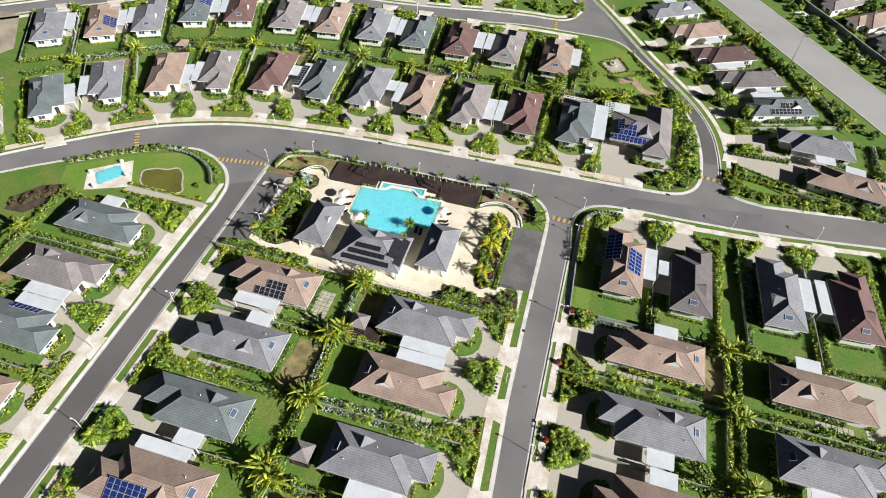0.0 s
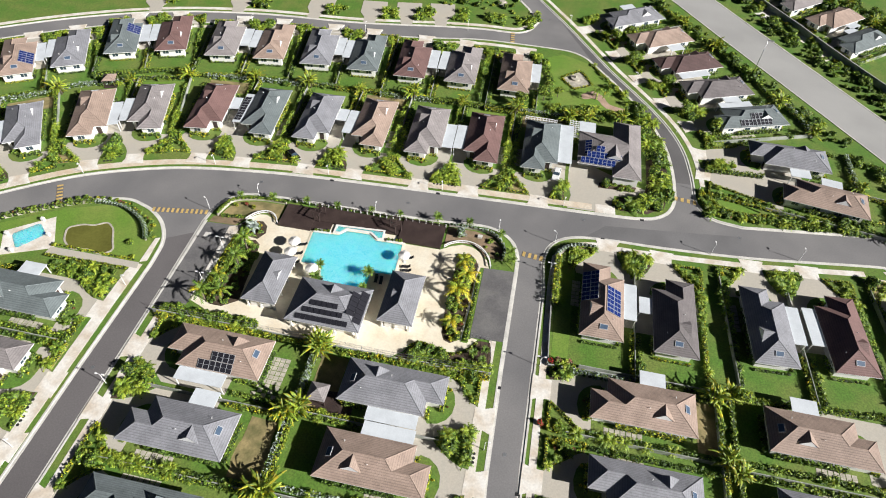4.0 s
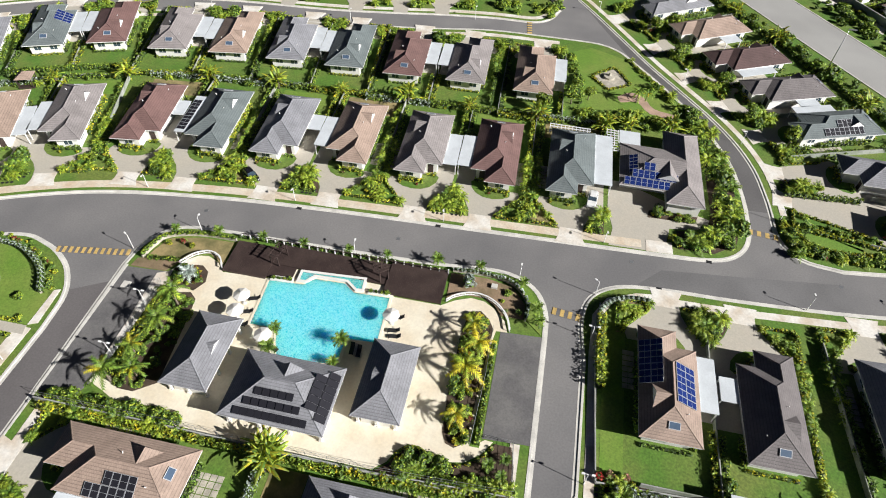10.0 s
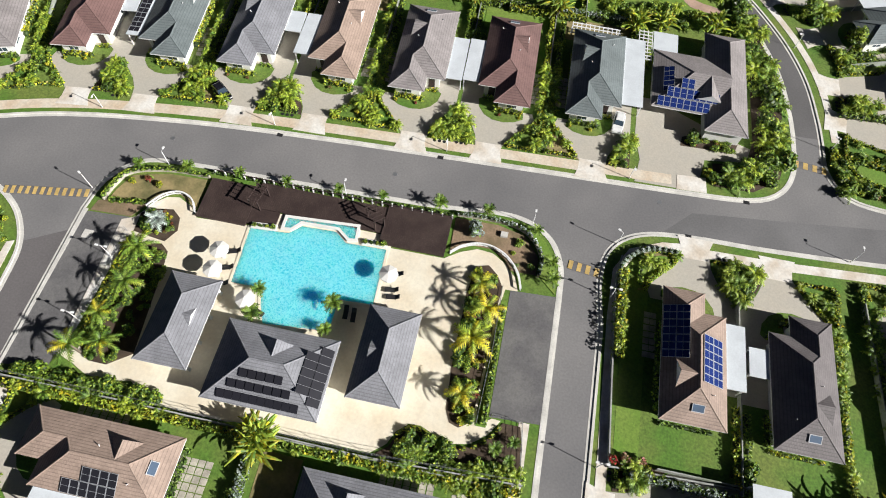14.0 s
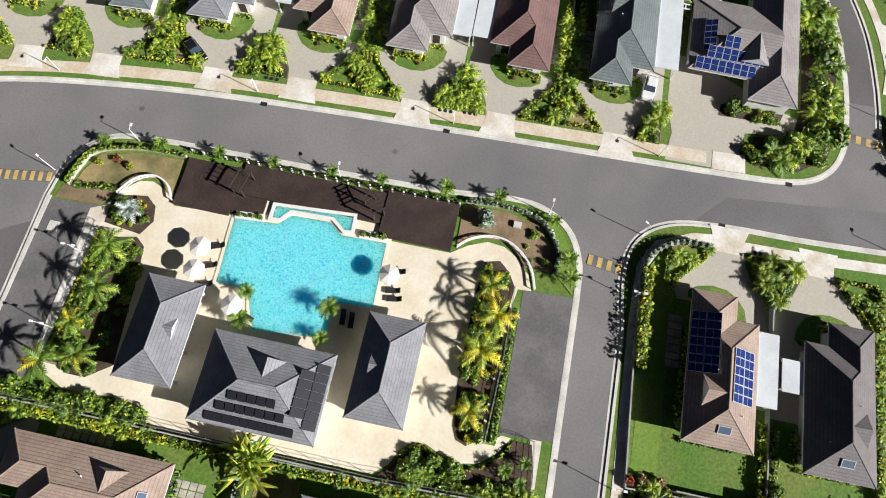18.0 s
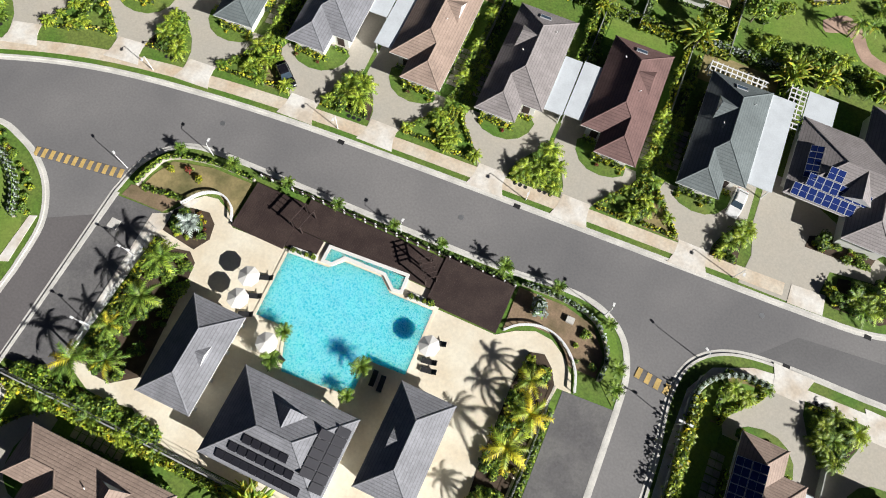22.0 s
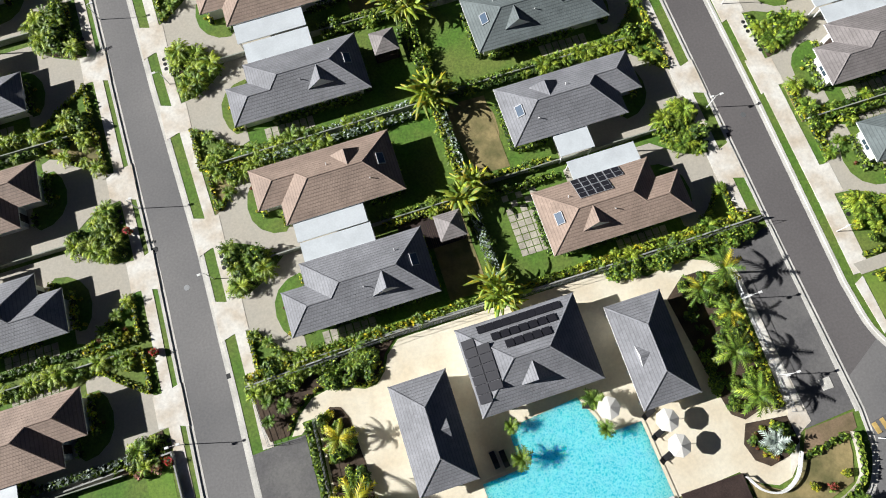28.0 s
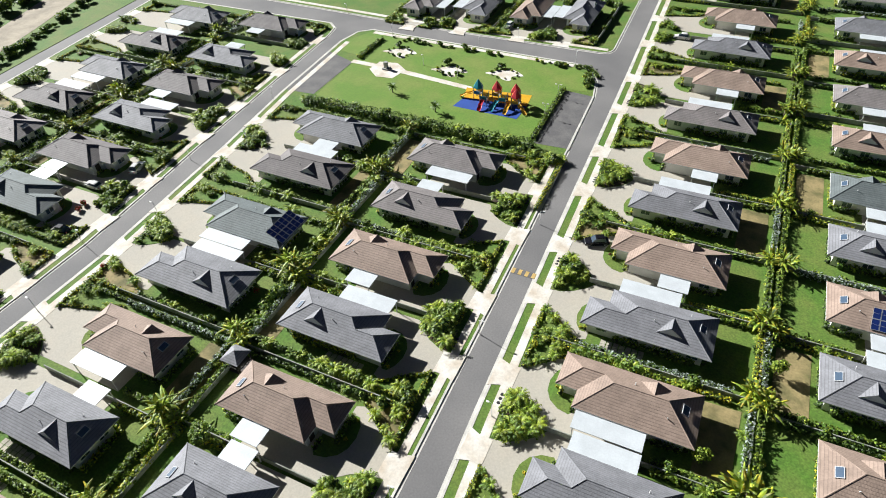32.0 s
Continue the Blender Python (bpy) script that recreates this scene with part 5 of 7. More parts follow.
along([(91, -5)] + FAR_W[::-1], -2.2, 1.4, PATHLABEL)
along(FAR_E[::-1], 2.2, 1.4, PATHLABEL)
along(ne_e, -2.2, 1.2, PATHLABEL)
along([(32, -196.9), (94, -198.2)], 1.6, 1.6, PATHLABEL)
along([(26, -205.4), (74, -205.4), (117, -207.5), (190, -210.5)], -2.2, 1.4, PATHLABEL)

# forecourts and planting on the far side of the upper road
for k in range(9):
    p, a = Vector(up_n[10 + 4 * k]), Vector(up_n[9 + 4 * k])
    d = (p - a).normalized()
    n = Vector((-d.y, d.x))
    if p.x < -16:
        thing("driveway", slab_mesh("driveway", [tuple(p + d * u + n * v) for u, v in ((-1.8, 0.1), (1.8, 0.1), (2.0, 3.5), (4.5, 7.0), (4.5, 14), (-3.5, 14), (-3.5, 6.5), (-2.0, 3.5))], 0.08, 0.165, M_DRIVE), None, "beige concrete driveway beyond the upper road", "driveway", kind="structure")
    for j in range(13):
        q = p + d * plant_rng.uniform(2.8, 9.0) + n * plant_rng.uniform(3.2, 9.5)
        (shrub if plant_rng.rand() < 0.5 else areca)(q.x, q.y, plant_rng.uniform(0.6, 1.1))

# ---- pool club ----
def flat(name, poly, z, mat, label, category, z0=0.05):
    return thing(name, slab_mesh(name, poly, z0, z, mat), None, label, category, kind="structure")


flat("pavement", [(-46.2, -18.9), (-44.9, -17.7), (-43.2, -17.4), (-41.2, -18.3), (-39.6, -20.0), (-31.5, -19.6), (-11.5, -18.6), (-4.0, -18.5), (-1.9, -17.0), (0.4, -16.0), (2.6, -16.2), (4.4, -17.3), (6.2, -19.2), (6.9, -21.2), (5.2, -21.3), (4.9, -23.2), (4.3, -38.0), (4.6, -40.2), (6.3, -38.9), (7.4, -39.0), (6.1, -41.0), (4.1, -42.5), (1.6, -43.0), (-0.4, -42.3), (-2.1, -41.6), (-3.6, -41.7), (-4.9, -42.9), (-5.7, -44.6), (-7.4, -46.0), (-33.9, -46.1), (-36.4, -45.1), (-38.4, -43.9), (-41.0, -44.4), (-44.2, -44.3), (-46.5, -43.3), (-49.0, -42.4), (-48.6, -40.8), (-46.6, -41.6), (-47.8, -24.4)],
     0.15, M_POOLDECK, "cream coloured paved terrace round the pool", "terrace")
POOL = [(-31.7, -19.9), (-26.2, -19.5), (-24.7, -18.0), (-19.7, -17.8), (-17.9, -19.2), (-12.1, -19.0), (-11.8, -27.5), (-16.4, -27.8), (-16.5, -32.4), (-25.2, -33.2), (-26.4, -30.6), (-27.0, -28.4), (-31.3, -28.5)][::-1]
SPA = [(-27.3, -17.0), (-16.7, -16.2), (-16.5, -18.7), (-17.7, -18.9), (-19.5, -17.5), (-24.8, -17.7), (-25.9, -19.1), (-27.3, -19.2)][::-1]
pool = tagged(new("swimming_pool"), "large turquoise swimming pool with rippled water", "swimming pool")
part("water", slab_mesh("water", POOL, -3.4, 0.19, M_WATER, True), pool, "rippled turquoise water with painted caustics")
part("coping", ring_mesh("coping", POOL, -0.35, 0.02, 0.1, 0.23, M_POOLDECK), pool, "cream stone coping")
spa = tagged(new("spa_pool"), "small raised paddling pool beside the swimming pool", "swimming pool")
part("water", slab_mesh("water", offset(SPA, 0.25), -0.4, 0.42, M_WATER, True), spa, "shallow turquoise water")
part("coping", ring_mesh("coping", SPA, -0.12, 0.3, 0.1, 0.5, M_WHITE), spa, "white rendered rim")
for a, b in (((-31.6, -19.5), (-28.0, -19.2)), ((-15.7, -18.6), (-12.2, -18.4))):
    d = Vector(b) - Vector(a)
    thing("planter", strip_mesh("planter", [a, b], 0.95, 0.45, M_WHITE, 0.4), None, "low white planter filled with green shrubs", "planter", "poolside planters")
    for k in range(4):
        p = Vector(a) + d * (k + 0.5) / 4
        thing("planter_shrub", SHRUBS[k % 3], spin(p.x, p.y, 0.42, 0.42), "small clipped green shrub in a planter", "shrub", "planter shrubs")

flat("pavement", [(-28.5, -19.5), (-11.6, -18.7), (-11.6, -16.75), (-28.3, -16.75)], 0.16, M_POOLDECK, "cream coloured paving behind the paddling pool", "terrace")
for pts in ([(-46.9, -20.0), (-45.4, -17.8), (-43.3, -16.8), (-41.2, -17.5), (-39.95, -19.4)], [(-3.3, -17.6), (-1.9, -16.3), (0.3, -15.4), (2.6, -15.5), (4.7, -16.6), (6.4, -18.6), (7.2, -21.0)]):
    rail = tagged(new("curved_rail"), "low white curved railing round the terrace's corner", "railing", "terrace railings")
    line = smooth_line(pts, 5)
    part("top_rail", strip_mesh("top_rail", line, 0.22, 0.85, M_TRIM, 0.12), rail)
    part("bottom_rail", strip_mesh("bottom_rail", line, 0.16, 0.32, M_TRIM, 0.08), rail)
    upright = box_mesh("post", (-0.05, -0.05, 0.1, 0.05, 0.05, 0.74), M_TRIM)
    for p in line[::2]:
        part("post", upright, rail, "", Matrix.Translation((p[0], p[1], 0)))
# dark timber deck: boards laid across the joists
deck = tagged(new("timber_deck"), "dark brown timber sun deck on two levels", "deck", kind="structure")
DECK = [((-39.7, -19.9), (-32.4, -13.3), 0.55), ((-32.4, -16.7), (-13.4, -12.4), 0.42), ((-13.4, -18.4), (-4.0, -11.8), 0.55)]
for (x0, y0), (x1, y1), h in DECK:
    part("deck_frame", box_mesh("deck_frame", (x0 + 0.05, y0 + 0.05, 0.0, x1 - 0.05, y1 - 0.05, h - 0.03), M_WOOD), deck)
    n = int((x1 - x0) / 0.29)
    plank = box_mesh("plank", (0, y0, h - 0.028, 0.265, y1, h), M_WOOD)
    for k in range(n):
        part("plank", plank, deck, "", Matrix.Translation((x0 + k * (x1 - x0) / n, 0, plant_rng.uniform(0, 0.012))))
part("deck_frame", box_mesh("deck_frame", (-32.4, -19.3, 0.0, -28.3, -16.75, 0.40), M_WOOD), deck)


def pergola(x, y, w, d, ang):
    ob = tagged(new("pergola"), "dark timber pergola frame with slatted top on the deck", "pergola", "deck pergolas")
    ob.matrix_basis = Matrix.Translation((x, y, 0.45)) @ Matrix.Rotation(radians(ang), 4, "Z")
    post = box_mesh("post", (-0.08, -0.08, 0, 0.08, 0.08, 2.2), M_WOOD)
    for sx in (-1, 1):
        for sy in (-1, 1):
            part("post", post, ob, "", Matrix.Translation((sx * w / 2, sy * d / 2, 0)))
    beam = box_mesh("beam", (-0.06, -d / 2 - 0.3, 0, 0.06, d / 2 + 0.3, 0.16), M_WOOD)
    slat = box_mesh("slat", (-w / 2 - 0.25, -0.05, 0, w / 2 + 0.25, 0.05, 0.1), M_WOOD)
    for sx in (-1, 1):
        part("beam", beam, ob, "", Matrix.Translation((sx * w / 2, 0, 2.2)))
    for k in range(5):
        part("slat", slat, ob, "", Matrix.Translation((0, -d / 2 + d * k / 4, 2.36)))


pergola(-31.6, -15.6, 1.4, 2.6, -12)
pergola(-14.6, -15.0, 1.4, 2.6, 40)
# rail posts along the street edge of the deck
rail = tagged(new("deck_railing"), "white low posts and dark rail along the deck", "railing")
part("top_rail", box_mesh("top_rail", (-39.7, -12.35, 1.2, -4.0, -12.25, 1.28), M_WOOD), rail)
rp = box_mesh("post", (-0.09, -0.09, 0, 0.09, 0.09, 1.2), M_TRIM)
for k in range(25):
    part("post", rp, rail, "", Matrix.Translation((-39.6 + k * 1.48, -12.3 + 0.012 * k, 0.05)))


def hip_building(name, x0, y0, x1, y1, eave, pitch, label, dormer=None, columns=True, walls=None, strips=()):
    ob = tagged(new(name), label, "pavilion", "pool pavilions")
    cx, cy = (x0 + x1) / 2, (y0 + y1) / 2
    w, d = x1 - x0, y1 - y0
    h = min(w, d) / 2
    r = eave + pitch * h
    if w >= d:
        R = [(x0 + h, cy, r), (x1 - h, cy, r)]
        V = [(x0, y0, eave), (x1, y0, eave), (x1, y1, eave), (x0, y1, eave)] + R
        F = [(0, 1, 5, 4), (1, 2, 5), (2, 3, 4, 5), (3, 0, 4)]
        hips = [(0, 4), (3, 4), (1, 5), (2, 5), (4, 5)]
    else:
        R = [(cx, y0 + h, r), (cx, y1 - h, r)]
        V = [(x0, y0, eave), (x1, y0, eave), (x1, y1, eave), (x0, y1, eave)] + R
        F = [(0, 1, 4), (1, 2, 5, 4), (2, 3, 5), (3, 0, 4, 5)]
        hips = [(0, 4), (1, 4), (2, 5), (3, 5), (4, 5)]
    rf = part("roof", make_mesh("roof", V, F, ROOFS["g"][1], uv=True), ob, "grey tiled hip roof")
    for a, b in hips:
        CV, CF = [], []
        tube([Vector(V[a]) - Vector((0, 0, 0.05)), Vector(V[b]) - Vector((0, 0, 0.05))], [0.11, 0.11], 8, CV, CF)
        part("ridge_cap", make_mesh("ridge_cap", CV, CF, CAPS["g"]), rf)
    part("fascia", box_mesh("fascia", (x0, y0, eave - 0.16, x1, y1, eave - 0.015), M_TRIM), ob)
    if walls:
        a, b, c, e = walls
        part("wall", box_mesh("wall", (a, b, 0.15, c, e, eave - 0.16), M_WHITE), ob, "cream rendered walls")
    if columns:
        col = box_mesh("column", [(-0.16, -0.16, 0, 0.16, 0.16, eave - 0.3), (-0.24, -0.24, 0, 0.24, 0.24, 0.25), (-0.22, -0.22, eave - 0.42, 0.22, 0.22, eave - 0.3)], M_WHITE)
        for ix in np.linspace(x0 + 0.8, x1 - 0.8, 3 if w < 10 else 4):
            for iy in (y0 + 0.8, y1 - 0.8):
                part("column", col, ob, "", Matrix.Translation((ix, iy, 0.15)))
        if d > 9:
            for iy in np.linspace(y0 + 0.8, y1 - 0.8, 4)[1:-1]:
                for ix in (x0 + 0.8, x1 - 0.8):
                    part("column", col, ob, "", Matrix.Translation((ix, iy, 0.15)))
    if dormer:
        ax, px, py, half, out = dormer
        sgn = 1 if out > 0 else -1
        if ax == "x":
            zr = r - 0.45
            zl = eave + pitch * (h - abs(out))
            back = sgn * ((r - zr) / pitch)
            DV = [(cx + out, py, zr), (cx + back, py, zr), (cx + out, py - half, zl), (cx + out, py + half, zl)]
        else:
            zr = r - 0.45
            zl = eave + pitch * (h - abs(out))
            back = sgn * ((r - zr) / pitch)
            DV = [(px, cy + out, zr), (px, cy + back, zr), (px - half, cy + out, zl), (px + half, cy + out, zl)]
        DF = [(0, 1, 2), (1, 0, 3), (0, 2, 3)]
        me = make_mesh("dormer", DV, DF, [ROOFS["g"][1], M_TRIM], [0, 0, 1], uv=True)
        part("dormer", me, rf, "small gabled roof vent")
    return ob


hip_building("pool_pavilion", -38.1, -41.8, -31.2, -29.6, 3.0, 0.56, "open white-columned pool pavilion with grey hip roof", ("x", 0, -35.4, 1.3, 2.0), walls=(-36.8, -41.0, -32.6, -38.0))
hip_building("pool_pavilion", -11.7, -40.8, -4.9, -28.5, 3.0, 0.56, "open white-columned pool pavilion with grey hip roof", ("x", 0, -34.6, 1.3, -1.9), walls=(-10.4, -40.0, -6.2, -37.0))
club = hip_building("club_house", -28.4, -44.5, -14.0, -34.3, 3.2, 0.56, "club house with grey hip roof carrying solar strips", ("y", -21.0, 0, 1.9, 3.0), walls=(-26.8, -43.2, -15.6, -37.6))
CLUB_PANEL = box_mesh("solar_panel", (-0.49, -0.8, 0.0, 0.49, 0.8, 0.06), M_BLACKPANEL)
c5, s5 = math.cos(math.atan(0.56)), math.sin(math.atan(0.56))
for k, (xa, xb) in enumerate(((-26.4, -16.4), (-25.4, -17.6), (-24.2, -18.8))):
    v = 1.0 + 1.45 * k
    n = int((xb - xa) / 0.98)
    for j in range(n):
        m = Matrix.Translation((xa + (j + 0.5) * (xb - xa) / n, -44.5 + v * c5, 3.2 + v * s5 + 0.12)) @ Matrix.Rotation(math.atan(0.56), 4, "X") @ Matrix.Diagonal((0.98, 0.62, 1, 1))
        part("solar_panel", CLUB_PANEL, club, "black solar heating panel", m)
for k in range(2):
    v = 1.1 + 1.68 * k
    for j in range((7, 5)[k]):
        m = Matrix.Translation((-14.0 - v * c5, -42.5 + 1.04 * k + 1.04 * j, 3.2 + v * s5 + 0.12)) @ Matrix.Rotation(math.atan(0.56), 4, "Y") @ Matrix.Rotation(radians(90), 4, "Z")
        part("solar_panel", CLUB_PANEL, club, "black solar heating panel", m)


def umbrella(x, y):
    ob = tagged(new("parasol"), "open cream canvas parasol on a white pole", "parasol", "poolside parasols")
    ob.matrix_basis = Matrix.Translation((x, y, 0.15)) @ Matrix.Rotation(plant_rng.uniform(0, 1), 4, "Z")
    V, F = [], []
    tube([(0, 0, 0), (0, 0, 2.75)], [0.035, 0.03], 8, V, F)
    part("pole", make_mesh("pole", V, F, M_TRIM), ob)
    V, F = [], []
    tube([(0, 0, 0), (0, 0, 0.1), (0, 0, 0.16)], [0.38, 0.36, 0.1], 14, V, F)
    part("base", make_mesh("base", V, F, M_KERB), ob)
    V = [(0, 0, 2.72)] + [(1.32 * math.cos(k * math.pi / 4), 1.32 * math.sin(k * math.pi / 4), 2.18) for k in range(8)] + [(1.32 * math.cos(k * math.pi / 4), 1.32 * math.sin(k * math.pi / 4), 2.02) for k in range(8)]
    F = [(0, 1 + k, 1 + (k + 1) % 8) for k in range(8)] + [(1 + k, 9 + k, 9 + (k + 1) % 8, 1 + (k + 1) % 8) for k in range(8)]
    part("canopy", make_mesh("canopy", V, F, M_CANVAS), ob, "cream canvas canopy")


def lounger(x, y, ang):
    ob = tagged(new("sun_lounger"), "dark woven sun lounger with raised back on the terrace", "sun lounger", "sun loungers")
    ob.matrix_basis = Matrix.Translation((x, y, 0.15)) @ Matrix.Rotation(radians(ang), 4, "Z")
    part("frame", box_mesh("frame", (-0.95, -0.32, 0.24, 0.45, 0.32, 0.32), M_DARK), ob)
    V, F = [], []
    box(0, -0.32, 0, 0.62, 0.32, 0.07, V, F)
    part("backrest", make_mesh("backrest", V, F, M_DARK), ob, "", Matrix.Translation((0.45, 0, 0.27)) @ Matrix.Rotation(radians(-35), 4, "Y"))
    leg = box_mesh("leg", (-0.03, -0.03, 0, 0.03, 0.03, 0.25), M_DARK)
    for u in (-0.85, 0.35):
        for s in (-0.27, 0.27):
            part("leg", leg, ob, "", Matrix.Translation((u, s, 0)))


for x, y in ((-33.7, -25.0), (-33.5, -27.9), (-27.8, -31.1), (-10.6, -23.5)):
    umbrella(x, y)
for x, y, a in ((-32.4, -24.0, 20), (-32.5, -26.6, 20), (-32.3, -29.0, 20), (-9.8, -22.4, 10), (-9.9, -24.9, 10), (-15.0, -29.4, 95), (-13.9, -29.6, 95), (-26.3, -31.8, 160), (-9.5, -25.9, 10)):
    lounger(x, y, a)
for x, y in ((-26.9, -29.0), (-26.6, -32.5), (-16.8, -28.9), (-16.9, -32.5)):
    palm(x, y, FAN_CROWN, FAN_TRUNK, 0.74, "small fan palm in a poolside planting pocket")

# ---- gardens of the pool club ----
flat("car_park", [(5.9, -21.3), (12.35, -20.9), (12.35, -38.4), (5.9, -38.8)], 0.13, M_ASPHALT_DARK, "dark asphalt car park beside the side road", "car park")
flat("car_park", [(-55.0, -22.4), (-48.7, -22.0), (-48.3, -41.4), (-49.4, -44.6), (-55.0, -45.2)], 0.13, M_ASPHALT_DARK, "dark asphalt car park beside the west road", "car park")
for line in ([(12.5, -20.8), (12.55, -38.6)], [(-55.1, -22), (-55.1, -45.4)]):
    thing("kerb", strip_mesh("kerb", line, 0.42, 0.15, M_KERB, 0.1), None, "white painted flush kerb before the car park", "kerb", kind="structure")
thing("drain_cover", box_mesh("drain_cover", [(-53.75, -26.5, 0.1, -52.45, -25.2, 0.19), (-53.3, -26.05, 0.19, -52.9, -25.65, 0.21)], M_KERB), None, "square pale concrete drain cover", "drain cover")
flat("flower_bed", [(-47.6, -25.0), (-45.2, -25.6), (-42.6, -25.0), (-41.3, -26.0), (-40.8, -29.1), (-39.6, -40.6), (-42.3, -42.6), (-44.6, -42.6), (-47.2, -40.6)], 0.2, M_SOIL, "planted garden bed beside the pavilion", "flower bed")
flat("flower_bed", [(0.6, -18.7), (2.4, -18.2), (3.8, -19.4), (4.8, -21.2), (4.6, -23.2), (3.9, -39.9), (2.4, -40.9), (1.2, -40.5), (0.5, -39.0), (0.1, -33.4), (0.1, -23.0)], 0.2, M_SOIL, "long planted bed beside the car park", "flower bed")
flat("lawn", [(4.95, -23), (5.7, -23), (5.7, -40.2), (4.4, -40.2)], 0.2, M_PARK, "narrow grass strip behind the fence", "lawn")
flat("flower_bed", [(-52.4, -18.0), (-51.2, -15.3), (-46, -13.9), (-40.5, -13.7), (-40.1, -19.3), (-41.4, -18.0), (-43.3, -16.9), (-45.2, -17.2), (-46.8, -19.0), (-52.8, -19.8)], 0.2, M_DRYGRASS, "dry lawn of the corner garden", "lawn")
flat("flower_bed", [(-54.5, -22.1), (-54.2, -20.4), (-52.8, -19.95), (-47.2, -19.6), (-48.6, -21.9)], 0.15, M_EARTH, "bare earth strip between the car park and a garden", "flower bed")
flat("flower_bed", [(-47.2, -24.0), (-47.4, -21.0), (-45.6, -19.9), (-43.2, -19.5), (-41.8, -20.6), (-41.3, -22.6), (-42.4, -24.6)], 0.2, M_SOIL, "round bed with silver palm", "flower bed")
flat("flower_bed", [(5.2, -18.3), (9.0, -18.3), (9.0, -15.5), (6.6, -12.4), (2.6, -11.5), (-3.6, -11.7), (-3.4, -17.4), (-0.6, -15.6), (2.4, -15.6), (4.4, -16.8)], 0.2, M_EARTH, "bare soil bed of the corner garden", "flower bed")
flat("lawn", [(9.3, -18.2), (11.9, -20.6), (11.8, -16.4), (9.6, -12.6), (6.6, -10.4), (3.0, -10.2), (6.8, -11.8), (9.3, -15.2)], 0.2, M_PARK, "curved grass verge at the street corner", "lawn")
flat("pavement", [(-49.6, -22.6), (-47.9, -21.8), (-46.4, -19.2), (-45.0, -18.0), (-46.2, -21.0), (-47.6, -24.5), (-48.2, -41.0), (-49.0, -41.6)], 0.17, M_CONCRETE, "pale concrete path past the car park", "pavement")
# silver palm
palm(-44.3, -22.0, palm_crown_mesh("crown", 18, 1.7, 0.8, 0.3, 1.2, [L_SILVER], 61, -0.1, 1.3, 6), trunk_mesh(1.2, 0.2, 0.17), 0.85, "silver-leaved fan palm in a round bed")
rg = np.random.RandomState(5)
for x, y in ((-43.4, -27.6), (-43.0, -32.6), (-45.0, -37.0), (-42.8, -40.4), (-46.0, -41.8)):
    coconut(x, y, rg.uniform(0.82, 0.98))
for k in range(90):
    x = rg.uniform(-46.9, -40.6)
    y = rg.uniform(-42.0, -25.8)
    shrub(x, y, rg.uniform(0.4, 0.7), int(rg.choice([1, 1, 3, 0])))
hedge((-46.7, -41.0), (-46.7, -25.4), 1.1, 0.8, 1)
for k in range(30):
    shrub(rg.uniform(-46.6, -44.6), rg.uniform(-41.0, -26.0), rg.uniform(0.45, 0.7), int(rg.choice([0, 2])))
for x, y in ((1.7, -22.2), (1.9, -30.3), (1.9, -37.2), (3.0, -25.8)):
    palm(x, y, GOLD_CROWN, GOLD_TRUNK, rg.uniform(1.0, 1.2), "golden-fronded palm in a long garden bed")
for k in range(112):
    y = rg.uniform(-40.2, -19.4)
    x = rg.uniform(0.6, 4.0)
    (shrub if rg.rand() < 0.65 else croton)(x, y, rg.uniform(0.45, 0.85))
hedge((5.3, -40), (5.3, -23.5), 0.7, 0.9, 0)
for k in range(34):
    a = rg.uniform(0, 6.28)
    (croton if rg.rand() < 0.4 else shrub)(-44.4 + rg.uniform(1.2, 2.6) * math.cos(a), -22.0 + rg.uniform(1.0, 2.0) * math.sin(a), rg.uniform(0.4, 0.65))
for x, y in ((-50.8, -13.6), (-43.5, -12.6), (-35.9, -11.9), (-28.8, -11.7), (-21.1, -11.2), (-14.6, -10.9), (-6.2, -10.4), (0.8, -10.0), (8.2, -11.6), (10.8, -16.4), (11.2, -18.9)):
    palm(x, y, FAN_CROWN, FAN_TRUNK, rg.uniform(0.6, 0.72), "small green fan palm on the grass verge")
hedge((-40, -12.3), (-4, -11.4), 0.5, 0.5, 2)
for pts in ([(-53.4, -20.2), (-52.9, -17.6), (-51.4, -14.9), (-46.2, -13.4), (-40.2, -13.2)], [(-3.4, -11.2), (2.6, -11.0), (6.8, -12.0), (9.3, -15.3), (9.3, -18.5)]):
    thing("garden_wall", strip_mesh("garden_wall", smooth_line(pts, 5), 0.3, 0.75, M_STONE, 0.65), None, "low curved pale stone garden wall", "wall", "corner garden walls", "structure")
    sl = smooth_line(pts, 3)
    for a, b in zip(sl, sl[1:]):
        hedge(a, b, 0.5, 0.5, 3 if a[0] > -10 else 0, 0.6)
hedge((-52.6, -20.1), (-47.0, -19.3), 0.7, 0.6, 0)
for x, y, k in ((-50.6, -16.4, 0), (-48.6, -15.6, 1), (-46.6, -16.2, 0)):
    croton(x, y, 0.9, k)
thing("olive_tree_shrub", SILVER, spin(-0.6, -13.4, 1.7), "rounded grey-green bush on bare soil", "shrub")
for k in range(5):
    shrub(rg.uniform(5, 8.6), rg.uniform(-17.6, -13), rg.uniform(0.3, 0.6))
thing("garden_block", box_mesh("garden_block", (3.2, -13.4, 0.1, 4.2, -12.6, 0.6), M_KERB), None, "pale concrete service box on bare soil", "service box")

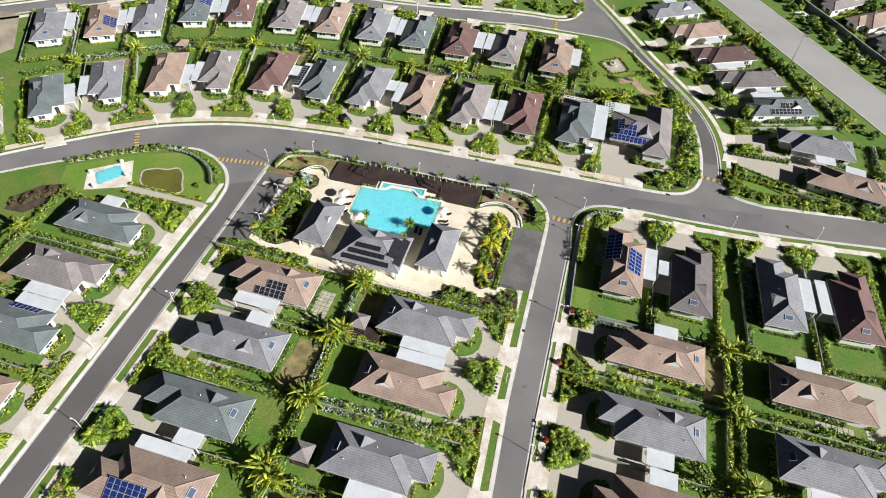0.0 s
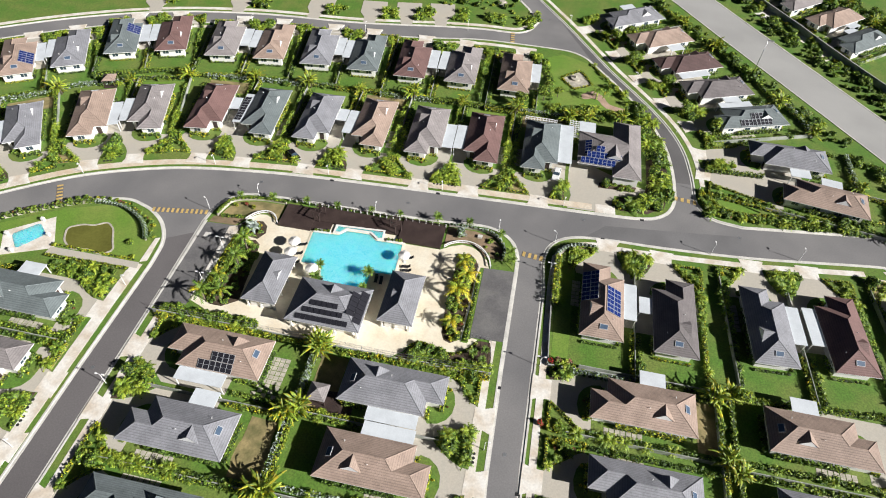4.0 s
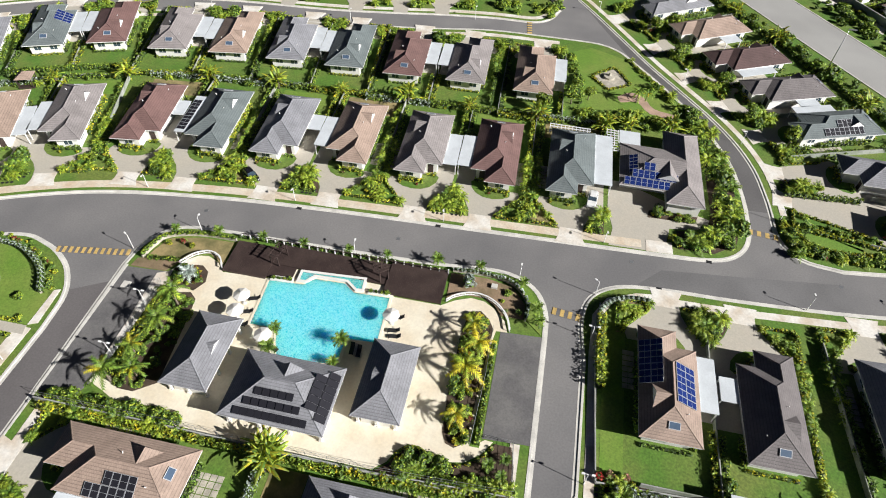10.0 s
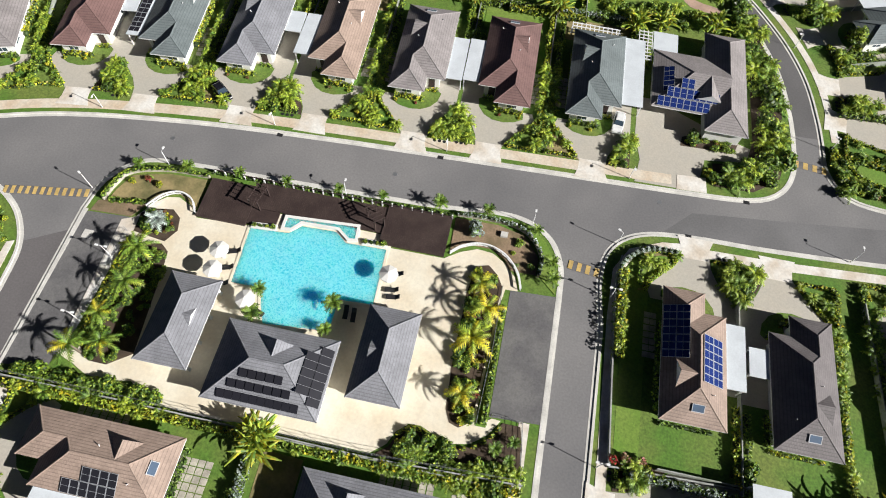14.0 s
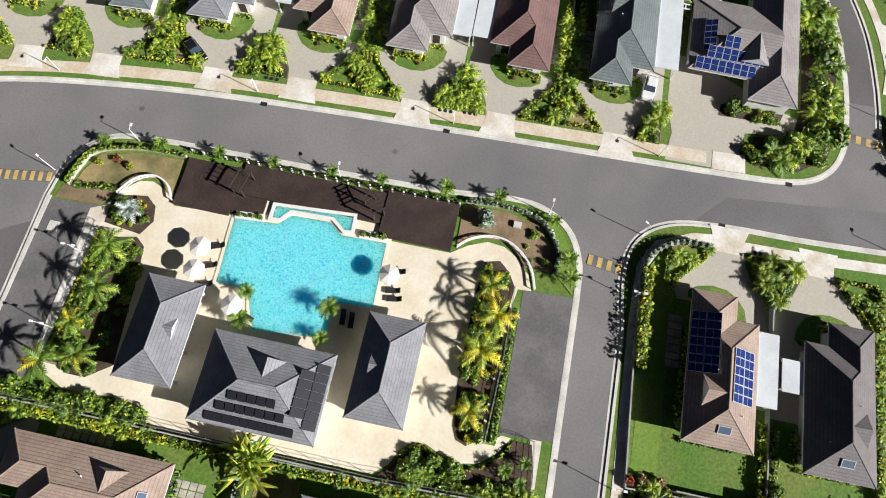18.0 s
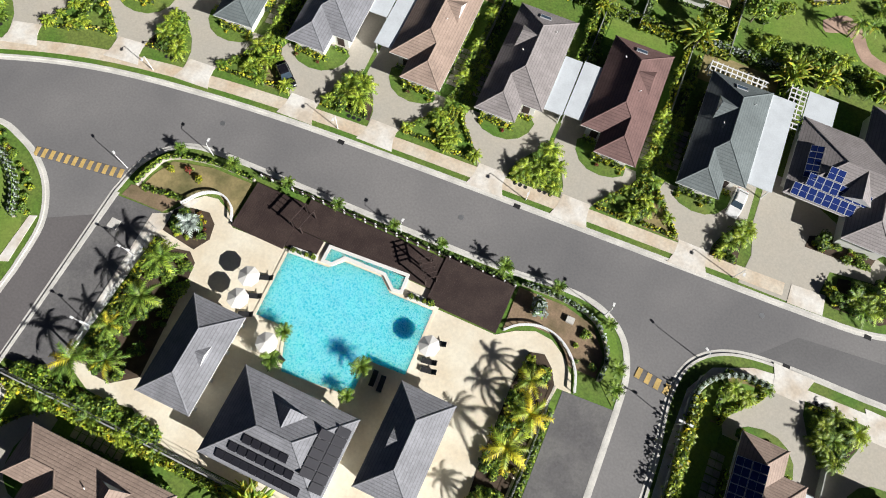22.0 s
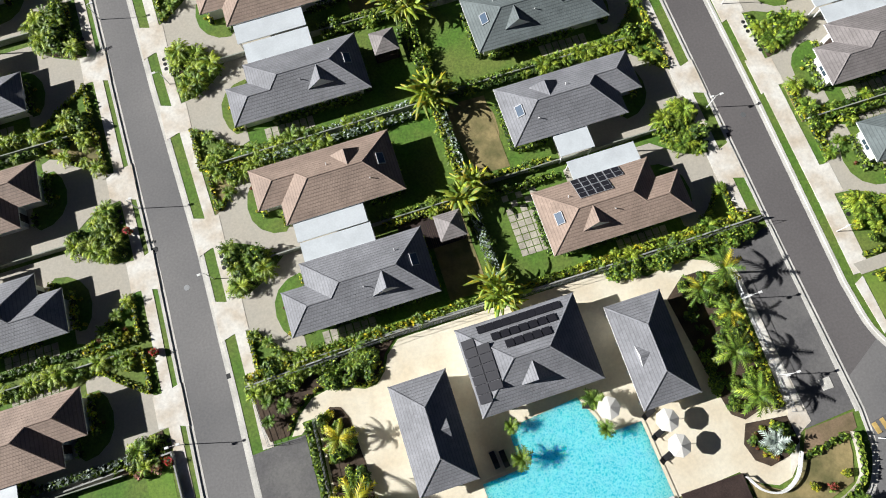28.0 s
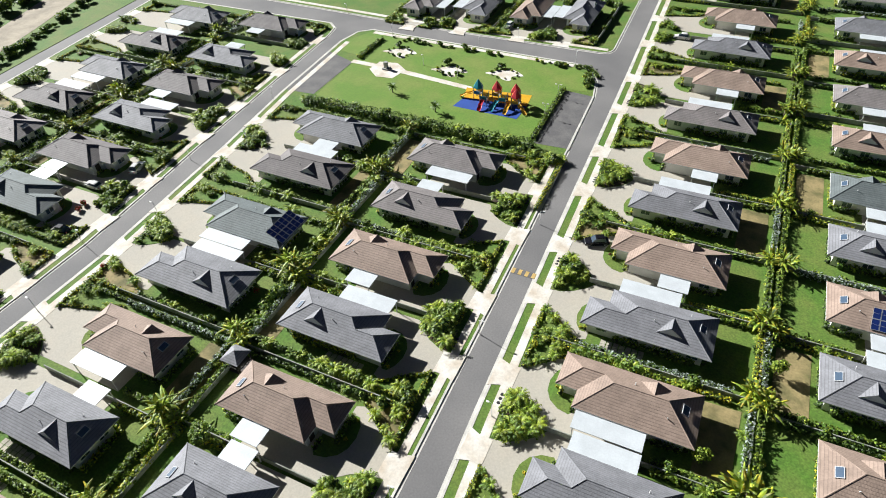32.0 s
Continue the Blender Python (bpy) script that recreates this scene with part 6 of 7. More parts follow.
for k in range(34):
    t = rg.rand()
    (shrub if rg.rand() < 0.7 else areca)(-42.5 + 8.4 * t, -44.9 - 0.7 * t + rg.uniform(-0.5, 0.5), rg.uniform(0.5, 0.85))
for k in range(18):
    (shrub if rg.rand() < 0.5 else croton)(22.4 + rg.uniform(-1.2, 3.6), -41.0 + rg.uniform(-0.6, 0.5), rg.uniform(0.5, 0.9))
for x, y, k in ((21.4, -41.0, 1), (22.8, -40.4, 0), (24.6, -40.2, 0), (20.6, -53.6, 1), (20.9, -69.0, 1), (106.5, -99.0, 1), (107.5, -101.0, 1), (88.0, -88.5, 1), (57.8, -94.5, 1)):
    thing("flowering_shrub", BLOSSOM[k], spin(x, y, 0.9), ("pink", "crimson")[k] + " flowering shrub in a bed at a drive's corner", "shrub", "flowering shrubs")
# wall and fence behind the club
thing("boundary_wall", strip_mesh("boundary_wall", [(-54.2, -46.6), (-36.9, -46.5), (-7.0, -46.7), (11.0, -46.0)], 0.16, 1.1, M_WALLGREY, 1.05), None, "long grey wall behind the pool club", "wall", kind="structure")
for a, b, k in (((-53, -47.4), (-30, -47.3), 1), ((-30, -47.3), (-16, -47.3), 0), ((-15, -47.4), (11, -46.8), 1), ((-52.5, -45.6), (-39, -45.5), 0), ((0, -45.6), (10.6, -45.1), 0)):
    hedge(a, b, 0.9, 1.1, k)
flat("flower_bed", [(-54.2, -46.2), (-53.0, -45.2), (-49.2, -44.9), (-46, -44.2), (-41, -45.0), (-37.4, -45.6), (-37.0, -46.3)], 0.2, M_SOIL, "planted bed along the wall", "flower bed")
flat("flower_bed", [(-7.0, -46.2), (-5.4, -44.8), (-4.7, -43.3), (-3.5, -42.1), (-2.1, -42.0), (-0.4, -42.7), (1.6, -43.4), (4.2, -42.9), (6.4, -41.3), (7.7, -39.2), (9.9, -39.2), (10.5, -41.8), (10.7, -45.7)], 0.2, M_SOIL, "planted bed along the wall", "flower bed")
for k in range(34):
    shrub(rg.uniform(-53, -38.5), rg.uniform(-46, -44.9), rg.uniform(0.55, 0.95))
for k in range(40):
    (shrub if rg.rand() < 0.5 else areca)(rg.uniform(-5.0, 10.2), rg.uniform(-45.9, -44.6), rg.uniform(0.5, 0.85))
for k in range(34):
    x = rg.uniform(-4.6, 2.6)
    (shrub if rg.rand() < 0.75 else croton)(x, rg.uniform(-45.0, -42.9 if x > -3.6 else -43.6), rg.uniform(0.4, 0.75))
for x, y in ((9.3, -41.4), (9.0, -43.6), (7.2, -42.6)):
    palm(x, y, FAN_CROWN, trunk_mesh(1.9, 0.14, 0.12), 0.62, "low dark green fan palm on bare earth")
lip = smooth_line([(-4.9, -43.4), (-3.5, -42.2), (-2.1, -42.1), (-0.4, -42.8), (1.6, -43.5), (4.2, -43.0), (6.3, -41.5), (7.6, -39.5)], 2)
for a, b in zip(lip, lip[1:]):
    hedge(a, b, 0.45, 0.4, 1)
for x, y in ((-20.3, -48.4),):
    banana(x, y, 1.1)


def fence(line, h, label, step=2.2):
    """A mesh fence: posts with rails and thin uprights between them."""
    ob = tagged(new("fence"), label, "fence", "estate fences")
    V, F = [], []
    tube([(0, 0, 0), (0, 0, h)], [0.035, 0.03], 6, V, F)
    post = make_mesh("post", V, F, M_STEEL)
    for a, b in zip(line, line[1:]):
        a, b = Vector(a), Vector(b)
        n = max(1, int((b - a).length / step))
        for k in range(n):
            p = a.lerp(b, k / n)
            part("post", post, ob, "", Matrix.Translation((p.x, p.y, 0.1)))
        for z in (0.35, 0.6 * h, h - 0.02):
            RV, RF = [], []
            tube([(a.x, a.y, 0.1 + z), (b.x, b.y, 0.1 + z)], [0.022, 0.022], 5, RV, RF)
            part("rail", make_mesh("rail", RV, RF, M_STEEL), ob)


fence([(4.7, -21.4), (4.8, -30), (4.4, -40.2)], 1.6, "galvanised steel fence beside the car park")
fence([(6.2, -38.6), (10.0, -38.8), (10.6, -45.3)], 1.2, "low galvanised steel fence round the corner bed")
fence([(-48.0, -24.2), (-47.9, -41.0)], 1.3, "galvanised steel fence beside the west car park")
fence([(-53.9, -46.2), (-37, -46.1), (-7, -46.3), (10.8, -45.6)], 1.9, "tall steel fence on the club's rear wall", 3.0)

# ---- corner house with the large solar roof ----
def corner_house():
    ob = tagged(new("house"), "large taupe-roofed corner bungalow with many solar panels", "house", "estate bungalows")
    mat = ROOFS["t"][1]
    e, p = 2.8, 0.55
    zz = 0.1
    # long body from south to north, then the west wing
    bodies = [("n", 31.0, 10.9, 37.8, 32.4), ("w", 22.6, 14.0, 34.4, 26.4)]
    for kind, x0, y0, x1, y1 in bodies:
        h = min(x1 - x0, y1 - y0) / 2
        r = e + p * h
        cx, cy = (x0 + x1) / 2, (y0 + y1) / 2
        if kind == "n":
            V = [(x0, y0, e), (x1, y0, e), (x1, y1, e), (x0, y1, e), (cx, y0 + h, r), (cx, y1 - h, r)]
            F = [(0, 1, 4), (1, 2, 5, 4), (2, 3, 5), (3, 0, 4, 5)]
        else:
            r = e + 0.41 * h
            V = [(x0, y0, e), (x1, y0, e), (x1, y1, e), (x0, y1, e), (x0 + h, cy, r), (x1, cy, r)]
            F = [(0, 1, 5, 4), (2, 3, 4, 5), (3, 0, 4)]
        rf = part("roof", make_mesh("roof", [(a, b, c + zz) for a, b, c in V], F, mat, uv=True), ob, "taupe tiled hip roof")
        for a, b in ((0, 4), (1, 4), (2, 5), (3, 5), (4, 5)) if kind == "n" else ((0, 4), (3, 4), (4, 5)):
            CV, CF = [], []
            tube([Vector(V[a]) + Vector((0, 0, zz - 0.05)), Vector(V[b]) + Vector((0, 0, zz - 0.05))], [0.11, 0.11], 8, CV, CF)
            part("ridge_cap", make_mesh("ridge_cap", CV, CF, CAPS["t"]), rf)
        part("fascia", box_mesh("fascia", (x0, y0, e - 0.08, x1 - (0 if kind == "n" else 3.7), y1, e + zz - 0.012 - (0 if kind == "n" else 0.004)), M_TRIM), ob)
        part("wall", box_mesh("wall", (x0 + 0.6, y0 + (0.6 if kind == "n" else 2.6), 0.1, x1 - 0.6, y1 - 0.6, e - 0.08), M_WHITE), ob, "white rendered walls")
    part("terrace_roof", box_mesh("terrace_roof", (22.5, 26.1, 2.45, 26.6, 31.0, 2.6), M_CARPORT), ob, "flat white terrace roof")
    for x, y in ((22.7, 30.8), (26.4, 30.8), (22.7, 26.4)):
        part("post", POST, ob, "", Matrix.Translation((x, y, 0.05)))
    # front gable over the drive
    gx, gy = 31.2, 17.6
    GV = [(gx, gy - 1.9, 5.3), (gx, gy + 2.6, 5.3), (gx - 2.0, gy - 1.7, 4.0), (gx + 2.0, gy - 1.7, 4.0)]
    part("dormer", make_mesh("dormer", GV, [(1, 0, 2), (0, 1, 3), (2, 3, 0)], [mat, M_TRIM], [0, 0, 1], uv=True), ob, "gabled roof vent with white front")
    sl = math.atan(0.41)
    for j, (n, x0) in enumerate(((8, 23.9), (8, 25.2), (2, 27.2))):
        v = 0.95 + 1.75 * j
        for k in range(n):
            m = Matrix.Translation((x0 + 1.03 * k, 14.0 + v * math.cos(sl), 3.01 + v * math.sin(sl))) @ Matrix.Rotation(sl, 4, "X")
            q = part("solar_panel", PANEL, ob, "dark blue solar panel", m)
            part("panel_frame", PANEL_FRAME, q)
    for k in range(5):
        v = 2.6
        m = Matrix.Translation((22.5 + v * math.cos(sl), 17.2 + 1.03 * k, 3.01 + v * math.sin(sl))) @ Matrix.Rotation(radians(-90), 4, "Z") @ Matrix.Rotation(sl, 4, "X")
        q = part("solar_panel", PANEL, ob, "dark blue solar panel", m)
        part("panel_frame", PANEL_FRAME, q)
    sk = part("skylight", SKYLIGHT, ob, "dark glazed skylight with a pale frame", Matrix.Translation((36.2, 28.2, 3.6)) @ Matrix.Rotation(math.atan(p), 4, "Y"))
    part("skylight_glass", SKYGLASS, sk)


corner_house()
flat("driveway", [(21.6, 0.9), (31.0, 1.2), (31.4, 3.2), (32.2, 7.4), (38.6, 8.4), (39.4, 11.2), (36, 12.4), (24.0, 18.0), (21.2, 18.0), (21.2, 10.0), (22.2, 5.2)], 0.128, M_DRIVE, "wide beige concrete forecourt of the corner house", "driveway")
flat("pavement", [(28.0, 0.95), (32.6, 1.2), (32.4, 4.0), (28.0, 3.6)], 0.16, M_CONCRETE, "pale concrete driveway crossing at the kerb", "pavement")
flat("flower_bed", [(33.6, 2.8), (39.6, 3.0), (43.6, 6.0), (44.9, 10.6), (44.6, 26), (40.2, 42), (38.6, 41), (39.6, 30), (39.8, 13), (38.8, 8.2), (33.4, 7.0)], 0.19, M_SOIL, "long planted belt round the street corner", "flower bed")
for k in range(120):
    t = rg.rand()
    q = smooth_line([(33.8, 4.8), (38.6, 5.4), (42.4, 8.6), (42.8, 14), (42.4, 24), (40.8, 33), (38.8, 41), (30, 54)], 8)
    p = q[int(t * (len(q) - 1))]
    x, y = p[0] + rg.uniform(-1.9, 1.9), p[1] + rg.uniform(-1.6, 1.6)
    (shrub if rg.rand() < 0.6 else areca)(x, y, rg.uniform(0.8, 1.35))
flat("flower_bed", [(28.4, 9.4), (36.8, 9.8), (37.4, 11.6), (31.2, 12.4), (28.6, 11.2)], 0.17, M_SOIL, "planted bed before the corner house", "flower bed")
for k in range(30):
    (croton if rg.rand() < 0.4 else shrub)(rg.uniform(28.8, 37.0), rg.uniform(9.8, 11.4), rg.uniform(0.4, 0.7))
for k in range(30):
    (areca if rg.rand() < 0.35 else shrub)(rg.uniform(14, 39), rg.uniform(35.6, 38.4), rg.uniform(0.6, 1.0))
for x, y in ((19.5, 32.5), (24.5, 34.5), (33, 36.5)):
    banana(x, y, rg.uniform(0.85, 1.15))
areca(20.6, 25.0, 1.4)
shrub(20.4, 26.5, 1.2, 0)
# white slatted pergolas behind the green-grey roofed house
for x0, x1, y0, y1 in ((8.6, 16.8, 27.2, 30.0), (20.0, 22.3, 24.0, 31.0)):
    ob = tagged(new("pergola"), "white slatted timber pergola behind a bungalow", "pergola", "garden pergolas")
    ob.matrix_basis = Matrix.Translation((0, 0, 0.1))
    for k in range(int((x1 - x0) / 0.75) + 1):
        part("slat", box_mesh("slat", (x0 + 0.75 * k, y0, 2.3, x0 + 0.75 * k + 0.14, y1, 2.42), M_TRIM), ob)
    for k in range(int((y1 - y0) / 0.8) + 1):
        part("beam", box_mesh("beam", (x0, y0 + 0.8 * k, 2.43, x1, y0 + 0.8 * k + 0.14, 2.55), M_TRIM), ob)
    for x in (x0 + 0.1, x1 - 0.1):
        part("post", box_mesh("post", (x - 0.07, y1 - 0.2, 0, x + 0.07, y1 - 0.06, 2.3), M_TRIM), ob)

# walls, hedge and lawns along the side road's eastern side
for line in ([(20.6, -12.6), (20.0, -16.0), (20.4, -30), (20.9, -41.5)], [(20.9, -41.6), (52, -40.4)]):
    thing("garden_wall", strip_mesh("garden_wall", line, 0.18, 0.75, M_WALLGREY, 0.65), None, "long grey plot wall beside the side road", "wall", "corner plot walls", "structure")
hedge((20.9, -28.0), (20.8, -15.0), 1.1, 1.6, 1)
for k in range(16):
    (areca if k % 2 else shrub)(20.9 + rg.uniform(-0.2, 0.4), -27.6 + 0.8 * k, rg.uniform(0.6, 0.9))
ring = smooth_line([(20.5, -17.4), (20.4, -14.9), (21.4, -13.0), (23.3, -11.4), (25.6, -10.6), (28.2, -10.6)], 3)
thing("garden_wall", strip_mesh("garden_wall", ring, 0.2, 0.85, M_PLOTWALL, 0.75), None, "low curved grey wall round the corner lawn", "wall", "corner plot walls", "structure")
for a, b in zip(ring, ring[1:]):
    hedge(a, b, 0.6, 0.6, 3, 0.7)
edge = smooth_line([(28.6, -10.9), (27.6, -12.6), (26.1, -13.9), (24.6, -15.0), (24.0, -16.8)], 3)
for a, b in zip(edge, edge[1:]):
    hedge(a, b, 0.5, 0.45, 1)
for x, y in ((28.3, -10.9), (24.4, -12.6), (26.2, -12.9)):
    areca(x, y, 0.8)
flat("lawn", [(21.0, -17.0), (21.0, -15.0), (22.0, -13.2), (23.8, -11.9), (26.0, -11.2), (28.0, -11.2), (27.2, -12.6), (25.6, -13.9), (24.2, -15.0), (23.8, -17.0)], 0.175, M_PARK, "mown lawn inside a curved hedge", "lawn")
flat("lawn", [(21.4, -30), (21.2, -15), (23, -12.4), (25.6, -12.8), (24.6, -17), (24.4, -41), (21.4, -41)], 0.12, M_PARK, "mown side lawn of the corner plot", "lawn")

# ---- western park: pond, small pool, path ----
flat("lawn", [(-63.2, -31.0), (-66.5, -26.2), (-71, -23.0), (-76.2, -22.0), (-86.0, -26.0), (-100, -35.0), (-96, -44), (-82, -36.2), (-63.2, -36.0)], 0.13, M_PARK, "bright mown lawn of the small park", "lawn")
POND = fillet([(-80.8, -34.2), (-82.2, -31.0), (-79.6, -29.4), (-77.2, -29.2), (-75.0, -27.6), (-73.0, -29.0), (-71.2, -32.4), (-69.8, -34.4), (-71.6, -36.0), (-75.0, -35.2), (-78.2, -36.0)][::-1], 0.9, 4)
pond = tagged(new("pond"), "shallow green pond with a pale stone rim", "pond")
part("water", slab_mesh("water", POND, 0.1, 0.15, M_POND), pond, "still olive-green water")
part("rim", ring_mesh("rim", POND, -0.32, 0.03, 0.1, 0.24, M_STONE), pond, "pale stone rim")
flat("pavement", [(-91.0, -40.8), (-94.4, -34.8), (-86.4, -28.6), (-81.6, -36.6)], 0.16, M_CONCRETE, "pale concrete surround of the small pool", "terrace")
sp = tagged(new("small_pool"), "small pale blue swimming pool with white posts", "swimming pool")
SP = fillet([(-92.2, -35.2), (-88.4, -31.0), (-85.4, -33.6), (-89.0, -38.6)], 0.8, 4)
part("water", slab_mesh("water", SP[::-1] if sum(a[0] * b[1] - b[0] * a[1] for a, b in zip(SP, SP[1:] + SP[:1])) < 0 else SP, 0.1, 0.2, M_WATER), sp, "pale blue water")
colm = box_mesh("post", (-0.3, -0.3, 0, 0.3, 0.3, 0.9), M_WHITE)
for x, y in ((-92.9, -35.6), (-88.3, -30.2), (-84.6, -33.8), (-89.2, -39.4)):
    part("post", colm, sp, "white block at the corner", Matrix.Translation((x, y, 0.12)))
flat("pavement", [(-82.4, -36.4), (-63.0, -36.2), (-62.6, -37.7), (-82.6, -38.2)], 0.168, M_DRIVE, "beige concrete path past the pond", "pavement")
flat("pavement", [(-63.1, -29.4), (-62.2, -29.0), (-61.7, -35.4), (-63.0, -36.0)], 0.16, M_CONCRETE, "pale concrete path by the kerb", "pavement")
arc = smooth_line([(-100, -34.0), (-92, -28.4), (-84, -23.9), (-79.4, -22.6), (-74, -22.7), (-69.6, -24.6), (-66.6, -27.2), (-64.6, -30.4)], 4)
thing("garden_wall", strip_mesh("garden_wall", arc, 0.3, 0.8, M_STONE, 0.7), None, "low curved pale wall round the park", "wall", kind="structure")
for k, (a, b) in enumerate(zip(arc, arc[1:])):
    hedge(a, b, 1.0, 1.0, 3 if k > 10 else 0, 0.2)
    d = (Vector(b) - Vector(a)).normalized()
    for j in range(2):
        p = Vector(a).lerp(Vector(b), rg.rand()) + Vector((-d.y, d.x)) * rg.uniform(0.9, 1.9)
        (croton if rg.rand() < 0.4 else shrub)(p.x, p.y, rg.uniform(0.35, 0.65))
hedge((-82, -38.8), (-64.5, -38.4), 0.6, 0.6, 1)
hedge((-82, -35.8), (-64.5, -35.8), 0.4, 0.4, 1)
for x, y in ((-75.4, -36.0), (-67.2, -31.8), (-64.8, -35.2), (-81.9, -36.0)):
    shrub(x, y, 0.7)
for k in range(26):
    (shrub if rg.rand() < 0.5 else areca)(rg.uniform(-82, -64.5), rg.uniform(-42.6, -39.2), rg.uniform(0.6, 1.0))
flat("flower_bed", [(-103.2, -51.5), (-103.7, -47.0), (-100.6, -42.6), (-95.8, -40.4), (-93.8, -43.6), (-96.4, -47.8), (-98.6, -51.2)], 0.18, M_SOIL, "bare brown thicket bed beside the park", "flower bed")
L_BROWN = leaf_material("dry_brown_leaves", (0.16, 0.10, 0.05), (0.10, 0.075, 0.04))
BROWN = shrub_mesh("shrub", 1.0, 1.0, 160, 0.18, [L_BROWN, L_BROWN], 71)
for k in range(34):
    t = rg.rand()
    thing("dry_shrub", BROWN, spin(-102 + 6.6 * t + rg.uniform(-1.4, 1.4), -49.6 + 7.4 * t + rg.uniform(-1.6, 1.6), rg.uniform(0.6, 1.0)), "dry leafless brown shrub in a bed", "shrub", "dry shrubs")
flat("ground", [(-165.5, 18.7), (-158.8, 19.4), (-147, 3.0), (-149, -2.0), (-172, 2)], 0.15, M_DIRT, "pale bare building ground beside the last house", "ground")

# ---- north-east mini park ----
flat("lawn", [(11.5, 63), (14.5, 40.5), (36.5, 41), (30.5, 55), (24.5, 62.5), (16, 66)], 0.13, M_PARK, "bright lawn of a small corner park", "lawn")
flat("pavement", fillet([(16.6, 53.4), (20.3, 49.0), (24.9, 51.9), (21.6, 57.9)], 0.8), 0.16, M_STONE, "round paved spot of the small park", "pavement")
V, F = [], []
tube([(0, 0, 0), (0, 0, 0.5), (0, 0, 0.55), (0, 0, 1.2)], [1.3, 1.3, 0.35, 0.2], 16, V, F)
thing("fountain", make_mesh("fountain", V, F, M_STONE), Matrix.Translation((20.4, 53.9, 0.15)), "round pale stone fountain on paving", "fountain")
M_PINK = material("pink_paving", (0.48, 0.33, 0.25), 0.85, 0.12, 0.5, 4.0, 0.2)
flat("pavement", smooth_line([(22.4, 46.6), (25.4, 49.0), (28.2, 47.6), (30.4, 43.8), (34.6, 42.6), (34.2, 41.0), (29.4, 41.8), (26.6, 45.6), (23.2, 44.6), (22.4, 46.6)], 3)[:-1], 0.15, M_PINK, "winding pink paved garden path", "pavement")
for k in range(64):
    t = rg.rand()
    x, y = ((11.6 + 2.4 * t, 61 - 20 * t), (14 + 20 * t, 39.4), (34 - 9 * t, 47 + 15 * t))[k % 3]
    (areca if rg.rand() < 0.4 else shrub)(x + rg.uniform(-0.6, 0.6), y + rg.uniform(-0.6, 0.6), rg.uniform(0.6, 0.95) if k % 3 < 2 else rg.uniform(0.3, 0.5))
for a, b in (((16.3, 53.4), (20.3, 48.5)), ((20.3, 48.5), (25.3, 51.8)), ((25.3, 51.8), (21.8, 58.4)), ((21.8, 58.4), (16.3, 53.4)), ((24.6, 62.4), (34.6, 48.6))):
    hedge(a, b, 0.6, 0.4, 1)
for x, y in ((26.4, 45.2), (28.6, 46.6)):
    coconut(x, y, 0.65)

# green belts: hedgerow along the highway, trees beyond
for k in range(620):
    t = rg.uniform(-0.75, 0.95)
    d = rg.uniform(-15.8, -10.8) if k % 5 < 2 else rg.uniform(9.5, 18.2)
    x, y = 58.6 + 61.4 * t + 0.83 * d, 110.4 - 90.9 * t + 0.559 * d
    if d > 0 or y > 22:
        if k % 25 == 0:
            areca(x, y, 0.9)
        else:
            shrub(x, y, rg.uniform(0.45, 1.1) * (1.5 if k % 7 == 0 else 1.0), int(rg.choice([1, 3, 0])))
for k in range(110):
    x = rg.uniform(100, 170)
    shrub(x, 150 - 0.72 * (x - 60) + rg.uniform(-10, 12), rg.uniform(1.0, 2.0), 3)
for k in range(190):
    y = rg.uniform(-206, -80)
    x = float(np.interp(-y, [70, 138, 154, 178, 205], [180, 187.5, 193.5, 201.5, 209]))
    if k % 2:
        shrub(x + rg.uniform(-1.0, 1.0), y, rg.uniform(0.9, 1.5), int(rg.choice([0, 1, 3])))
    else:
        shrub(x + 24 + 36 * rg.rand() ** 2, y, rg.uniform(1.8, 3.0), int(rg.choice([1, 3])))
for k in range(110):
    t = rg.rand()
    (shrub if rg.rand() < 0.7 else areca)(52.5 + 50 * t, 5.6 + 2.4 * t + rg.uniform(0, 1.7), rg.uniform(0.55, 0.95))
flat("lawn", fillet([(55.2, 8.6), (65.4, 8.6), (65.8, 11.0), (62.0, 13.2), (56.4, 12.6)], 1.5, 4), 0.2, M_PARK, "small rounded mown lawn at the street corner", "lawn")
for k in range(22):
    (croton if k % 3 == 0 else shrub)(54.4 + 0.55 * k, (13.6 if k % 2 else 13.0) + rg.uniform(-0.3, 0.3), rg.uniform(0.35, 0.6))
for k in range(90):
    u = rg.uniform(-25, 3)
    shrub(u - 3, 92 + rg.uniform(-6, 14), rg.uniform(0.5, 1.0))
V, F = [], []
tube([(0, 0, 0), (0, 0, 0.5), (0, 0, 0.52), (0, 0, 0.9)], [1.7, 1.7, 1.2, 1.0], 18, V, F)
thing("planter", make_mesh("planter", V, F, M_STONE), Matrix.Translation((-6.0, 92.0, 0.1)), "round pale stone planter on a green", "planter")

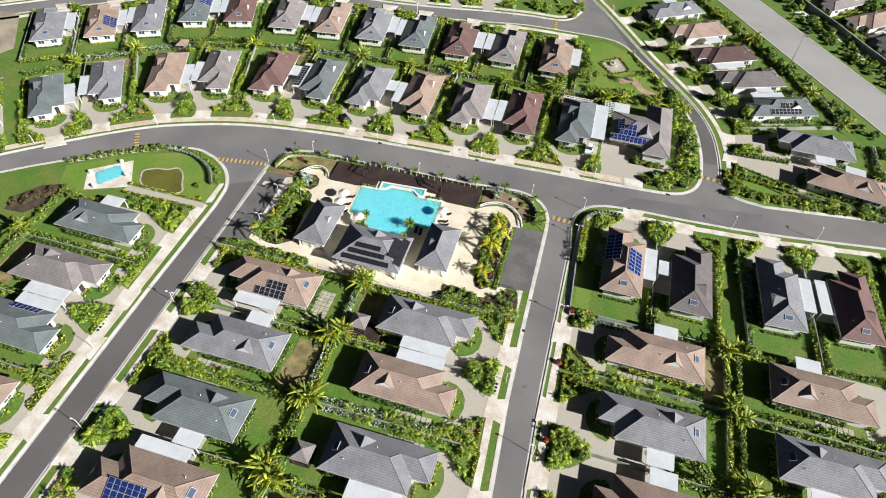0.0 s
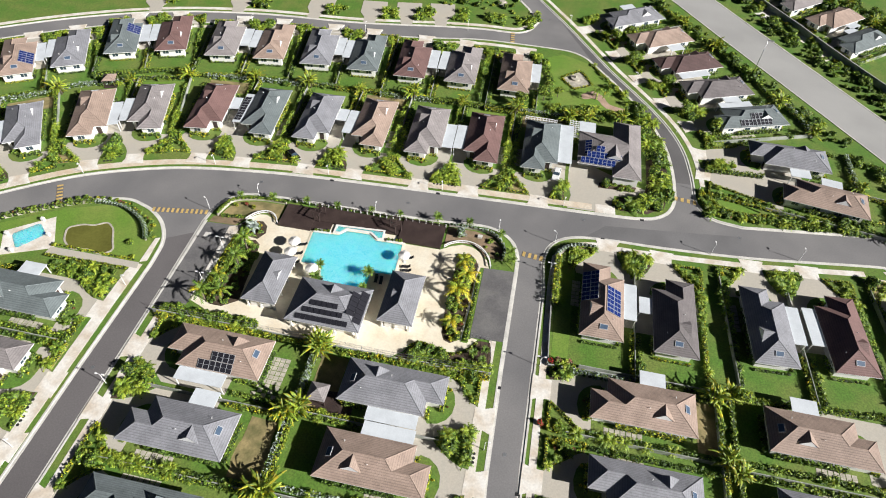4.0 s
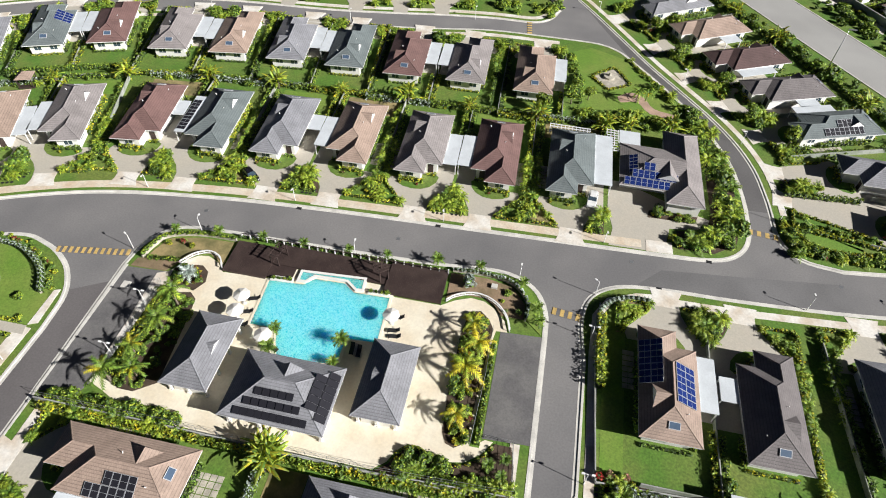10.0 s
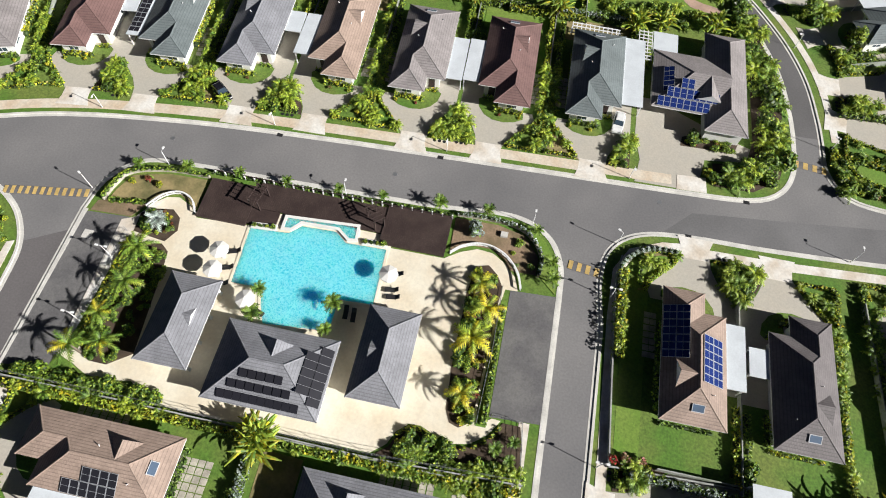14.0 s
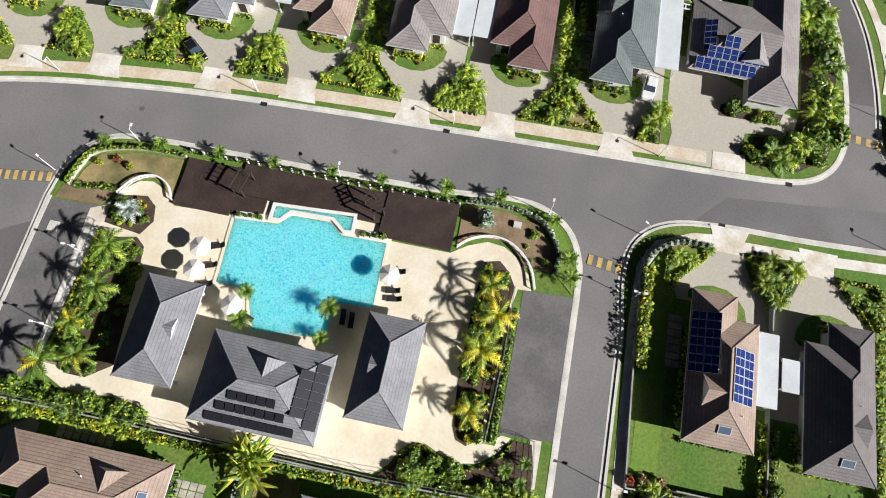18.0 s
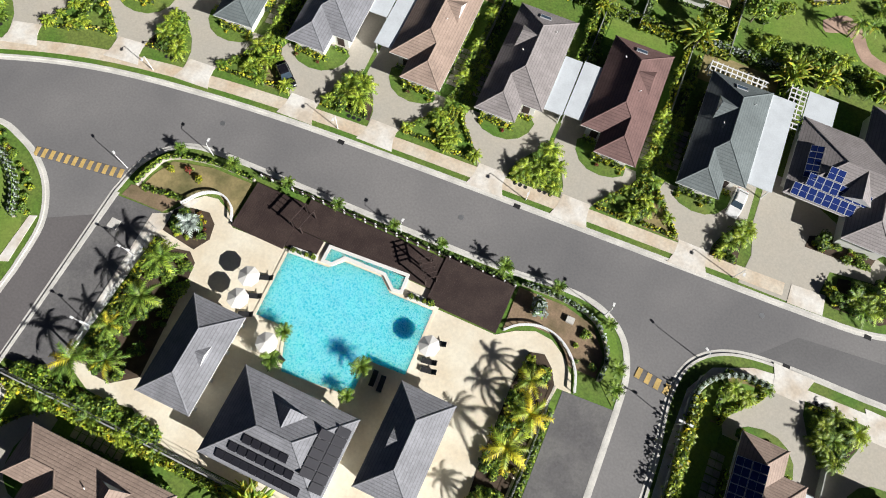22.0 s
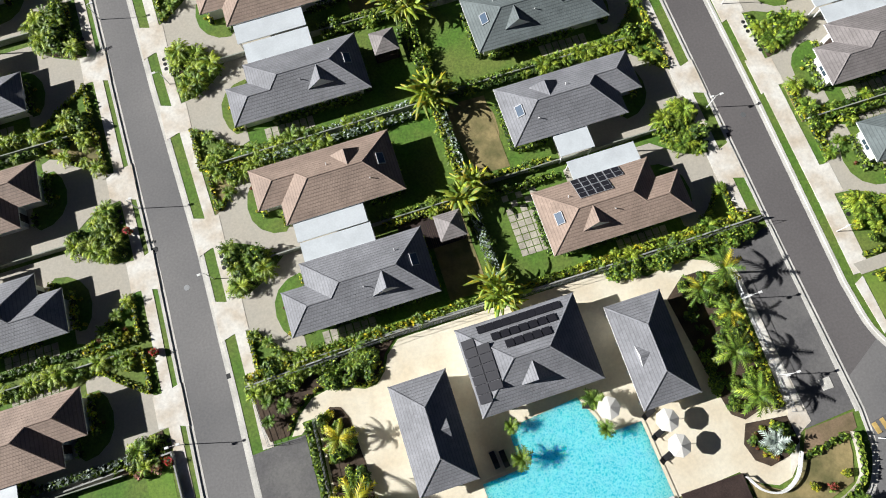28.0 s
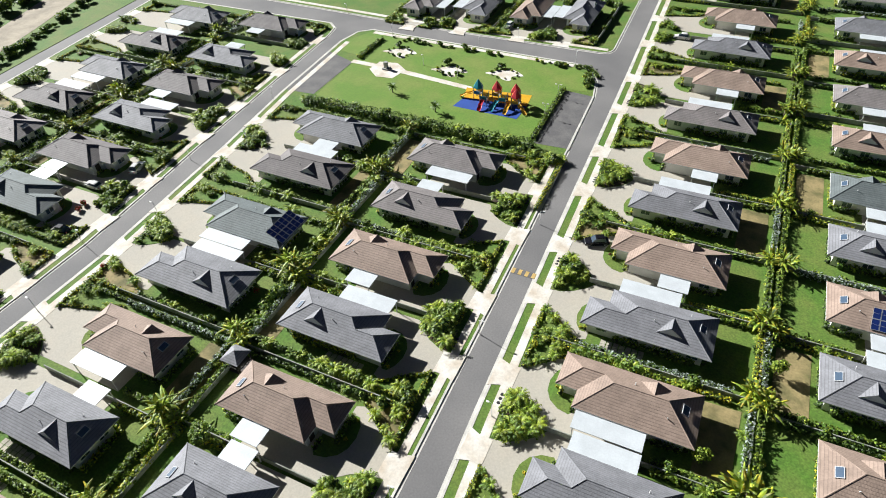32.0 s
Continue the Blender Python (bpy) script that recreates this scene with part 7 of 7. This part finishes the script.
# ---- southern park with the play frame ----
flat("lawn", [(30.6, -155.4), (88.5, -154.6), (89.2, -181), (97.6, -182.5), (98.5, -190), (95, -196.4), (32.5, -195.0), (28.2, -192), (25.6, -187), (25.0, -182.6), (30.6, -182.2)], 0.13, M_PARK, "wide mown lawn of the play park", "lawn")
flat("car_park", [(21.9, -156.4), (29.8, -156.0), (30.4, -181.6), (23.0, -180.8)], 0.132, M_ASPHALT_DARK, "dark asphalt car park beside the play park", "car park")
thing("kerb", strip_mesh("kerb", [(21.8, -156), (22.9, -181)], 0.45, 0.16, M_KERB, 0.1), None, "pale flush kerb before the car park", "kerb", kind="structure")
flat("car_park", [(89.4, -157.6), (98.0, -157.0), (99.4, -180.6), (89.6, -177)], 0.132, M_ASPHALT_DARK, "asphalt car park at the park's far side", "car park")
flat("pavement", [(52.5, -173.4), (79, -176.2), (90, -176.6), (90, -178.4), (79, -178.2), (52.5, -175.2)], 0.148, M_CONCRETE, "pale concrete path across the park", "pavement")
flat("pavement", [(74.4, -172.2), (79.0, -171.6), (83.0, -175.0), (82.4, -179.8), (77.2, -180.6), (73.2, -177.6)], 0.16, M_CONCRETE, "pale concrete plaza in the park", "pavement")
thing("monument", box_mesh("monument", [(-0.9, -0.9, 0, 0.9, 0.9, 0.35), (-0.45, -0.45, 0.35, 0.45, 0.45, 1.9)], M_WALLGREY), Matrix.Translation((78.6, -176.6, 0.15)), "dark stone monument on a plaza", "monument")
for cx, cy in ((62.0, -181.5), (47.5, -184.5), (80, -187)):
    ring = [(cx + 3.0 * math.cos(a) * (1.3 + 0.5 * math.sin(4 * a)), cy + 2.6 * math.sin(a) * (1.0 + 0.4 * math.cos(3 * a))) for a in np.linspace(0, 2 * math.pi, 30)[:-1]]
    flat("pavement", ring, 0.16, M_CONCRETE, "rounded paved seating spot in the park", "pavement")
    for k in range(10):
        a = k * 0.628
        shrub(cx + 3.6 * math.cos(a), cy + 2.5 * math.sin(a), rg.uniform(0.4, 0.6))
    shrub(cx + 2, cy - 3.2, 1.5, 1)
hedge((28.6, -153.6), (50, -153.2), 3.0, 1.7, 2)
hedge((50, -153.2), (88, -152.8), 3.0, 1.9, 2)
for k in range(90):
    (shrub if rg.rand() < 0.6 else areca)(rg.uniform(29, 90), -153.2 + rg.uniform(-1.4, 1.2), rg.uniform(0.7, 1.3))
hedge((30.3, -157), (30.6, -182), 1.2, 0.9, 0)
hedge((89, -193), (89, -180), 1.0, 0.8, 0)
hedge((28, -195.2), (24.4, -190.6), 1.2, 0.8, 0)
for x, y in ((70.5, -165.5), (56, -160.5)):
    palm(x, y, FAN_CROWN, FAN_TRUNK, 0.9, "young fan palm on the park lawn")

play = tagged(new("play_frame"), "colourful plastic climbing frame with pointed roofs and slides", "play frame")
play.matrix_basis = Matrix.Translation((0, 0, 0.13))
flat("play_surface", [(36.6, -164.2), (53.2, -164.6), (52.4, -169.4), (36.4, -170.6)], 0.16, M_BLUEMAT, "blue rubber safety surface under the play frame", "play surface")
flat("play_surface", [(52.4, -169.4), (53.8, -174.4), (37.0, -176.2), (36.4, -170.6)], 0.16, M_YELMAT, "yellow rubber safety surface under the play frame", "play surface")
twr = box_mesh("tower_post", (-0.08, -0.08, 0, 0.08, 0.08, 3.0), M_WALLGREY)
plat = box_mesh("platform", (-0.9, -0.9, 1.3, 0.9, 0.9, 1.45), M_WALLGREY)
panel = box_mesh("side_panel", (-0.85, -0.05, 1.5, 0.85, 0.05, 2.2), M_YELMAT)
panel_t = box_mesh("side_panel", (-0.85, -0.05, 1.5, 0.85, 0.05, 2.2), M_TEAL)
roofs = []
for mat in (M_TEAL, M_RED):
    V, F = [], []
    tube([(0, 0, 2.9), (0, 0, 3.3), (0, 0, 5.0)], [1.35, 1.15, 0.05], 6, V, F)
    roofs.append(make_mesh("tower_roof", V, F, mat))
for tx, ty, rk in ((49.0, -170.6, 0), (44.4, -171.4, 1), (39.6, -171.6, 1), (46.6, -168.6, None), (42.0, -169.4, None), (38.6, -169.2, 1)):
    for sx in (-0.85, 0.85):
        for sy in (-0.85, 0.85):
            part("tower_post", twr, play, "", Matrix.Translation((tx + sx, ty + sy, 0)))
    part("platform", plat, play, "", Matrix.Translation((tx, ty, 0)))
    part("side_panel", panel if rk else panel_t, play, "", Matrix.Translation((tx, ty + 0.9, 0)))
    part("side_panel", panel, play, "", Matrix.Translation((tx, ty - 0.9, 0)))
    if rk is not None:
        part("tower_roof", roofs[rk], play, ("teal pointed roof", "red pointed roof")[rk], Matrix.Translation((tx, ty, 0)))
for x0, y0, ang, mat in ((40.0, -168.2, 90, M_YELMAT), (46.6, -167.6, 95, M_RED), (50.2, -170.4, 20, M_YELMAT), (37.8, -168.4, 140, M_YELMAT), (43.2, -168.4, 85, M_TEAL)):
    V, F = [], []
    for k in range(7):
        t = k / 6
        z = 1.45 - 1.2 * t - 0.12 * math.sin(t * 9)
        V += [(3.4 * t, -0.5, z + 0.25), (3.4 * t, -0.35, z), (3.4 * t, 0.35, z), (3.4 * t, 0.5, z + 0.25)]
    F = [(4 * k + j, 4 * k + 4 + j, 4 * k + 5 + j, 4 * k + 1 + j) for k in range(6) for j in range(3)]
    part("slide", make_mesh("slide", V, F, mat), play, "curved plastic slide", Matrix.Translation((x0, y0, 0)) @ Matrix.Rotation(radians(ang), 4, "Z"))
for a, b in (((49.9, -170.7), (45.4, -171.2)), ((43.5, -171.4), (40.5, -171.6)), ((45.8, -169), (42.9, -169.3))):
    part("bridge", strip_mesh("bridge", [a, b], 1.0, 1.42, M_YELMAT, 0.12), play, "yellow bridge between towers")

# planting round the park's edges
for k in range(80):
    t = rg.rand()
    x, y = ((27 + 61 * t, -194.6), (89.2, -193 + 14 * t), (25.5 + 1.5 * t, -184 - 8 * t))[(0, 0, 1, 2)[k % 4]]
    shrub(x + rg.uniform(-0.8, 0.8), y + rg.uniform(-0.6, 0.9), rg.uniform(0.4, 0.9))
# coloured belt round the north-eastern street corner
q = smooth_line([(52.8, 12.5), (53.4, 9.0), (56.0, 6.8), (62.0, 6.2), (76.0, 8.4), (92.0, 10.8)], 8)
for k in range(110):
    p = q[rg.randint(len(q))]
    (shrub if rg.rand() < 0.55 else croton if rg.rand() < 0.7 else areca)(p[0] + rg.uniform(-0.9, 1.1), p[1] + rg.uniform(-0.3, 1.6), rg.uniform(0.5, 0.9))
for a, b in zip(q[::4], q[4::4]):
    hedge((a[0] + 1.6, a[1] + 2.0), (b[0] + 1.6, b[1] + 2.0), 0.7, 0.6, 1)

# planting where the last eastern plot meets the park
hedge((21.4, -151.5), (21.4, -133.5), 0.8, 0.8, 1)
for k in range(40):
    (shrub if rg.rand() < 0.6 else areca)(rg.uniform(21.6, 33), rg.uniform(-151.5, -149.4), rg.uniform(0.6, 1.0))
for a, b in (((54.0, 21.6), (68.0, 22.6)), ((53.6, 36.0), (62.0, 37.0))):
    hedge(a, b, 0.9, 1.2, 0)

# ---- street lamps ----
V, F = [], []
tube([(0, 0, 0), (0, 0, 0.4), (0, 0, 3.1)], [0.1, 0.06, 0.04], 8, V, F)
LAMP_POLE = make_mesh("pole", V, F, M_TRIM, smooth=True)
V, F = [], []
tube([(0, 0, 3.1), (0.2, 0, 3.2), (0.5, 0, 3.22)], [0.035, 0.03, 0.025], 6, V, F)
LAMP_ARM = make_mesh("arm", V, F, M_TRIM, smooth=True)
LAMP_HEAD = box_mesh("lamp_head", [(0.42, -0.13, 3.18, 0.85, 0.13, 3.28), (0.46, -0.1, 3.14, 0.8, 0.1, 3.18)], M_TRIM)


def street_lamp(x, y, ang, twin=False):
    ob = tagged(new("street_lamp"), "white street lamp with a slim pole and arm", "street lamp", "street lamps")
    ob.matrix_basis = Matrix.Translation((x, y, 0.1)) @ Matrix.Rotation(radians(ang), 4, "Z")
    part("pole", LAMP_POLE, ob)
    for t in ((0, 180) if twin else (0,)):
        a = part("arm", LAMP_ARM, ob, "", Matrix.Rotation(radians(t), 4, "Z"))
        part("lamp_head", LAMP_HEAD, a)


for x, y, a, tw in ((-61.2, -4.6, -80, 0), (-34.3, -1.6, -88, 0), (-7.3, -0.3, -90, 0), (20.8, 1.2, -90, 0), (-89, -14.6, -62, 0), (-112, -31, -45, 0), (-47.0, -12.3, 90, 0), (-20, -11.6, 90, 0), 
                    (-56.0, -18.6, 150, 0), (-48.4, -28.4, 180, 1), (-48.2, -37.9, 180, 1), (19.4, -19.4, 180, 1), (19.8, -10.6, 150, 0), (19.5, -42, 180, 1), (19.3, -72, 180, 0), (19.3, -101, 180, 0), (19.3, -130, 180, 0),
                    (12.0, -60.0, 0, 0), (12.0, -88, 0, 0), (-54.4, -62.4, 180, 1), (-54.4, -90, 180, 0), (-62.6, -42, 0, 0), (-62.6, -76, 0, 0), (53.2, -6.0, 90, 0), (7.4, -10.5, 90, 0), (72, -3.4, 90, 0), (96, 9.8, -90, 0), (52, 14, 180, 0), (47.8, 36, 200, 0), (37.4, 57, 210, 0),
                    (17, 84.5, 215, 0), (-14, 72.2, 80, 0), (-44, 62.6, 80, 0), (-78, 57.6, 80, 0), (90.2, -76, 0, 0), (90.2, -104, 0, 0), (98.2, -92, 180, 0), (98.2, -122, 180, 0), (90.2, -132, 0, 0), (98.2, -152, 180, 0), (88, -197, -90, 0), (60, -197, -90, 0), (32, -196.6, -90, 0), (110, -207, 90, 0), (52, -207, 90, 0), (31, -168, 180, 1), (31, -178, 180, 1), (58, -178, 90, 0), (70, -182, 90, 0)):
    street_lamp(x, y, a, bool(tw))
# tall mast beside the highway
V, F = [], []
tube([(0, 0, 0), (0, 0, 10)], [0.14, 0.07], 8, V, F)
mast = tagged(new("highway_lamp"), "tall grey highway lamp mast", "street lamp")
mast.matrix_basis = Matrix.Translation((72.0, 71.8, 0.1))
part("pole", make_mesh("pole", V, F, M_STEEL, smooth=True), mast)
part("lamp_head", box_mesh("lamp_head", (-0.2, -0.2, 9.95, 1.6, 0.2, 10.1), M_STEEL), mast)

# ---- cars ----
def car_meshes(paint, tall=0.0):
    L, W = 2.2, 0.88
    prof = [(-L, 0.35, 0.62), (-L + 0.12, 0.28, 0.86), (-1.35, 0.24, 0.95), (-0.9, 0.24, 0.97), (0.75, 0.24, 0.98), (1.2, 0.24, 0.93), (L - 0.18, 0.26, 0.78), (L, 0.36, 0.58)]
    V, F = [], []
    for x, lo, hi in prof:
        w = W * (1 - 0.12 * (abs(x) / L) ** 4)
        V += [(x, -w, lo), (x, -w, hi - 0.1), (x, -w + 0.1, hi), (x, w - 0.1, hi), (x, w, hi - 0.1), (x, w, lo)]
    for k in range(len(prof) - 1):
        for j in range(5):
            a = 6 * k + j
            F.append((a, a + 6, a + 7, a + 1))
    F += [tuple(range(5, -1, -1)), tuple(6 * (len(prof) - 1) + j for j in range(6))]
    body = make_mesh("body", V, F, paint, smooth=False)
    top = 1.42 + tall
    V = [(-1.75, -0.78, 0.93), (0.95, -0.78, 0.95), (0.95, 0.78, 0.95), (-1.75, 0.78, 0.93), (-1.2, -0.6, top - 0.02), (0.2, -0.6, top - 0.02), (0.2, 0.6, top - 0.02), (-1.2, 0.6, top - 0.02)]
    F = [(0, 1, 5, 4), (1, 2, 6, 5), (2, 3, 7, 6), (3, 0, 4, 7), (4, 5, 6, 7)]
    glass = make_mesh("glasshouse", V, F, M_GLASS)
    V = [(-1.3, -0.64, top - 0.05), (0.28, -0.64, top - 0.05), (0.28, 0.64, top - 0.05), (-1.3, 0.64, top - 0.05), (-1.1, -0.52, top + 0.03), (0.1, -0.52, top + 0.03), (0.1, 0.52, top + 0.03), (-1.1, 0.52, top + 0.03)]
    roof = make_mesh("roof", V, F, paint)
    return body, glass, roof


V, F = [], []
tube([(0, -0.11, 0), (0, 0.11, 0)], [0.32, 0.32], 16, V, F)
TYRE = make_mesh("tyre", V, F, M_DARK)
V, F = [], []
tube([(0, -0.12, 0), (0, 0.12, 0)], [0.19, 0.19], 12, V, F)
RIM = make_mesh("rim", V, F, M_STEEL)
HEAD = box_mesh("headlight", (0, -0.17, 0, 0.06, 0.17, 0.13), M_TRIM)
TAIL = box_mesh("tail_light", (0, -0.15, 0, 0.05, 0.15, 0.13), M_RED)
CARS = {"white": car_meshes(M_CARWHITE), "black": car_meshes(M_CARBLACK), "tall": car_meshes(M_CARWHITE, 0.25), "dark": car_meshes(M_CARBLACK, 0.25)}


def car(x, y, ang, kind, label):
    ob = tagged(new("car"), label, "car", "parked cars")
    ob.matrix_basis = Matrix.Translation((x, y, 0.14)) @ Matrix.Rotation(radians(ang), 4, "Z")
    body, glass, roof = CARS[kind]
    part("body", body, ob)
    part("glasshouse", glass, ob, "dark tinted windows")
    part("roof", roof, ob)
    for u in (-1.35, 1.35):
        for s in (-0.8, 0.8):
            w = part("wheel", TYRE, ob, "black tyre", Matrix.Translation((u, s, 0.32)))
            part("rim", RIM, w)
    for s in (-0.6, 0.6):
        part("headlight", HEAD, ob, "clear headlight", Matrix.Translation((2.1, s, 0.62)))
        part("tail_light", TAIL, ob, "red tail light", Matrix.Translation((-2.18, s, 0.66)))


car(18.3, 11.2, -96, "white", "white saloon car parked beside a carport")
car(-44.4, 2.4, -40, "black", "black saloon car parked on a driveway")
car(106.6, -114.5, -75, "tall", "white sports utility car on a driveway")
car(110.5, -106.0, 0, "white", "white car parked under a carport")
car(104.6, -92.5, 10, "dark", "dark pickup car parked by a hedge")
car(8.2, -128.6, 25, "dark", "dark pickup car parked on a driveway")
car(8.9, -221.4, 0, "tall", "white sports utility car on a driveway")
car(57.2, -213.4, 80, "white", "white car on a southern driveway")


# ---- garden gazebos ----
def gazebo(x, y, ang, col, label):
    ob = tagged(new("gazebo"), label, "gazebo", "garden gazebos")
    ob.matrix_basis = Matrix.Translation((x, y, 0.1)) @ Matrix.Rotation(radians(ang), 4, "Z")
    V = [(-1.7, -1.7, 2.2), (1.7, -1.7, 2.2), (1.7, 1.7, 2.2), (-1.7, 1.7, 2.2), (0, 0, 3.3)]
    part("roof", make_mesh("roof", V, [(0, 1, 4), (1, 2, 4), (2, 3, 4), (3, 0, 4)], ROOFS[col][1], uv=True), ob, "pointed tiled roof")
    p = box_mesh("post", (-0.08, -0.08, 0, 0.08, 0.08, 2.25), M_WOOD)
    for sx in (-1.4, 1.4):
        for sy in (-1.4, 1.4):
            part("post", p, ob, "", Matrix.Translation((sx, sy, 0)))
    part("floor", box_mesh("floor", (-1.6, -1.6, 0, 1.6, 1.6, 0.14), M_WOOD), ob)
    rl = box_mesh("railing", (-1.4, -0.03, 0.7, 1.4, 0.03, 0.85), M_WOOD)
    for k in range(3):
        part("railing", rl, ob, "", Matrix.Rotation(radians(90 * k), 4, "Z") @ Matrix.Translation((0, 1.4, 0)))


gazebo(-17.5, -56.9, 0, "t", "small timber gazebo with a taupe pointed roof")
gazebo(-17.0, -83.7, 0, "t", "small timber gazebo with a taupe pointed roof")
gazebo(50.8, -81.0, 0, "g", "small timber gazebo with a grey pointed roof")
gazebo(-101.6, 18.6, 20, "b", "small garden gazebo with a brown pointed roof")
# paved terrace behind the solar-roofed bungalow
terrace = tagged(new("paved_terrace"), "chequered terrace of pale slabs in grass", "terrace", kind="structure")
for i in range(5):
    for j in range(10):
        if j > 3 or (i + j) % 2:
            part("slab", PAVER, terrace, "", Matrix.Translation((-29.0 + 0.92 * i, -59.6 + 0.92 * j, 0.1)))

flat("lawn", fillet([(-20.9, -72.2), (-23.0, -65.0), (-27.6, -66.4), (-27.9, -71.2), (-26.4, -73.0)], 1.6), 0.112, M_DRYGRASS, "worn dry patch of a back lawn", "lawn")
timber = tagged(new("timber_terrace"), "dark slatted timber terrace beside a gazebo", "terrace", "garden terraces")
timber.matrix_basis = Matrix.Translation((-17.5, -59.9, 0.1))
board = box_mesh("plank", (0, 0, 0, 0.2, 4.6, 0.12), M_WOOD)
for k in range(26):
    part("plank", board, timber, "", Matrix.Translation((0.24 * k, 0, 0)))

# ---- small garden trees ----
TREE_CROWNS = [shrub_mesh("crown", 1.5, 2.2, 520, 0.2, [L_LIME, L_GREEN], 81), shrub_mesh("crown", 1.8, 2.6, 620, 0.21, [L_GREEN, L_LIME], 82)]
TREE_TRUNK = trunk_mesh(1.7, 0.1, 0.06)
for k, (x, y, s) in enumerate(((-14.7, -92.4, 0.85), (-20.0, -88.2, 0.8), (-22.6, -110.7, 1.0), (46.4, -68.1, 1.0), (54.8, -41.6, 1.1), (13.7, 44.4, 1.2), (35.4, 80.0, 1.4), (50.4, 44.6, 1.3), (31.0, 78.0, 1.2), (36.5, 66.0, 1.2), (6.4, 37.2, 1.2), (12.4, 41.3, 1.2), (16.0, 43.6, 1.1), (46.2, 57.0, 1.2), (57.4, 38.0, 1.2))):
    ob = tagged(new("garden_tree"), "small round-crowned leafy tree in a garden", "tree", "garden trees")
    ob.matrix_basis = spin(x, y, s)
    part("trunk", TREE_TRUNK, ob)
    part("crown", TREE_CROWNS[k % 2], ob, "dense green crown", Matrix.Translation((0, 0, 1.0)))

# ---- what cannot be counted ----
build_joined("shrubbery", "dense green and golden garden shrubs of the outer plots", "shrub")
build_joined("palm_thicket", "bushy areca palm clumps of the outer plots", "palm")
build_joined("hedgerow", "uneven green garden hedges of the outer plots", "hedge")
